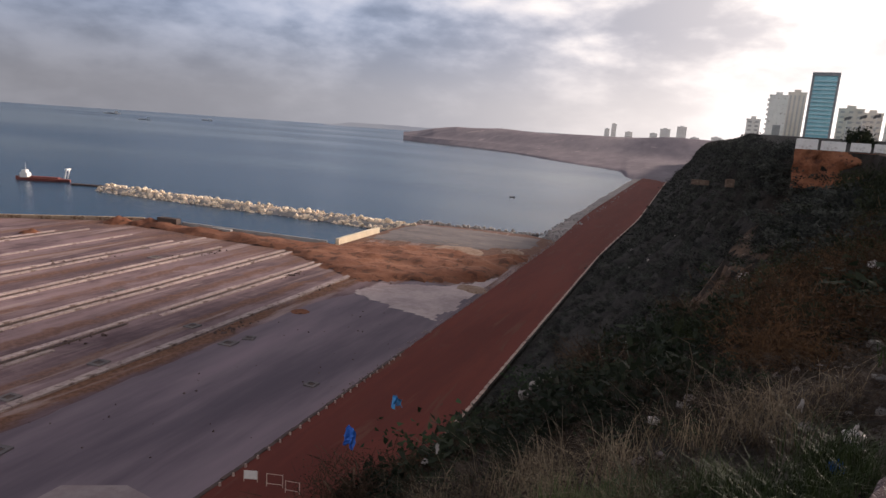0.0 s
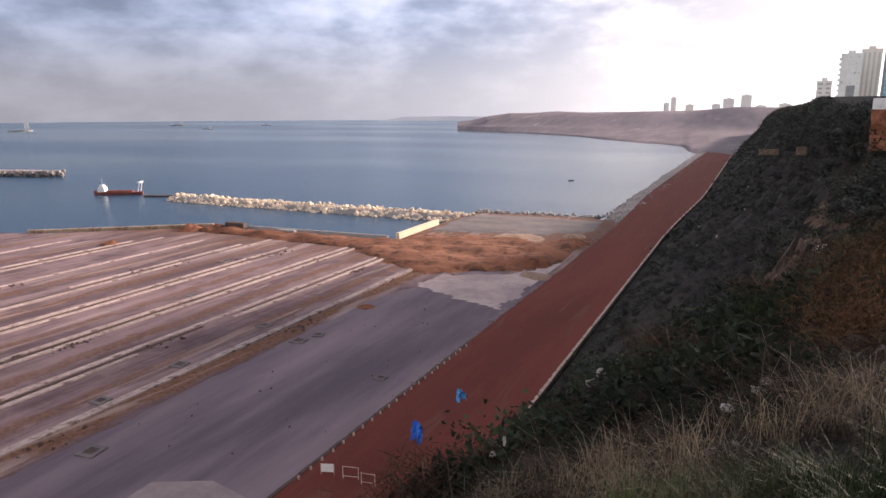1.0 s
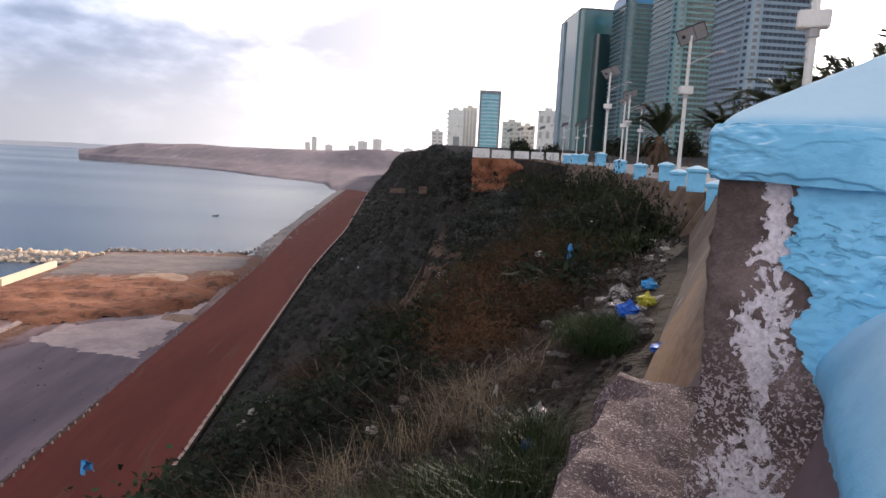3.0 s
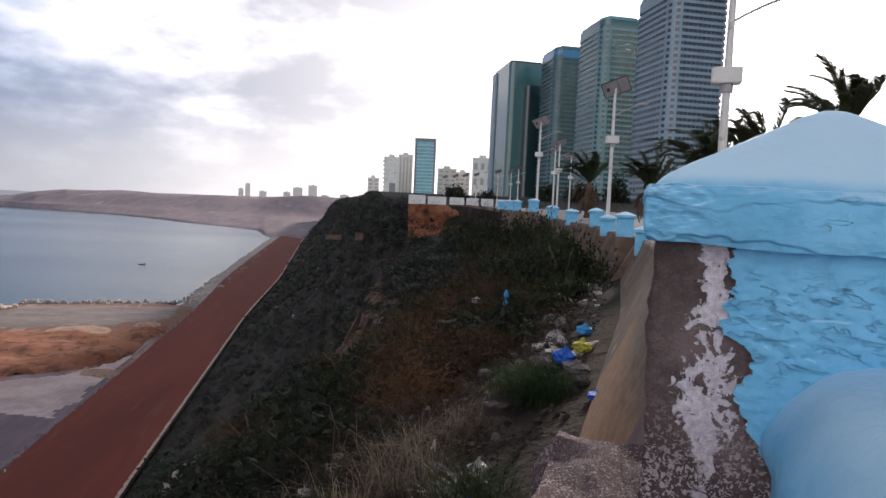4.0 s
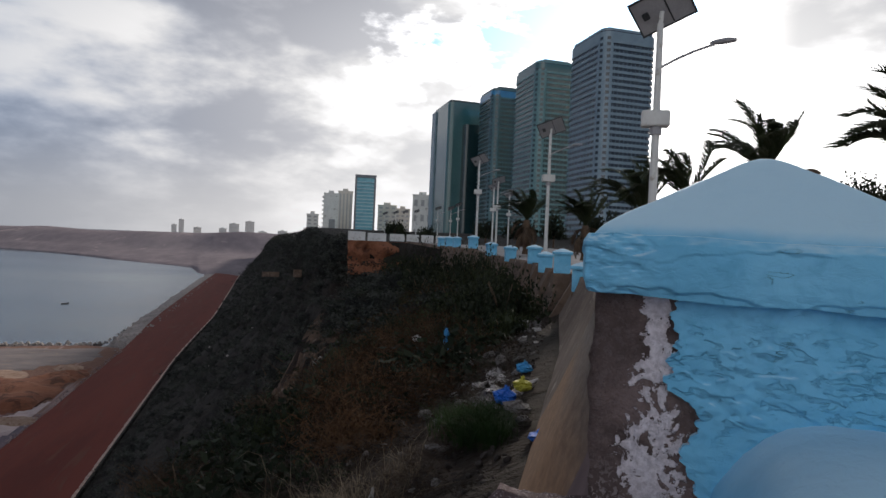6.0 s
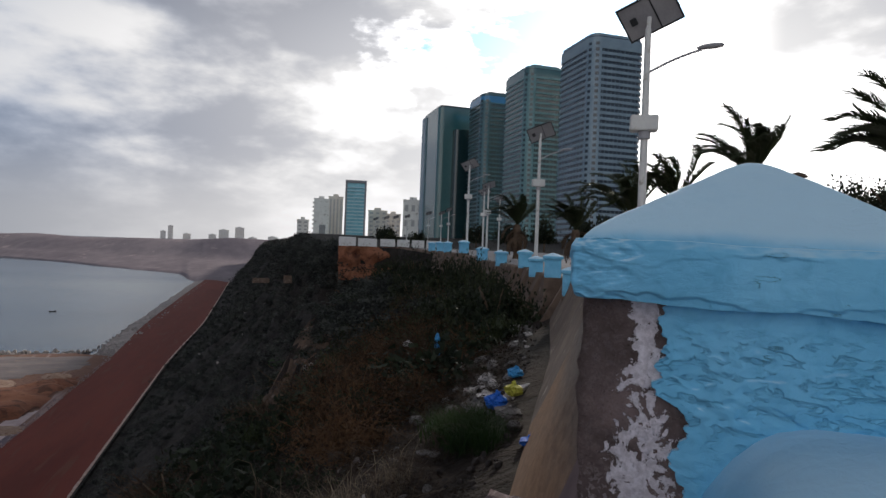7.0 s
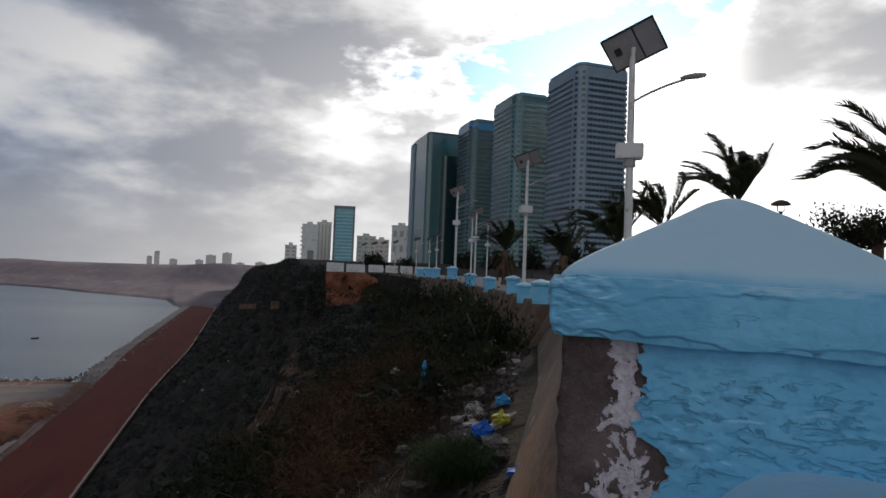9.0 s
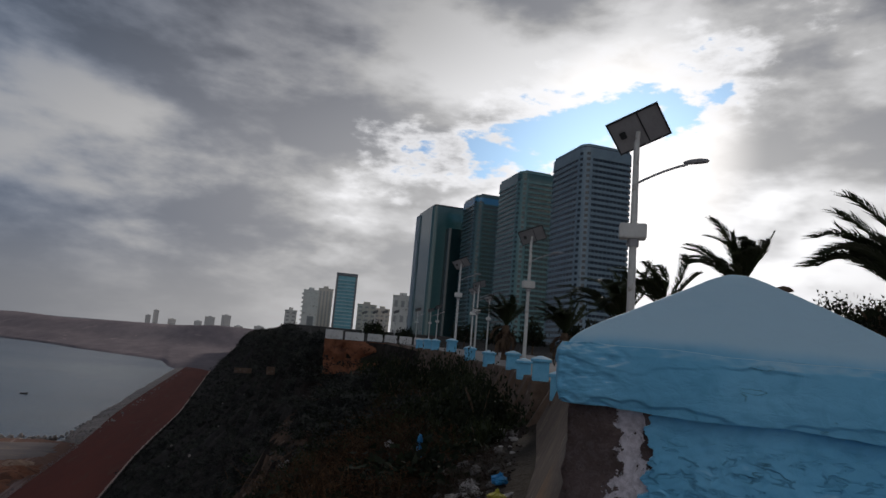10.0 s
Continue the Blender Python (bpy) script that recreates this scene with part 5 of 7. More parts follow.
def cap_mesh(half, edge, rise, cuts, lump, coats=False):
    """A pillar cap: a slab with rounded edges under a low pyramid, uneven as hand-laid render."""
    bm = bmesh.new()
    bmesh.ops.create_cube(bm, size=2.0)
    bmesh.ops.subdivide_edges(bm, edges=bm.edges[:], cuts=cuts, use_grid_fill=True)
    for p in bm.verts:
        x, y, z = p.co
        m = max(abs(x), abs(y))
        if z > 0.999:
            zz = edge + rise * (1 - max(0.0, math.sqrt(m * m + 0.006) - 0.004)) ** 0.95 * 1.045 if m < 0.985 else edge
            zz -= 0.012 * max(0, (m - 0.9) / 0.1) ** 2
            r = 1 - 0.03 * max(0, (m - 0.85) / 0.15) ** 2
        else:
            s = (z + 1) / 2
            zz = edge * s
            r = 1 + 0.012 * math.sin(s * 3.1) - 0.05 * max(0, 0.2 - s) - 0.16 * max(0, s - 0.85)
        corner = min(abs(x), abs(y)) / max(m, 1e-6)
        r *= 1 - 0.045 * max(0.0, corner - 0.82) / 0.18
        c = Vector((x * half * r, y * half * r, zz))
        if lump:
            n = noise.fractal(c * 5.5, 1.0, 2.0, 5)
            n2 = noise.fractal(c * 24 + Vector((3, 1, 7)), 1.0, 2.0, 3)
            side = 0 if z > 0.999 else 1
            c += Vector((x, y, 0.6 * z)).normalized() * lump * ((0.45 + 0.55 * side) * n + 0.35 * side * n2)
            if coats and side:
                # overlapping coats of render: a lip under the top, a ragged skirt at the foot, chipped corners
                s = (z + 1) / 2
                along = x if abs(y) > abs(x) else y
                lip = 0.76 + 0.24 * noise.fractal(Vector((along * 1.7, y, 1.5)), 0.9, 2.0, 6)
                skirt = 0.10 + 0.16 * noise.fractal(Vector((along * 3.1, y, 7.5)), 1.0, 2.0, 5)
                d = 0.007 * min(1.0, max(0.0, 0.55 + 1.6 * noise.noise(Vector((along * 2.6, y, 3.3))))) * min(1.0, max(0.0, (s - lip) / 0.03)) - 0.008 * min(1.0, max(0.0, (skirt - s) / 0.03))
                chip = min(1.0, max(0.0, (-x - 0.62 + 0.25 * noise.noise(Vector((s * 3, y, 4)))) / 0.06)) if abs(y) > abs(x) else 0.0
                d += chip * (-0.005 + 0.008 * noise.fractal(c * 45, 1.0, 2.0, 4))
                c += Vector((x if abs(x) > abs(y) else 0, y if abs(y) >= abs(x) else 0, 0)).normalized() * d
        p.co = c
    for f in bm.faces:
        f.smooth = True
    return bm


def near_pillar():
    turn = -39.6
    t = thing("pillar", "big sky-blue promenade pillar with flaking render over pebbly concrete", "pillar", (1.167, 1.299, EYE), turn, "promenade pillars")
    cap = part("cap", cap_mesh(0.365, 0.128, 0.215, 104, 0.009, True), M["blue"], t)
    cap.matrix_local = Matrix.Translation((0, 0, -0.092)) @ pose(0, 0, 0, 0, 1.2, 0)
    # rough concrete shaft
    bm = bmesh.new()
    n, h = 40, 60
    rows = []
    for j in range(h + 1):
        z = -0.06 - 2.3 * (j / h) ** 1.3
        row = []
        for x, y in ((0.30, -0.30), (0.30, 0.30), (-0.335, 0.30), (-0.335, -0.30)):
            row.append((x, y))
        ring = []
        for a in range(4):
            p, q = Vector(row[a]), Vector(row[(a + 1) % 4])
            for i in range(n // 4 if a < 2 else 34):
                c = p.lerp(q, i / (n // 4 if a < 2 else 34))
                k = 0.010 * noise.fractal(Vector((c.x * 9, c.y * 9, z * 9)), 1.0, 2.0, 5) + 0.008 * noise.noise(Vector((c.x * 45, c.y * 45, z * 45)))
                ring.append(bm.verts.new((c.x * (1 + k / 0.3), c.y * (1 + k / 0.3), z)))
        rows.append(ring)
    w = len(rows[0])
    for a, b in zip(rows, rows[1:]):
        for i in range(w):
            bm.faces.new((a[i], b[i], b[(i + 1) % w], a[(i + 1) % w]))
    bmesh.ops.recalc_face_normals(bm, faces=bm.faces)
    for f in bm.faces:
        f.smooth = True
    part("shaft", bm, M["roughcast"], t, "bare pebbly concrete shaft")

    # blue render on the face towards the promenade corner, broken along a ragged edge
    def ragged(z):
        x = float(np.interp(-z, [0.09, 0.172, 0.22, 0.28, 0.305, 0.335, 0.366, 0.406, 0.448, 0.495, 0.53, 0.62], [-0.172, -0.160, -0.172, -0.176, -0.128, -0.106, -0.121, -0.147, -0.128, -0.105, -0.07, 0.02]))
        return x + 0.014 * noise.fractal(Vector((z * 26, 2, 5)), 0.7, 2.0, 6) + 0.006 * round(2 * noise.noise(Vector((z * 48, 6, 1))))

    def skin(name, edge0, edge1, z0, z1, y0, thick, material, label, amp, nx=150, nz=190):
        """A thin uneven layer on the shaft's front between two ragged edges."""
        bm = bmesh.new()
        front, back = {}, {}
        for j in range(nz + 1):
            z = z0 + (z1 - z0) * j / nz
            a, b = edge0(z), edge1(z)
            for i in range(nx + 1):
                x = a + (b - a) * i / nx
                d = amp * (noise.fractal(Vector((x * 7, 3, z * 7)), 1.0, 2.0, 5) + 0.4 * noise.noise(Vector((x * 38, 8, z * 60))))
                # trowelled wrinkles across the middle, smooth above and below
                fold = min(1.0, max(0.0, (-0.15 - z) / 0.03)) * min(1.0, max(0.0, (z + 0.34 + 0.03 * noise.noise(Vector((x * 6, 1, 2)))) / 0.02))
                ridge_ = abs(noise.fractal(Vector((x * 9, 5, z * 24)), 0.9, 2.0, 5))
                torn = noise.fractal(Vector((x * 5, 9, z * 9)), 1.0, 2.0, 3)
                d += amp * fold * (0.25 * min(0.5, ridge_) + 0.5 * min(1.0, max(0.0, (torn + 0.1 * noise.noise(Vector((x * 40, 2, z * 40)))) / 0.08)))
                front[i, j] = bm.verts.new((x, y0 - thick - d, z))
        for j in range(nz):
            for i in range(nx):
                bm.faces.new((front[i, j], front[i + 1, j], front[i + 1, j + 1], front[i, j + 1]))
        loose = [v for v in bm.verts if not v.link_faces]
        bmesh.ops.delete(bm, geom=loose, context="VERTS")
        r = bmesh.ops.extrude_face_region(bm, geom=bm.faces[:])
        for e in r["geom"]:
            if isinstance(e, bmesh.types.BMVert):
                e.co.y += thick + amp + 0.012
        bmesh.ops.recalc_face_normals(bm, faces=bm.faces)
        for f in bm.faces:
            f.smooth = abs(f.normal.y) > 0.5
        return part(name, bm, material, t, label)

    skin("blue_render", ragged, lambda z: 0.33, -0.085, -0.62, -0.30, 0.016, M["blue"], "thick cracked sky-blue render", 0.008)
    # render along the right side
    bm = box(bmesh.new(), 0.30, 0.325, -0.30, 0.31, -0.62, -0.085, 0.004)
    part("side_render", bm, M["blue"], t)


near_pillar()


def parapet_near():
    """The low painted parapet that runs back from the pillar beside the camera."""
    t = thing("wall_parapet", "low sky-blue painted parapet with worn edges", "wall", (0.846, 1.10, EYE), -121.3, kind="structure")
    bm = bmesh.new()
    n, prof = 110, [(0.075, -0.70), (0.066, -0.56), (0.046, -0.525), (0.044, -0.495), (0.055, -0.468), (0.078, -0.428), (0.105, -0.388), (0.138, -0.352), (0.18, -0.326), (0.24, -0.312), (0.31, -0.306), (0.38, -0.312), (0.42, -0.335), (0.43, -0.40), (0.43, -1.8)]
    rows = []
    for j in range(n + 1):
        x = -0.25 + 9.0 * (j / n) ** 1.7
        rows.append([bm.verts.new((x, y_ + 0.012 * noise.fractal(Vector((x * 6, y_ * 6, z * 6)), 1.0, 2.0, 4), z + 0.008 * noise.fractal(Vector((x * 5, y_ * 9, 4)), 1.0, 2.0, 4))) for y_, z in prof])
    for a, b in zip(rows, rows[1:]):
        for k in range(len(prof) - 1):
            bm.faces.new((a[k], a[k + 1], b[k + 1], b[k]))
    bmesh.ops.recalc_face_normals(bm, faces=bm.faces)
    for f in bm.faces:
        f.smooth = True
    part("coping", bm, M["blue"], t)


parapet_near()


def footing():
    """Broken pebbly footing that juts from the wall under the pillar."""
    t = thing("wall_footing", "broken pebbly concrete footing under the pillar", "footing", (0.57, 1.78, EYE - 1.02), 61.3, kind="structure")
    bm = bmesh.new()
    nx, ny = 70, 26
    g = {}
    for i in range(nx + 1):
        x = -0.9 + 7.0 * i / nx - 5.2
        for j in range(ny + 1):
            y = -0.55 + 0.55 * j / ny
            e = 0.05 * noise.fractal(Vector((x * 4, y * 4, 2)), 1.0, 2.0, 6)
            g[i, j] = bm.verts.new((x, y + (0.10 * noise.fractal(Vector((x * 3.5, 7, 2)), 1.0, 2.0, 5) if j == ny else 0), e - (0.05 if j == ny else 0)))
    for i in range(nx):
        for j in range(ny):
            bm.faces.new((g[i, j], g[i + 1, j], g[i + 1, j + 1], g[i, j + 1]))
    rim = [e for e in bm.edges if e.is_boundary]
    r = bmesh.ops.extrude_edge_only(bm, edges=rim)
    for q in r["geom"]:
        if isinstance(q, bmesh.types.BMVert):
            q.co.z = -1.5
            q.co.y += 0.12 if q.co.y > -0.2 else 0.0
    bmesh.ops.recalc_face_normals(bm, faces=bm.faces)
    part("slab", bm, M["pebbly"], t)


footing()


def small_pillar(u, v, cap_top, turn, label, tall=0.92):
    """A promenade pillar further along: shaft, neck and pyramid cap; heights from the eye."""
    t = thing("pillar", label, "pillar", (u, v, EYE + cap_top), turn, "promenade pillars")
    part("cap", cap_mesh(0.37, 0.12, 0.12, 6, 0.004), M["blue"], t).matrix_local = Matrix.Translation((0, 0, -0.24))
    bm = box(bmesh.new(), -0.30, 0.30, -0.30, 0.30, -tall, -0.23, 0.02)
    part("shaft", bm, M["blue"], t)
    bm = box(bmesh.new(), -0.31, 0.31, -0.31, 0.31, -tall - 1.6, -tall - 0.004, 0.02)
    part("base", bm, M["wall_brown"], t, "bare stained concrete base")


BLUE = "sky-blue promenade pillar with a pyramid cap"
for yaw, d, z, a in ((-28.05, 20, -0.30, -30), (-26.25, 24, 0.10, -25), (-24.8, 28, -0.04, -25), (-23.8, 31, 0.25, -20), (-21.7, 36, 0.2, -15), (-20.0, 40, 0.38, -10), (-18.35, 44, 0.82, -8), (-16.9, 52, 0.82, -8), (-16.2, 56, 0.86, -8), (-15.5, 60, 0.84, -8)):
    a_ = radians(yaw)
    small_pillar(-d * math.sin(a_), d * math.cos(a_), z, a, BLUE)


def promenade():
    """Paving behind the wall."""
    verts, faces = [], []
    rows = [r for r in WALL]
    for u, v, top, foot in rows:
        z = ramp(TOP, v, 1) + EYE + 0.05
        for off in (0.3, 3, 8, 16):
            verts.append((u + off * 0.9, v - off * 0.35, z))
    for j in range(len(rows) - 1):
        for k in range(3):
            p = j * 4 + k
            faces.append((p, p + 1, p + 5, p + 4))
    structure("pavement", mesh_of("pavement", verts, faces, M["paving"]), "grey paved promenade behind the wall", "pavement")


promenade()


# ---- solar street lamps ----
M["pole"] = surf("white_lamp_pole", (0.62, 0.62, 0.60), (0.72, 0.72, 0.70), 1.5, 0.5, 0.05, (0.45, 0.42, 0.38), 0.03, 8, spec=0.4)
M["panel_back"] = surf("grey_panel_back", (0.34, 0.34, 0.36), (0.42, 0.42, 0.44), 1.5, 0.6, 0.05)
M["panel_frame"] = surf("dark_panel_frame", (0.04, 0.045, 0.05), (0.07, 0.075, 0.08), 2.0, 0.4, 0.02, metal=0.3)
M["panel_cell"] = surf("solar_cells", (0.01, 0.015, 0.04), (0.02, 0.025, 0.06), 3.0, 0.2, 0.0, spec=0.6)


def street_lamp(base, turn):
    """A solar street lamp: pole, battery box, arm with lamp head, tilted panel."""
    t = thing("street_lamp", "white solar street lamp with a tilted panel and battery box", "street lamp", base, turn, "promenade street lamps")
    part("pole", tube(bmesh.new(), [(0, 0, -0.4), (0, 0, 3.0), (0, 0, 4.4), (0, 0, 6.55)], [0.095, 0.085, 0.08, 0.065], 12), M["pole"], t)
    part("base_collar", tube(bmesh.new(), [(0, 0, -0.4), (0, 0, 0.06), (0, 0, 0.35)], [0.16, 0.16, 0.12], 12), M["pole"], t)
    b = part("battery_box", box(bmesh.new(), -0.30, 0.27, -0.17, 0.17, 4.35, 4.68, 0.02), M["pole"], t)
    part("bracket", tube(bmesh.new(), [(0, 0, 4.18), (0, 0, 4.36)], 0.125, 12), M["panel_back"], b)
    pts = [(0.05 + 1.05 * s, 0, 5.62 + 0.62 * s - 0.16 * s * s) for s in [i / 6 for i in range(7)]]
    arm = part("arm", tube(bmesh.new(), pts, 0.028, 8), M["panel_back"], t)
    bm = bmesh.new()
    tube(bm, [(1.02, 0, 6.06), (1.12, 0, 6.10), (1.35, 0, 6.15), (1.50, 0, 6.17), (1.54, 0, 6.18)], [0.05, 0.085, 0.10, 0.07, 0.02], 10)
    for p in bm.verts:
        p.co.z = 6.12 + (p.co.z - 6.12) * 0.6 + 0.02
    part("lamp_head", bm, M["panel_back"], arm)
    panel = part("solar_panel", box(bmesh.new(), -0.58, 0.58, -0.40, 0.40, -0.012, 0.012), M["panel_back"], t)
    ca, sa, cr, sr = math.cos(radians(45)), math.sin(radians(45)), math.cos(radians(29)), math.sin(radians(29))
    panel.matrix_local = Matrix(((cr, sr, 0, 0.02), (-sr * sa, cr * sa, ca, -0.02), (sr * ca, -cr * ca, sa, 6.86), (0, 0, 0, 1)))
    part("cells", box(bmesh.new(), -0.56, 0.56, -0.38, 0.38, 0.014, 0.020), M["panel_cell"], panel)
    for x0, x1, y0, y1 in ((-0.60, 0.60, -0.42, -0.385), (-0.60, 0.60, 0.385, 0.42), (-0.60, -0.565, -0.384, 0.384), (0.565, 0.60, -0.384, 0.384), (0.10, 0.13, -0.384, 0.384)):
        part("frame_bar", box(bmesh.new(), x0, x1, y0, y1, -0.03, 0.013), M["panel_frame"], panel)
    part("junction_box", box(bmesh.new(), -0.42, -0.28, -0.1, 0.06, -0.07, -0.012, 0.01), M["panel_frame"], panel)
    part("mount", tube(bmesh.new(), [(0, 0, 6.5), (0.02, -0.02, 6.80)], 0.05, 8), M["pole"], t)
    return t


lamp = None
for yaw, d, z, a in ((-33.55, 14.4, -1.62, -28), (-24.75, 30, -1.2, -10), (-18.6, 47, -0.47, -20), (-20.35, 57, -0.9, 10), (-20.0, 66, -0.6, -35), (-21.4, 74, -0.6, -20), (-16.9, 104, -0.1, 30), (-16.25, 116, 0.0, 20), (-15.1, 122, 0.2, 20), (-13.2, 140, 0.4, 25), (-12.2, 145, 0.4, 25), (-11.35, 150, 0.4, 25), (-10.4, 160, 0.5, 25)):
    a_ = radians(yaw)
    base = (-d * math.sin(a_), d * math.cos(a_), EYE + z)
    if lamp is None:
        lamp = street_lamp(base, a)
    else:
        copy_thing(lamp, pose(*base, 0, 0, a))


# ---- palms ----
def leaf_material(name, a, b, rough=0.6):
    """Leaves, dark above, with light passing through."""
    m = bpy.data.materials.new(name)
    m.use_nodes = True
    k = Nodes(m.node_tree)
    r = k.add("ShaderNodeNewGeometry").outputs["Random Per Island"]
    p = k.add("ShaderNodeTexCoord").outputs["Object"]
    # broad noise in the colour stands in for lit and shaded clumps
    f = k.math("ADD", k.math("MULTIPLY", r, 0.22), k.math("MULTIPLY", k.step(k.noise(p, 0.42, 5, 0.6), 0.43, 0.62), 0.78), clamp=True)
    col = k.mix(f, a, b)
    bs = k.add("ShaderNodeBsdfPrincipled")
    k.link(col, bs.inputs["Base Color"])
    bs.inputs["Roughness"].default_value = rough
    bs.inputs["Specular IOR Level"].default_value = 0.25
    tr = k.add("ShaderNodeBsdfTranslucent")
    k.link(col, tr.inputs[0])
    mx = k.add("ShaderNodeMixShader")
    mx.inputs[0].default_value = 0.2
    k.link(bs.outputs[0], mx.inputs[1])
    k.link(tr.outputs[0], mx.inputs[2])
    out = k.add("ShaderNodeOutputMaterial")
    k.link(mx.outputs[0], out.inputs[0])
    return m


M["palm"] = leaf_material("palm_leaf", (0.030, 0.045, 0.018), (0.065, 0.075, 0.035))
M["palm_trunk"] = surf("shaggy_palm_trunk", (0.09, 0.06, 0.04), (0.16, 0.11, 0.075), 2.0, 0.95, 0.8, None, 0.1, 9, size=0.05)


def frond_mesh(seed, n, start, wind, sag, leaf=0.44):
    """One feather frond from its foot: a rib that bends with the wind, with two rows of narrow leaflets swept along it."""
    r = random.Random(seed)
    verts, faces, ribs = [], [], []
    p, d, steps = Vector((0, 0, 0)), Vector(start).normalized(), 22
    for i in range(steps + 1):
        ribs.append((p.copy(), d.copy()))
        k = i / steps
        d = (d + (Vector(wind) * (0.4 + k) + Vector((0, 0, -sag * (0.3 + 1.4 * k)))) * (1.0 / steps)).normalized()
        p = p + d * n / steps
    for i, (p, d) in enumerate(ribs):
        w = 0.035 * (1 - 0.85 * i / steps)
        e = d.cross(Vector((0, 0, 1)) if abs(d.z) < 0.95 else Vector((1, 0, 0))).normalized()
        f = e.cross(d)
        verts += [tuple(p - e * w), tuple(p + e * w), tuple(p + f * w)]
    for i in range(steps):
        for k in range(3):
            faces.append((i * 3 + k, i * 3 + (k + 1) % 3, i * 3 + 3 + (k + 1) % 3, i * 3 + 3 + k))
    for i in range(104):
        s = 0.14 + 0.86 * i / 103
        j = min(int(s * steps), steps - 1)
        p = ribs[j][0].lerp(ribs[j + 1][0], s * steps - j)
        d = ribs[j][1]
        e = d.cross(Vector((0, 0, 1)) if abs(d.z) < 0.95 else Vector((1, 0, 0))).normalized()
        f = e.cross(d)
        ln = leaf * (0.35 + 0.75 * math.sin(min(1.0, 0.12 + s * 0.95) * 2.7)) * r.uniform(0.8, 1.12)
        for side in (-1, 1):
            q = (d * 0.85 + e * side * r.uniform(0.35, 0.7) + f * r.uniform(0.0, 0.35) + Vector(wind) * 0.25).normalized()
            mid = p + q * ln * 0.5
            tip = p + q * ln + Vector((0, 0, -0.12 * ln)) + Vector(wind) * 0.06
            w = (d - q * d.dot(q)).normalized() * 0.014
            b = len(verts)
            verts += [tuple(p - w * 0.6), tuple(p + w * 0.6), tuple(mid + w), tuple(mid - w), tuple(tip)]
            faces += [(b, b + 1, b + 2, b + 3), (b + 3, b + 2, b + 4)]
    return mesh_of("frond", verts, faces, M["palm"])


FALLEN = frond_mesh(3, 2.6, (1, 0, 0.1), (0, 0, 0), 0.2)
DEAD = frond_mesh(9, 2.0, (1, 0, 0.3), (0, 0, 0), 1.6)
DEAD.materials[0] = M["palm_trunk"]
LEE = (-0.93, -0.36, 0.0)


def palm(yaw, d, crown_deg, size, label, ground, fronds=18, seed=1, gust=0.9, skirt=0):
    """A palm with a shaggy trunk; the wind carries its fronds to one side."""
    a = radians(yaw)
    x, y = -d * math.sin(a), d * math.cos(a)
    h = EYE + d * math.tan(radians(crown_deg)) - ground
    t = thing("palm_tree", label, "palm tree", (x, y, ground), 0, "promenade palms")
    r = random.Random(seed)
    bm = bmesh.new()
    tube(bm, [(0, 0, h * q) for q in [i / 8 for i in range(9)]], [0.30, 0.26, 0.25, 0.25, 0.25, 0.26, 0.28, 0.32, 0.2], 12)
    for p in bm.verts:
        p.co += Vector((p.co.x, p.co.y, 0)) * 0.25 * noise.noise(p.co * 5)
    part("trunk", bm, M["palm_trunk"], t)
    wind = [c * gust * 1.7 for c in LEE]
    for i in range(fronds):
        k = (i + 0.5) / fronds
        lee, across = Vector(LEE), Vector((-LEE[1], LEE[0], 0))
        aim = r.uniform(-0.1, 0.9) if i % 5 else r.uniform(-0.9, -0.3)
        start = Vector((0, 0, 1.0)) + lee * aim + across * r.uniform(-0.75, 0.75)
        young = i < 2
        me = frond_mesh(seed * 50 + i, size * r.uniform(0.85, 1.1) * (0.8 if young else 1.0), start, [c * (0.15 if young else 1.0) for c in wind], 0.1 if young else 0.5 + 1.1 * k, 0.30 if young else 0.56)
        part_mesh("frond", me, t, Matrix.Translation((0, 0, h - 0.1)))
    for i in range(skirt):
        m = Matrix.Translation((0, 0, h * r.uniform(0.6, 0.97))) @ Euler((0, 0, radians(i * 137.5))).to_matrix().to_4x4() @ Euler((0, radians(r.uniform(20, 55)), 0)).to_matrix().to_4x4()
        part_mesh("dead_frond", DEAD, t, m @ Matrix.Scale(size * r.uniform(0.2, 0.32), 4), "dry brown hanging frond")
    return t


palm(-23.0, 52, 2.6, 3.0, "short bushy palm with dead fronds round its trunk", 41.6, 26, 1, 0.5, skirt=22)
palm(-28.1, 45, 2.3, 3.0, "short palm beside the promenade lamps", 41.4, 22, 2, 0.6, skirt=14)
palm(-32.6, 32, 3.6, 3.3, "dark palm before the grey tower", 40.6, 22, 3, 0.8, skirt=8)
palm(-36.2, 30, 5.0, 3.2, "windblown palm behind the wall", 40.5, 17, 4, 1.1)
palm(-42.0, 27, 7.0, 3.2, "windblown palm with an upright young frond", 40.5, 18, 5, 1.2)
palm(-54.6, 16, 5.4, 3.1, "large windblown palm close behind the wall", 40.3, 20, 6, 1.1)


# ---- plants on the cliff ----
def mesh_np(name, verts, quads, material):
    me = bpy.data.meshes.new(name)
    me.vertices.add(len(verts))
    me.vertices.foreach_set("co", verts.astype(np.float32).ravel())
    me.loops.add(quads.size)
    me.loops.foreach_set("vertex_index", quads.astype(np.int32).ravel())
    me.polygons.add(len(quads))
    me.polygons.foreach_set("loop_start", np.arange(0, quads.size, 4, dtype=np.int32))
    me.materials.append(material)
    me.update(calc_edges=True)
    me.validate()
    return me


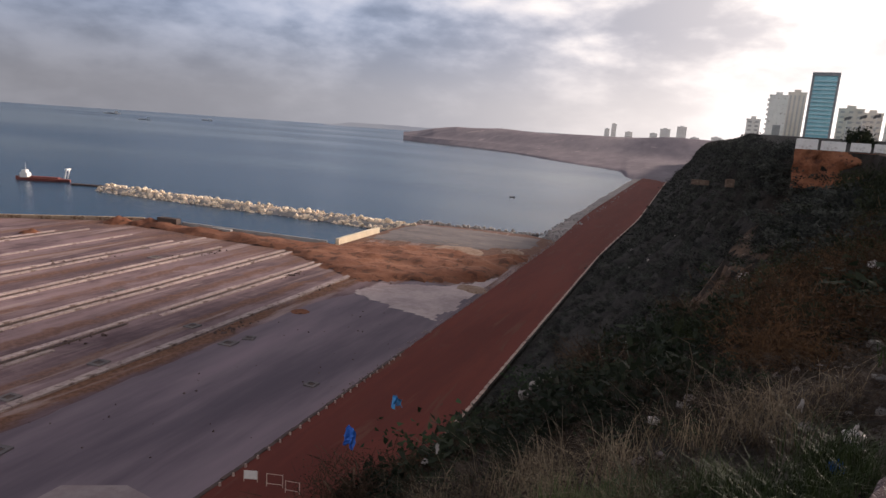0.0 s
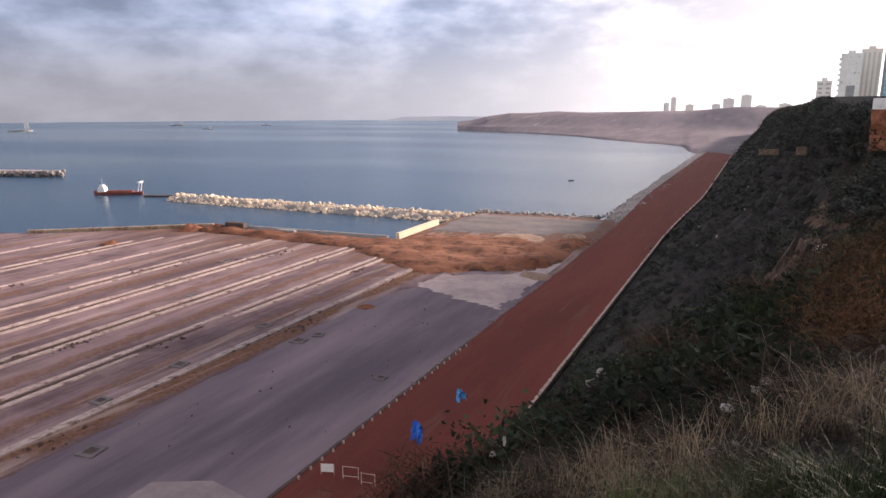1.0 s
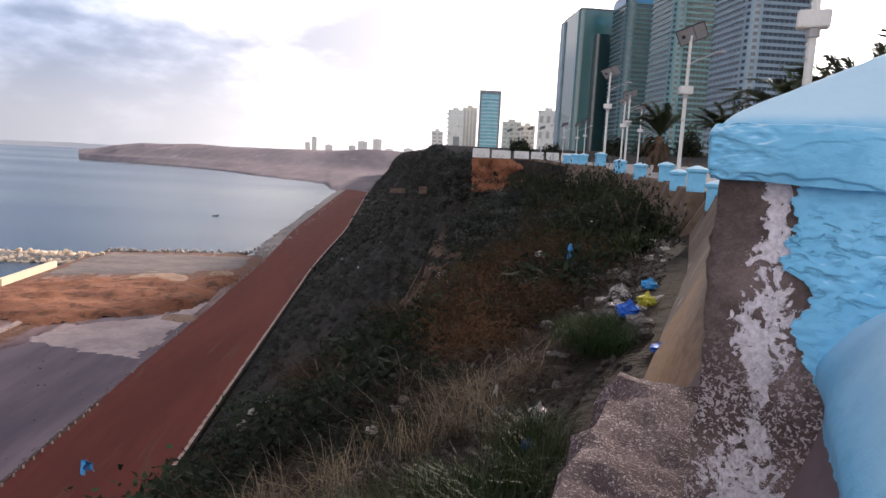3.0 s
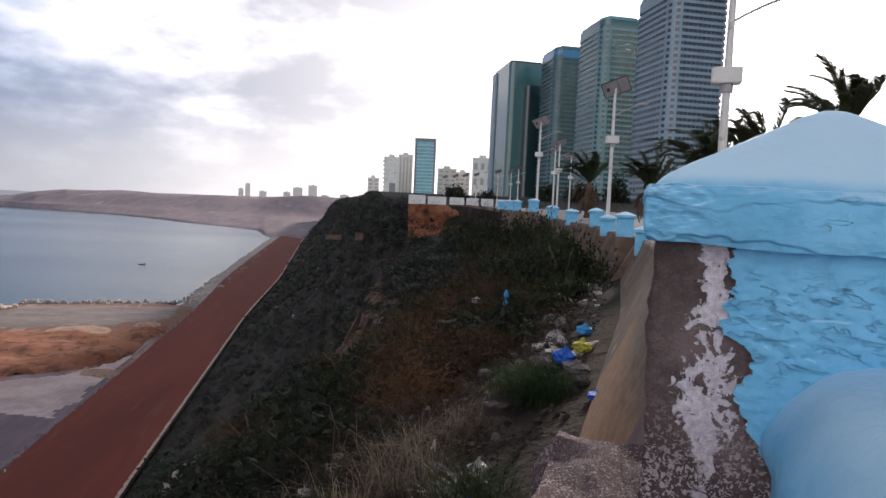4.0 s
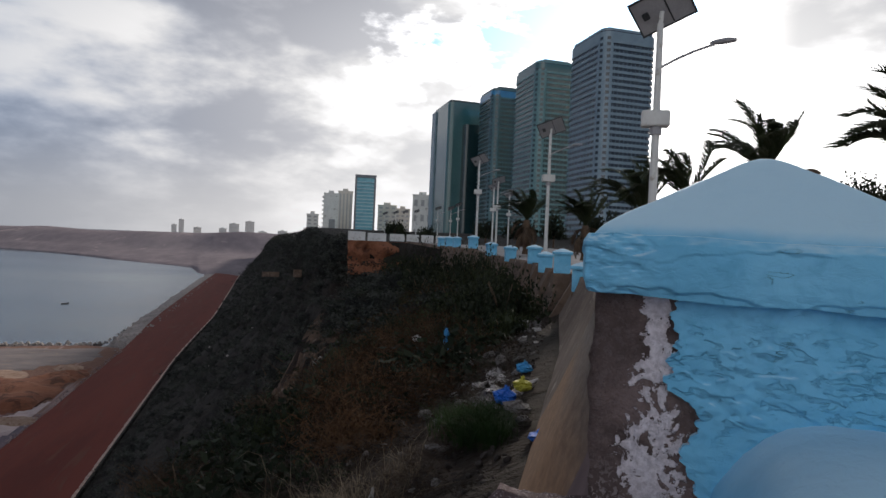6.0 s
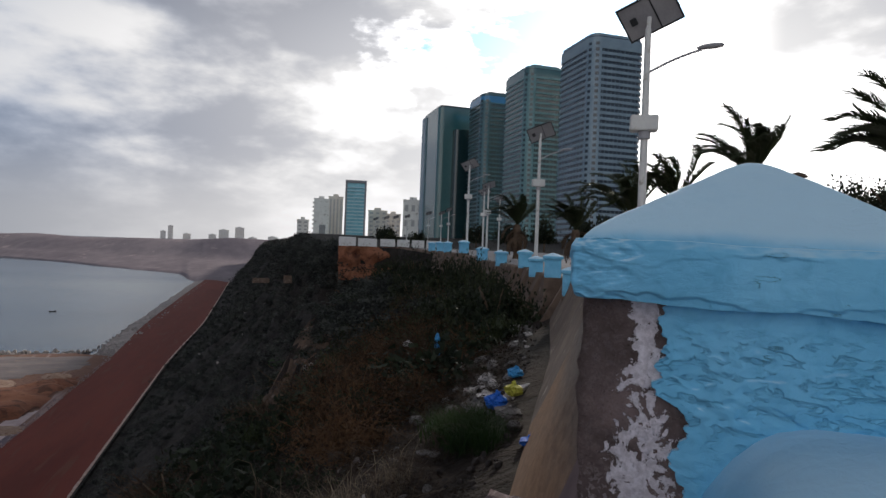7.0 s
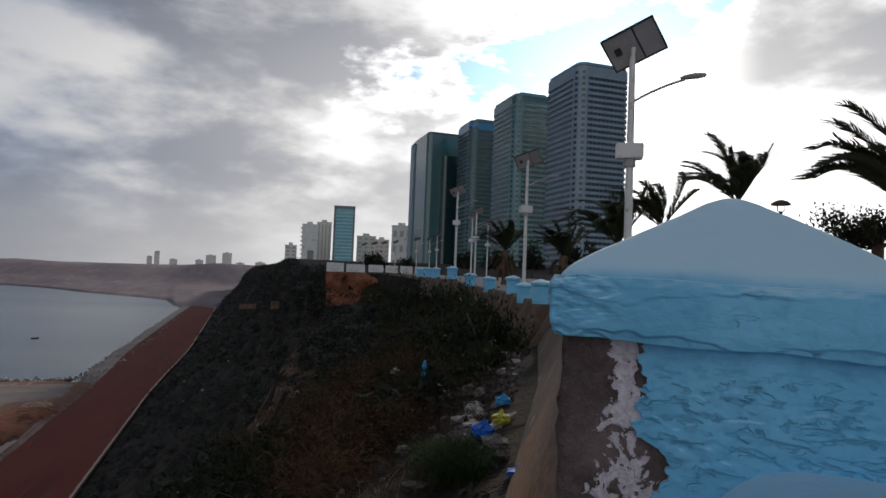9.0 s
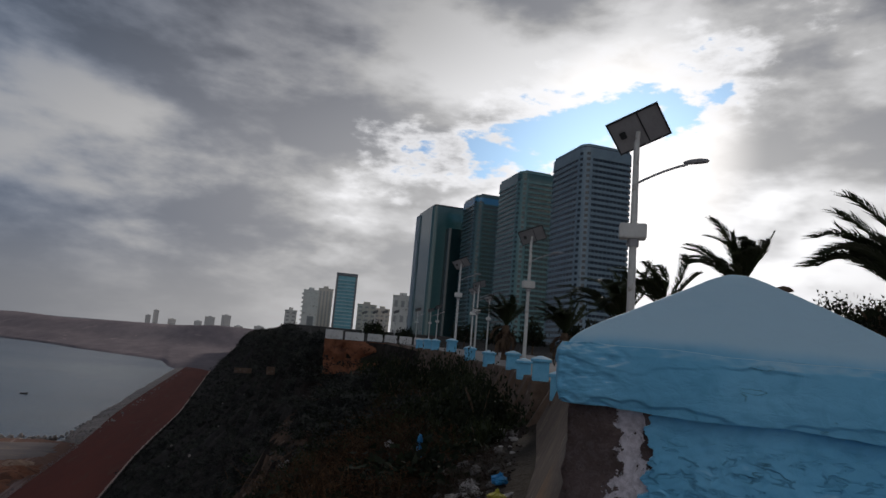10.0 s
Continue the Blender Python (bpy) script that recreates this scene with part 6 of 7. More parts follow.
def clump(n, leaf, seed, flat=0.75, stems=0):
    """Leaves of a shrub of radius one: small bent quads in lumpy billows."""
    g = np.random.default_rng(seed)
    lobes = g.normal(size=(9, 3)) * (0.42, 0.42, 0.25)
    c = lobes[g.integers(0, 9, n)] + g.normal(size=(n, 3)) * 0.22
    c[:, 2] = np.abs(c[:, 2] * flat + 0.30)
    a = g.normal(size=(n, 3))
    a[:, 2] = np.abs(a[:, 2]) * 0.8 + 0.2
    a /= np.linalg.norm(a, axis=1, keepdims=True)
    b = np.cross(a, g.normal(size=(n, 3)))
    b /= np.linalg.norm(b, axis=1, keepdims=True)
    s = leaf * g.uniform(0.6, 1.4, (n, 1))
    v = np.stack([c - b * s * 0.35, c + a * s * 0.5 - b * s * 0.4, c + a * s * 1.3, c + a * s * 0.5 + b * s * 0.4], 1)
    if stems:
        tip = c[g.integers(0, n, stems)] + g.normal(size=(stems, 3)) * 0.08 + (0, 0, 0.06)
        foot = tip * (0.86, 0.86, 0.84) + g.normal(size=(stems, 3)) * (0.10, 0.10, 0.07)
        w = np.cross(tip - foot, g.normal(size=(stems, 3)))
        w = w / np.linalg.norm(w, axis=1, keepdims=True) * 0.007
        v = np.concatenate([v, np.stack([foot - w, tip - w * 0.3, tip + w * 0.3, foot + w], 1)])
    return v


def tuft(n, seed, spread=0.35, h=1.0, wide=0.018, lean=0.5):
    """Bent grass blades, each of two quads."""
    g = np.random.default_rng(seed)
    foot = g.normal(size=(n, 3)) * (spread, spread, 0)
    d = g.normal(size=(n, 3)) * (lean, lean, 0) + (0.12, 0.0, 0)
    hh = h * g.uniform(0.45, 1.15, (n, 1))
    mid = foot + d * 0.35 * hh + np.array((0, 0, 1.0)) * hh * 0.62
    tip = foot + d * hh + np.array((0, 0, 1.0)) * hh * 0.85
    w = np.cross(d, (0, 0, 1.0)) + g.normal(size=(n, 3)) * 0.2
    w = w / np.linalg.norm(w, axis=1, keepdims=True) * wide
    return np.concatenate([np.stack([foot - w, foot + w, mid + w * 0.8, mid - w * 0.8], 1), np.stack([mid - w * 0.8, mid + w * 0.8, tip + w * 0.1, tip - w * 0.1], 1)])


def slope_at(u, v):
    """Height of the cliff sheet at a place on its upper part."""
    best = None
    for i in range(161):
        p = cliff_point(v, i / 160)
        e = abs(p[0] - u)
        if best is None or e < best[0]:
            best = (e, p[2])
    return best[1]


def spread(name, bases, spots, material, label, category):
    """Joins many turned and scaled copies of leaf sets into one mesh of growth."""
    g = np.random.default_rng(len(spots))
    out = []
    for i, (x, y, z, s, h) in enumerate(spots):
        q = bases[i % len(bases)]
        a = g.uniform(0, 6.28)
        ca, sa = math.cos(a), math.sin(a)
        r = np.array(((ca, -sa, 0), (sa, ca, 0), (0, 0, 1)))
        out.append((q.reshape(-1, 3) @ r.T) * (s, s, s * h) + (x, y, z))
    v = np.concatenate(out)
    f = np.arange(len(v)).reshape(-1, 4)
    return tagged(new(name, mesh_np(name, v, f, material)), label, category, kind="stuff")


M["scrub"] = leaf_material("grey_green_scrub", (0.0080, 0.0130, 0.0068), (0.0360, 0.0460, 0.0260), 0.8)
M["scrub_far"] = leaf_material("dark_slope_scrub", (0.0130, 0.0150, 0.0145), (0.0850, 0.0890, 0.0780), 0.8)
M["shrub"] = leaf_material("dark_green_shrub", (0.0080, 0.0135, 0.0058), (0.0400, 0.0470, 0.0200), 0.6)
M["rust"] = leaf_material("rusty_brown_shrub", (0.0240, 0.0130, 0.0068), (0.1250, 0.0690, 0.0360), 0.9)
M["bench_grass"] = leaf_material("dull_green_grass", (0.018, 0.026, 0.009), (0.05, 0.062, 0.024), 0.8)
M["grass"] = leaf_material("fresh_grass", (0.014, 0.026, 0.008), (0.105, 0.130, 0.050), 0.6)
M["lush"] = leaf_material("lush_green_grass", (0.0106, 0.0264, 0.0058), (0.0288, 0.0552, 0.0144), 0.95)
M["brown_brush"] = leaf_material("brown_twiggy_brush", (0.040, 0.024, 0.015), (0.105, 0.066, 0.042), 0.9)
M["green_scrub"] = leaf_material("grey_green_billows", (0.010, 0.020, 0.009), (0.058, 0.092, 0.042), 0.8)
M["dry"] = leaf_material("dry_grass", (0.030, 0.020, 0.012), (0.30, 0.235, 0.16), 0.8)
M["dead"] = leaf_material("dead_brush", (0.0142, 0.0087, 0.0054), (0.0435, 0.0272, 0.0174), 0.9)

g = np.random.default_rng(5)


def pick(n, v0, v1, t0, t1, s0, s1, h=0.8, sink=0.15, power=1.0, keep=None):
    out = []
    while len(out) < n:
        v = v0 + (v1 - v0) * g.random() ** power
        t = g.uniform(t0, t1)
        u, _, z = cliff_point(v, t)
        if keep and not keep(u, v):
            continue
        if 26 < v < 68 and 0.345 < t < 0.455 and g.random() < 0.85:
            continue
        s = g.uniform(s0, s1)
        out.append((u, v, z - s * sink, s, h * g.uniform(0.7, 1.2)))
    return out


def off_litter(u, v):
    """Clear of the litter at the wall's foot."""
    return not (5.0 < v < 17 and u > ramp(CLIFF, v, 1) - 1.5) and not (v < 5.2 and u > ramp(CLIFF, v, 1) - 1.0)


def on_spur(u, v):
    """On the spur's back, clear of the litter and of the rim close to the wall."""
    return off_litter(u, v) and u > float(np.interp(v, [8, 14, 22, 44], [1.0, 1.6, 2.6, 5.0]))


far_c = [clump(210, 0.13, i) for i in range(5)]
farther_c = [clump(90, 0.21, 10 + i) for i in range(4)]
mid_c = [clump(220, 0.13, 20 + i, stems=20) for i in range(5)]
near_c = [clump(520, 0.075, 40 + i, stems=50) for i in range(4)]
soft_c = [clump(620, 0.034, 70 + i, stems=420) for i in range(5)]
dead_c = [clump(60, 0.06, 60 + i, stems=260) for i in range(4)]
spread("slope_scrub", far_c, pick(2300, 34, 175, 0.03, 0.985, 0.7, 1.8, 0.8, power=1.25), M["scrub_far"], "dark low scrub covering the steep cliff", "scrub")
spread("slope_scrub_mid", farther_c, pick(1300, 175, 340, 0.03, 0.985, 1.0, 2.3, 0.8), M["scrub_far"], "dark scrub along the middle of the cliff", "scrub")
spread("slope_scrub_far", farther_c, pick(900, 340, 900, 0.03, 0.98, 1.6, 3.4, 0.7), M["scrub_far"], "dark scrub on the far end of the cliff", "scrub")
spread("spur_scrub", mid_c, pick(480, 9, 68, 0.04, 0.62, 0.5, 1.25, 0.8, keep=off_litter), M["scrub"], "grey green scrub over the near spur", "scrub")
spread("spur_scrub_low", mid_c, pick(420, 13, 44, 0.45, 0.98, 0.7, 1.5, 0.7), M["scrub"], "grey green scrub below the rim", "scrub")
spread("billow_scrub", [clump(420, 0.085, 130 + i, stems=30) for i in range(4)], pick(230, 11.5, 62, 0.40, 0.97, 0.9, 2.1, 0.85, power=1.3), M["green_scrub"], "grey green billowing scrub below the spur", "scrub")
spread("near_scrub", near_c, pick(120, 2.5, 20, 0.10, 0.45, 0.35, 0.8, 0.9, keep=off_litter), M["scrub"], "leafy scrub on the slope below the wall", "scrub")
spread("rust_brush", soft_c, pick(300, 9, 44, 0.08, 0.33, 0.6, 1.5, 1.0, keep=on_spur), M["rust"], "soft rusty brown shrubs over the spur", "scrub")
spread("dead_brush", dead_c, pick(120, 5, 20, 0.10, 0.40, 0.35, 0.7, 0.8, keep=off_litter), M["dead"], "tangled brown dead brush on the slope", "brush")
spread("rim_brush", dead_c + near_c[:2], pick(80, 8, 15, 0.28, 0.45, 0.3, 0.6, 0.8), M["dead"], "dark twiggy brush along the rim", "brush")
spread("green_grass", [tuft(150, 80 + i, 0.34, 1.0, 0.012, 0.4) for i in range(4)], pick(80, 2.9, 5.0, 0.02, 0.13, 0.2, 0.42, 1.0, 0.02), M["grass"], "fresh green grass tufts on the bank", "grass")
spread("mid_grass", [tuft(60, 90 + i, 0.3, 1.0, 0.02) for i in range(4)], pick(260, 15, 45, 0.03, 0.28, 0.5, 0.95, 1.0, 0.02, keep=off_litter), M["bench_grass"], "dull green grass on the bench", "grass")
spread("dry_grass", [tuft(60, 100 + i, 0.30, 1.0, 0.006, 0.75) for i in range(4)], pick(64, 3.6, 7.2, 0.06, 0.25, 0.35, 0.66, 1.0, 0.02), M["dry"], "dry straw-coloured grass stalks on the bank", "grass")


def shrub(u, v, s, h, material, label, seed, twiggy=False):
    """One leafy shrub: a short forked stem and its foliage."""
    z = slope_at(u, v)
    t = thing("shrub", label, "shrub", (u, v, z - 0.1), seed * 50.0, "big shrubs on the bench")
    bm = bmesh.new()
    r = random.Random(seed)
    for i in range(5):
        a = i * 1.26
        tube(bm, [(0, 0, -0.2), (0.2 * s * math.cos(a), 0.2 * s * math.sin(a), 0.35 * s * h), (0.5 * s * math.cos(a), 0.5 * s * math.sin(a), 0.7 * s * h)], [0.05 * s, 0.03 * s, 0.012 * s], 6)
    part("stem", bm, M["palm_trunk"], t)
    if twiggy:
        q = np.concatenate([clump(1100, 0.022, seed + 300, stems=900), clump(500, 0.02, seed + 400, stems=300) * (1.15, 1.15, 1.25)]).reshape(-1, 3) * (s, s, s * h)
    else:
        q = np.concatenate([clump(1500, 0.075, seed + 300), clump(700, 0.05, seed + 400) * (1.15, 1.15, 1.2)]).reshape(-1, 3) * (s, s, s * h)
    part_mesh("foliage", mesh_np("foliage", q, np.arange(len(q)).reshape(-1, 4), material), t)


for i, (u, v, s, h) in enumerate(((8.3, 21.2, 1.5, 1.55), (9.6, 24.6, 1.3, 1.5), (7.3, 20.8, 1.1, 1.2), (10.6, 27, 1.5, 1.0), (8.4, 28, 1.6, 1.1), (10.2, 33, 1.6, 1.1), (6.6, 31, 1.5, 1.0), (10.5, 40, 1.5, 1.0), (7.0, 42, 1.4, 0.9), (12.3, 52, 1.6, 1.2), (12.1, 34.5, 1.3, 2.1), (12.5, 37.5, 1.4, 2.0), (12.6, 42.5, 1.4, 2.3), (11.2, 30, 1.2, 1.9), (14.0, 56, 1.5, 2.2), (11.2, 46, 1.5, 1.4), (13.4, 60, 1.7, 1.8), (13.0, 64, 1.6, 1.6), (4.2, 25, 1.3, 1.0))):
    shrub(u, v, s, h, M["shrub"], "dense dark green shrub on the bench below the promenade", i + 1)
for i, (u, v, s, h) in enumerate(((2.2, 17, 1.2, 1.0), (0.6, 20, 1.2, 1.0), (3.6, 30, 1.4, 1.0), (-1.5, 15, 1.1, 1.0), (-5.9, 10.7, 0.8, 0.9), (-5.2, 9.8, 1.1, 1.0), (-5.2, 9.3, 1.25, 1.0), (-5.5, 8.6, 1.2, 1.0), (-5.8, 8.0, 1.1, 1.0), (-5.4, 11.2, 0.75, 0.9), (-5.0, 11.6, 0.75, 0.9), (-4.5, 11.9, 0.7, 0.85), (-3.8, 12.1, 0.7, 0.8), (-3.1, 12.4, 0.7, 0.8))):
    shrub(u, v, s, h, M["brown_brush"], "brown half-dead shrub on the slope", i + 31, True)


# ---- orange earth face, rock outcrops, old terrace wall ----
def earth_face():
    """Bare orange earth where the bench ends against the headland."""
    verts, faces = [], []
    n, m = 34, 14
    for i in range(n + 1):
        s = i / n
        u, v = 8.7 + 6.4 * s, 68.6 - 0.7 * s
        for j in range(m + 1):
            k = j / m
            z = EYE + 0.15 - (3.6 + 0.5 * wave(u, 0, 3, 1)) * k
            o = 0.9 * noise.fractal(Vector((u / 1.5, z / 1.2, 2)), 1.0, 2.0, 5)
            verts.append((u, v - 0.3 - 0.7 * k - o, z))
    for i in range(n):
        for j in range(m):
            p = i * (m + 1) + j
            faces.append((p, p + 1, p + m + 2, p + m + 1))
    structure("ground_earth_face", mesh_of("ground_earth_face", verts, faces, M["orange"], True), "bare orange earth face below the headland", "cliff")


earth_face()

rnd = random.Random(33)
spots = []
for _ in range(34):
    f = rnd.random()
    a = radians(-5.3 + rnd.uniform(-0.7, 0.5))
    d = 36 + 8 * f
    x, y = -d * math.sin(a), d * math.cos(a)
    spots.append((x, y, slope_at(x, y) + rnd.uniform(-0.1, 0.5), rnd.uniform(0.15, 0.45)))
for _ in range(46):
    v = rnd.uniform(15, 27)
    x = ramp(CLIFF, v, 3) + rnd.uniform(-0.6, 0.5)
    spots.append((x, v, slope_at(x, v) + rnd.uniform(-0.05, 0.12), rnd.uniform(0.07, 0.2)))
for _ in range(16):
    v = rnd.uniform(60, 230)
    p = cliff_point(v, rnd.uniform(0.15, 0.9))
    spots.append((p[0], p[1], p[2] + 0.1, rnd.uniform(0.2, 0.5)))
scatter("rock_outcrops", spots, 44, M["grey_rock"], "pale rocks breaking through the scrub", "rocks")
low_wall([(0.2, 104.6), (2.6, 105.4)], 0.7, 0.45, M["wall_brown"], "old stained concrete terrace wall on the slope", "terrace_wall", 36.2)
low_wall([(5.0, 105.4), (6.1, 105.8)], 0.7, 0.9, M["wall_brown"], "short broken concrete wall on the slope", "terrace_wall", 36.2)


# ---- litter below the wall ----
def bag_mesh(seed, material, tie=True):
    """A crumpled plastic bag."""
    bm = bmesh.new()
    bmesh.ops.create_icosphere(bm, subdivisions=4, radius=1.0)
    for p in bm.verts:
        c = p.co.copy()
        n = noise.fractal(c * 1.6 + Vector((seed * 3.1, 0, 0)), 1.0, 2.0, 5)
        crease = abs(noise.noise(c * 3.5 + Vector((0, seed, 0))))
        c *= 1 + 0.35 * n - 0.22 * crease
        if tie and c.z > 0.55:
            c.x *= 0.35
            c.y *= 0.35
            c.z *= 1.25
        c.z *= 0.62
        p.co = c
    me = bpy.data.meshes.new("bag")
    bm.to_mesh(me)
    bm.free()
    me.materials.append(material)
    return me


M["twig"] = leaf_material("grey_dry_twigs", (0.030, 0.021, 0.016), (0.095, 0.072, 0.058), 0.9)
M["rubble_dark"] = surf("dusty_dark_rubble", (0.022, 0.018, 0.017), (0.060, 0.050, 0.047), 3, 0.95, 0.3)
M["bag_blue"] = surf("blue_plastic", (0.015, 0.10, 0.48), (0.03, 0.16, 0.62), 6, 0.55, 0.2, spec=0.3, size=0.02)
M["bag_cyan"] = surf("light_blue_plastic", (0.04, 0.25, 0.55), (0.07, 0.33, 0.65), 6, 0.55, 0.2, spec=0.3, size=0.02)
M["bag_yellow"] = surf("yellow_plastic", (0.42, 0.40, 0.04), (0.52, 0.48, 0.08), 6, 0.55, 0.2, spec=0.3, size=0.02)
M["bag_white"] = surf("dirty_white_plastic", (0.32, 0.295, 0.285), (0.46, 0.43, 0.42), 6, 0.45, 0.2, (0.25, 0.22, 0.2), 0.05, 4, spec=0.4, size=0.02)
M["bag_grey"] = surf("dusty_grey_sack", (0.1275, 0.1162, 0.1125), (0.2025, 0.1875, 0.1800), 5, 0.8, 0.3, (0.12, 0.1, 0.1), 0.08, 4, size=0.02)
BAGS = {k: [bag_mesh(i + 1, M[k]) for i in range(2)] for k in ("bag_blue", "bag_cyan", "bag_yellow", "bag_white", "bag_grey")}


def litter(yaw, d, kind, s, label, lift=0.0, tall=1.0, turn=0.0, seed=0):
    a = radians(yaw)
    x, y = -d * math.sin(a), d * math.cos(a)
    ob = new("plastic_bag", BAGS[kind][seed % 2])
    z = slope_at(x, y) if lift < 5 else 0
    ob.matrix_world = pose(x, y, z + lift + 0.3 * s * tall, 8 * math.sin(seed), 6, turn) @ Matrix.Diagonal((s, s * 0.8, s * tall, 1))
    tagged(ob, label, "bag", "litter below the wall")


litter(-21.8, 8.9, "bag_blue", 0.19, "shiny blue plastic bag on the litter heap", 0.15, 1.0, 20, 1)
litter(-23.3, 9.5, "bag_yellow", 0.17, "crumpled yellow plastic bag on the litter heap", 0.12, 0.9, 50, 0)
litter(-22.9, 8.4, "bag_grey", 0.20, "dusty grey sack on the litter heap", 0.05, 0.7, 0, 1)
litter(-20.8, 9.9, "bag_white", 0.20, "torn white plastic sheet on the litter heap", 0.05, 0.7, 70, 0)
litter(-19.8, 8.9, "bag_grey", 0.17, "grey sack slumped on the litter heap", 0.1, 1.4, 10, 0)
litter(-21.0, 8.2, "bag_white", 0.17, "flat dirty white sheet on the litter heap", 0.02, 0.35, 30, 1)
litter(-13.7, 20.0, "bag_white", 0.17, "white bag caught in the grass", 0.6, 1.0, 0, 1)
litter(-13.7, 4.85, "bag_blue", 0.075, "small blue bag in the grass", 0.06, 1.2, 0, 1)
litter(-14.5, 5.6, "bag_white", 0.10, "white scrap of plastic in the dry grass", 0.1, 1.4, 40, 0)
litter(-23.4, 11.5, "bag_cyan", 0.16, "light blue plastic scrap on the litter", 0.05, 1.0, 0, 1)
litter(-25.0, 7.0, "bag_blue", 0.16, "dark blue plastic bag lying against the wall", 0.06, 0.6, 60, 0)
litter(-1.3, 8.6, "bag_grey", 0.13, "pale grey sack on the bank", 0.05, 0.5, 0, 0)
litter(1.3, 7.6, "bag_white", 0.085, "white plastic cup-sized scrap in the brush", 0.15, 1.0, 0, 1)


def shred(yaw, elev, d, kind, w, h, label, seed):
    """A torn plastic bag caught on twigs: crumpled strips hanging from a gathered top."""
    r = random.Random(seed)
    bm = bmesh.new()
    for k in range(5):
        x0, y0 = r.uniform(-0.3, 0.3) * w, r.uniform(-0.3, 0.3) * w
        ln, wide = h * r.uniform(0.55, 1.0), w * r.uniform(0.25, 0.5)
        rows = []
        for j in range(9):
            f = j / 8
            half = wide * (0.25 + 0.75 * math.sin(0.4 + 2.3 * f)) * 0.5
            row = []
            for i in range(5):
                q = Vector((x0 * (0.3 + f) + (i / 2 - 1) * half, y0 * (0.3 + f), -ln * f))
                q += Vector((noise.noise(q * 9 + Vector((seed, k, 0))), noise.noise(q * 11 + Vector((k, 4, seed))), 0.4 * noise.noise(q * 14))) * w * 0.3
                row.append(bm.verts.new(q))
            rows.append(row)
        for a, b in zip(rows, rows[1:]):
            for i in range(4):
                bm.faces.new((a[i], a[i + 1], b[i + 1], b[i]))
    e = bmesh.ops.extrude_face_region(bm, geom=bm.faces[:])
    for v in e["geom"]:
        if isinstance(v, bmesh.types.BMVert):
            v.co += Vector((0.002, 0.004, 0.002))
    bmesh.ops.recalc_face_normals(bm, faces=bm.faces)
    a = radians(yaw)
    ob = single("torn_bag", bm, M[kind], label, "bag", (-d * math.sin(a), d * math.cos(a), EYE + d * math.tan(radians(elev))), seed * 30, "bags caught in the brush")
    return ob


shred(-16.35, -7.3, 13.8, "bag_cyan", 0.16, 0.46, "blue plastic bag caught on a bush", 3)
shred(25.5, -25.0, 11.6, "bag_cyan", 0.24, 0.28, "light blue bag snagged in the rim brush", 5)
shred(29.9, -27.6, 11.4, "bag_blue", 0.26, 0.5, "torn blue bag snagged in the rim brush", 6)
shred(21.3, -28.9, 10.6, "bag_white", 0.14, 0.22, "white scrap snagged in the rim brush", 7)
shred(22.5, -30.2, 10.4, "bag_white", 0.16, 0.14, "white scrap snagged in the rim brush", 8)
shred(-10.4, -20.8, 6.6, "bag_white", 0.12, 0.16, "white scrap of plastic caught on a stalk", 9)


def on_slope(yaw, elev):
    """Where a line of sight from the promenade corner meets the slope."""
    a, d = radians(yaw), 3.0
    step = 1.6
    while d < 60:
        x, y, z = -d * math.sin(a), d * math.cos(a), EYE + d * math.tan(radians(elev))
        if z < slope_at(x, y):
            if step < 0.15:
                break
            d -= step
            step /= 4
        d += step
    return x, y, slope_at(x, y)


# a dry bent stalk, a bleached dead plant and pale stones on the bank
x, y, z = on_slope(-0.9, -26.8)
bm = tube(bmesh.new(), [(0, 0, -0.1), (0.02, 0.0, 0.5), (0.03, 0.02, 0.95), (-0.03, 0.05, 1.12), (-0.16, 0.08, 1.16), (-0.26, 0.1, 1.08)], [0.006, 0.006, 0.005, 0.004, 0.003, 0.002], 5)
single("dry_stalk", bm, M["dry"], "tall dry bent flower stalk on the bank", "stalk", (x, y, z))
x, y, z = on_slope(2.2, -23.4)
q = np.concatenate([tuft(70, 601, 0.05, 1.0, 0.03, 0.35), tuft(60, 602, 0.10, 0.6, 0.03, 0.7)]).reshape(-1, 3) * 0.42
me = mesh_np("dead_plant", q, np.arange(len(q)).reshape(-1, 4), M["dry"])
ob = new("dead_plant", me)
ob.matrix_world = pose(x, y, z, 0, 0, 0)
tagged(ob, "bleached dead fan-leaved plant on the bank", "plant")
M["pale_stone"] = surf("pale_dusty_stone", (0.11, 0.09, 0.085), (0.23, 0.195, 0.19), 4.0, 0.95, 0.4, (0.16, 0.13, 0.12), 0.1, 6, size=0.02)
for i, (yw, el, s) in enumerate(((1.08, -25.24, 0.10), (-1.78, -22.5, 0.16), (-3.0, -23.4, 0.07), (0.4, -28.6, 0.12), (2.4, -30.0, 0.16), (-4.4, -24.0, 0.08), (4.2, -27.0, 0.09), (-9.6, -18.6, 0.14), (-8.2, -19.2, 0.09), (-11.2, -17.6, 0.10), (6.0, -18.6, 0.12), (5.2, -18.9, 0.15), (4.4, -18.2, 0.11))):
    x, y, z = on_slope(yw, el)
    ob = new("stone", boulder_mesh(700 + i, M["pale_stone"]))
    s *= 0.7
    ob.matrix_world = pose(x, y, z + 0.3 * s, 20 * i, 15 * i, 40 * i) @ Matrix.Diagonal((s, s * 0.8, s * 0.6, 1))
    tagged(ob, "pale broken stone on the overgrown bank", "stone", "stones on the bank")
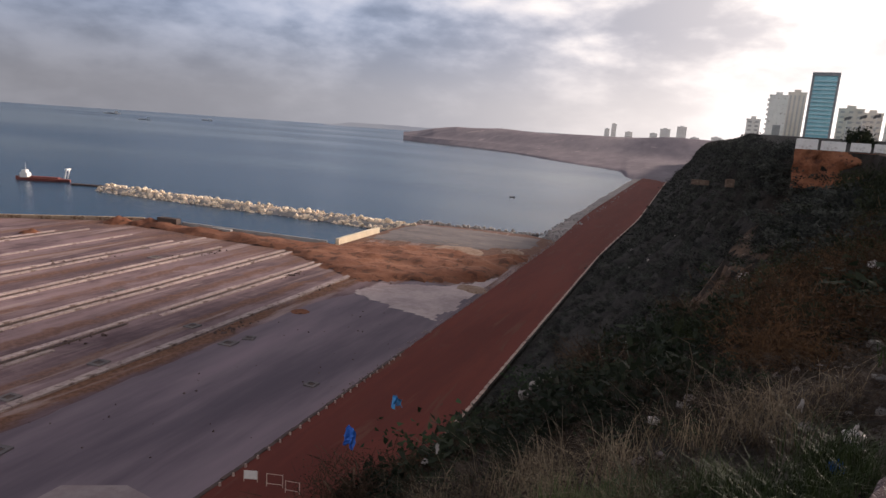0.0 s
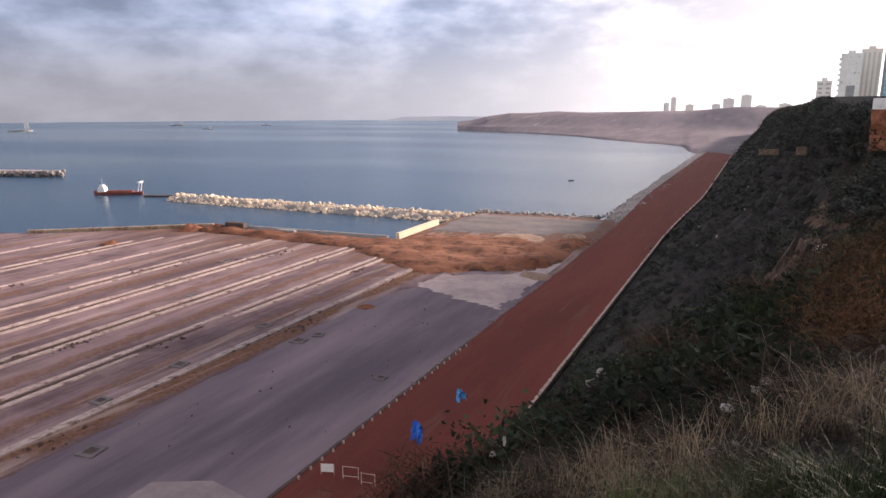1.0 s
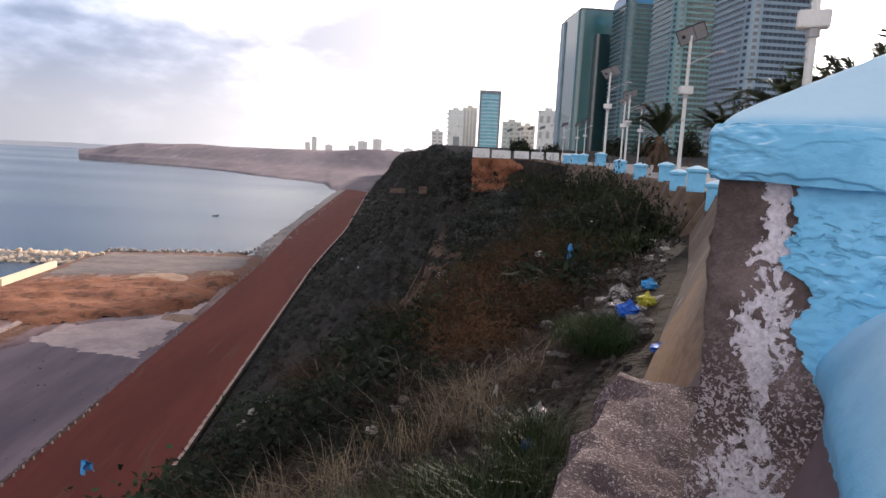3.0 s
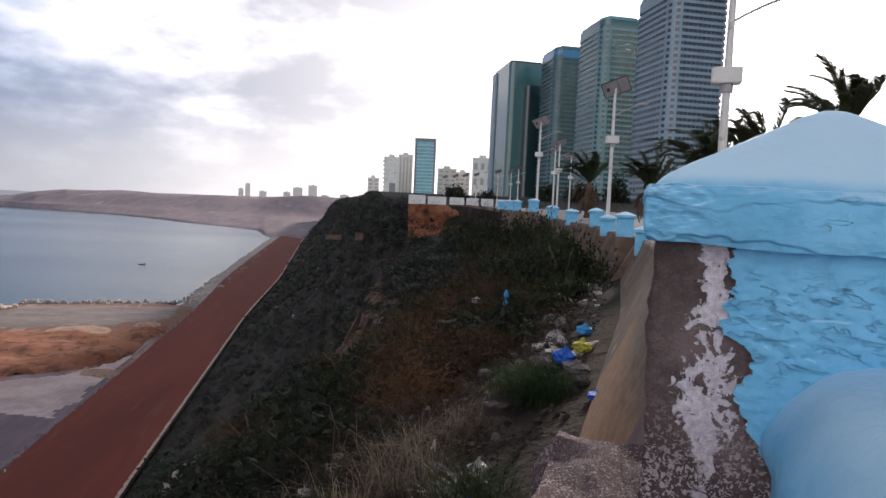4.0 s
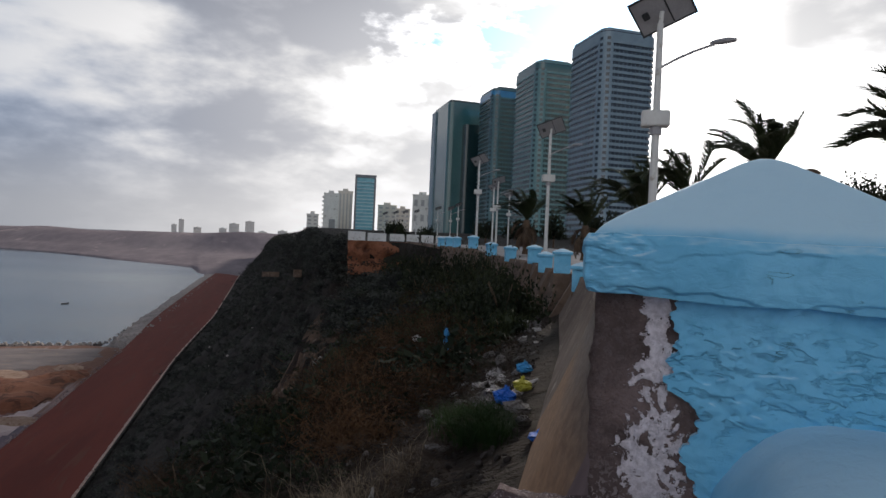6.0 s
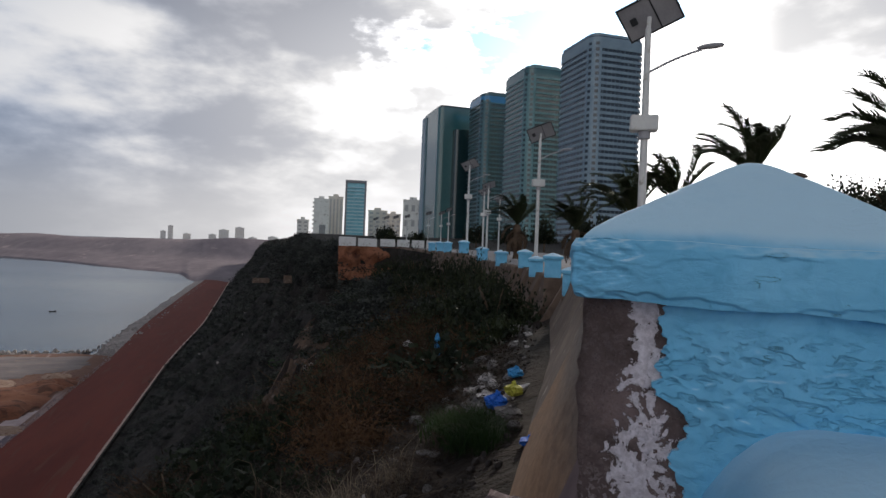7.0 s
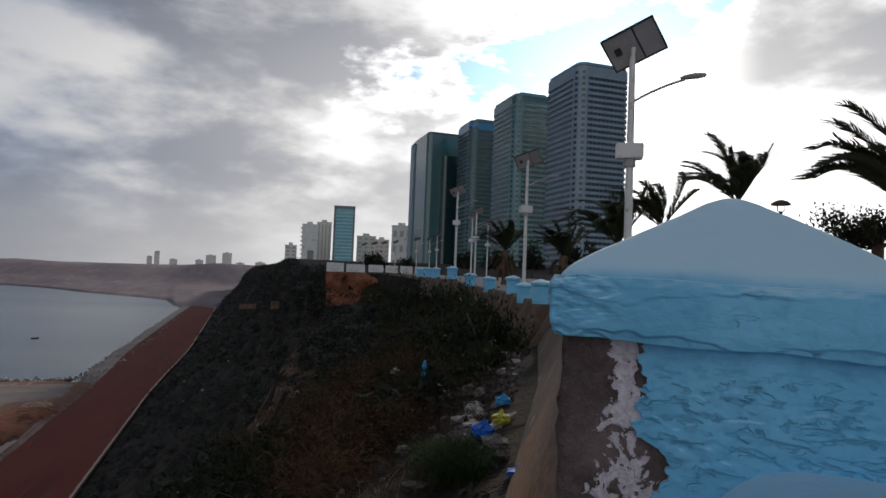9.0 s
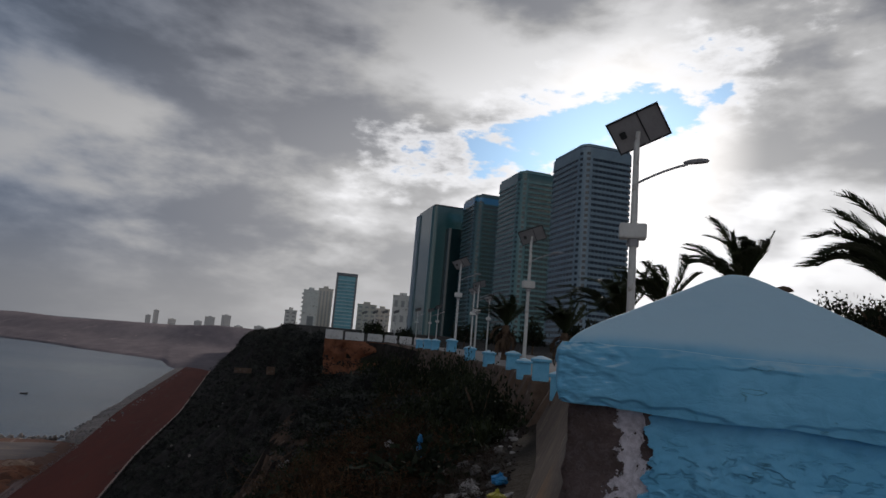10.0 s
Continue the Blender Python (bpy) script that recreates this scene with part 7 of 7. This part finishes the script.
spread("straw_litter", [clump(5, 0.05, 610 + i, stems=90) for i in range(3)], pick(46, 3.5, 7.5, 0.12, 0.32, 0.25, 0.5, 0.35, 0.1), M["dry"], "flattened straw over the bank", "straw")
litter(-6.4, 4.6, "bag_yellow", 0.022, "pale wrapper in the green grass", 0.12, 1.0, 0, 1)
r3 = random.Random(77)
for i in range(90):
    v = r3.uniform(6.2, 21)
    d_in = r3.uniform(0.25, 2.2)
    u = ramp(CLIFF, v, 1) - d_in
    k = r3.choice(("bag_grey", "bag_grey", "bag_white", "bag_grey", "bag_white", "bag_grey", "bag_grey", "bag_grey"))
    ob = new("litter_scrap", BAGS[k][i % 2])
    s = r3.uniform(0.04, 0.12)
    ob.matrix_world = pose(u, v, slope_at(u, v) + 0.3 * s, r3.uniform(-30, 30), r3.uniform(-30, 30), r3.uniform(0, 360)) @ Matrix.Diagonal((s * 1.4, s, s * r3.uniform(0.4, 1.2), 1))
    tagged(ob, {"bag_grey": "dusty grey scrap of rubbish below the wall", "bag_white": "dirty white scrap of plastic below the wall", "bag_cyan": "light blue scrap of plastic below the wall"}[k], "litter", "litter below the wall")
for i in range(16):
    x, y, z = on_slope(-21.4 + r3.uniform(-2.4, 2.2), -13.4 + r3.uniform(-1.9, 2.0))
    k = r3.choice(("bag_grey", "bag_white", "bag_grey"))
    ob = new("litter_scrap", BAGS[k][i % 2])
    s = r3.uniform(0.07, 0.15)
    ob.matrix_world = pose(x, y, z + 0.3 * s, r3.uniform(-40, 40), r3.uniform(-40, 40), r3.uniform(0, 360)) @ Matrix.Diagonal((s * 1.7, s * 0.9, s * r3.uniform(0.4, 0.9), 1))
    tagged(ob, "dusty grey sack on the litter heap" if k == "bag_grey" else "dirty white plastic sheet on the litter heap", "litter", "litter below the wall")
spread("litter_brush", dead_c, pick(170, 5.0, 17, 0.02, 0.24, 0.25, 0.55, 0.7, 0.1), M["dead"], "low dead brush grown through the rubbish", "brush")
spread("leaf_litter", [clump(90, 0.09, 220 + i, flat=0.15) for i in range(3)], pick(420, 2.6, 20, 0.01, 0.30, 0.3, 0.7, 0.22, 0.05), M["dead"], "dark dead leaves and dirt strewn on the bench", "leaves")
spots = []
for _ in range(420):
    v = 5.2 + 14 * r3.random() ** 1.3
    u = ramp(CLIFF, v, 1) - 2.6 * r3.random() ** 1.2 - 0.1
    spots.append((u, v, slope_at(u, v) + 0.01, r3.uniform(0.015, 0.06)))
scatter("bench_rubble", spots, 71, M["rubble_dark"], "broken grey rubble and dust below the wall", "rubble")
spread("litter_twigs", [clump(4, 0.05, 200 + i, stems=160) for i in range(3)], pick(110, 6.5, 13, 0.02, 0.22, 0.35, 0.7, 0.7, 0.05), M["twig"], "pale cut twigs mixed with rubbish", "twigs")


spots = []
for _ in range(46):
    x, y, z = on_slope(-18.9 + r3.uniform(-1.9, 1.6), -16.3 + r3.uniform(-0.9, 0.9))
    spots.append((x, y, z - 0.02, r3.uniform(0.3, 0.5), 0.8))
spread("litter_grass", [tuft(120, 110 + i, 0.3, 1.0, 0.010, 0.4) for i in range(4)], spots, M["lush"], "patch of bright green grass beside the litter", "grass")
p0, p1 = Vector(on_slope(-22.4, -14.6)), Vector(on_slope(-20.7, -18.6))
d = p1 - p0
fr = new("fallen_frond", FALLEN)
fr.matrix_world = pose(p0.x, p0.y, p0.z + 0.16, 0, 14 + math.degrees(math.atan2(-d.z, math.hypot(d.x, d.y))), math.degrees(math.atan2(d.y, d.x))) @ Matrix.Scale(d.length / 2.6, 4)
tagged(fr, "dry fallen palm frond lying on the litter", "palm frond")


def post_lamp(yaw, elev, d):
    """A domed garden lamp on a thin post behind the parapet."""
    a = radians(yaw)
    top = EYE + d * math.tan(radians(elev))
    t = thing("post_lamp", "small domed lamp on a thin dark post", "lamp", (-d * math.sin(a), d * math.cos(a), 40.3), 0)
    h = top - 40.3
    part("post", tube(bmesh.new(), [(0, 0, 0), (0, 0, h - 0.16)], [0.05, 0.035], 8), M["panel_frame"], t)
    for x in (-0.09, 0.09):
        part("strut", tube(bmesh.new(), [(0, 0, h - 0.2), (x, 0, h - 0.14), (x, 0, h - 0.02)], 0.012, 6), M["panel_frame"], t)
    part("dome", tube(bmesh.new(), [(0, 0, h - 0.03), (0, 0, h), (0, 0, h + 0.05), (0, 0, h + 0.08)], [0.19, 0.185, 0.12, 0.03], 14), M["palm_trunk"], t, "rusty domed hood")


post_lamp(-45.2, 6.9, 15.0)


# ---- headland wall and tree ----
def headland_wall(yaw0, yaw1, d, z0, h, label):
    a, b = radians(yaw0), radians(yaw1)
    p = [(-d * math.sin(a), d * math.cos(a)), (-d * math.sin(b), d * math.cos(b))]
    low_wall(p, 0.4, h, M["white_wash"], label, "parapet_wall", EYE + z0)


headland_wall(-7.25, -8.75, 71, 0.2, 0.95, "whitewashed parapet on the headland edge")
headland_wall(-8.95, -10.6, 71, 0.2, 0.85, "whitewashed parapet on the headland edge")
for y0, y1 in ((-10.9, -12.2), (-12.4, -13.5), (-13.7, -14.8), (-15.0, -16.2)):
    headland_wall(y0, y1, 84, 0.5, 0.75, "low whitewashed parapet along the promenade")


def tree(yaw, d, s, label, seed, z0=0.3, h=1.3, leaf=0.13, n=900):
    a = radians(yaw)
    t = thing("small_tree", label, "tree", (-d * math.sin(a), d * math.cos(a), EYE + z0), 0, "promenade trees")
    bm = bmesh.new()
    tube(bm, [(0, 0, -0.5), (0.05, 0, s * 0.5), (0.1, 0.05, s * 1.0)], [0.16, 0.12, 0.05], 8)
    for i in range(5):
        b = i * 1.25
        tube(bm, [(0.05, 0, s * 0.5), (0.4 * s * math.cos(b), 0.4 * s * math.sin(b), s * 1.1)], [0.06, 0.02], 6)
    part("trunk", bm, M["palm_trunk"], t)
    q = clump(n, leaf, seed).reshape(-1, 3) * (s * 0.8, s * 0.8, s * h) + (0, 0, s * 0.45)
    part_mesh("crown", mesh_np("crown", q, np.arange(len(q)).reshape(-1, 4), M["shrub"]), t)


tree(-11.3, 95, 2.0, "small dark tree on the headland", 501)
tree(-12.0, 100, 1.5, "small dark tree on the headland", 502)
tree(-14.2, 120, 2.0, "small dark tree by the glass tower", 503)
tree(-19.4, 110, 2.6, "dark tree at the foot of the towers", 504)
tree(-22.2, 100, 2.6, "dark tree at the foot of the towers", 505)
tree(-25.4, 90, 2.6, "dark tree at the foot of the towers", 506)
tree(-29.0, 70, 2.4, "dark tree at the foot of the towers", 507)
tree(-51.5, 18, 1.15, "small leafy tree beside the large palm", 508, 0.55, 1.0, 0.07, 3200)
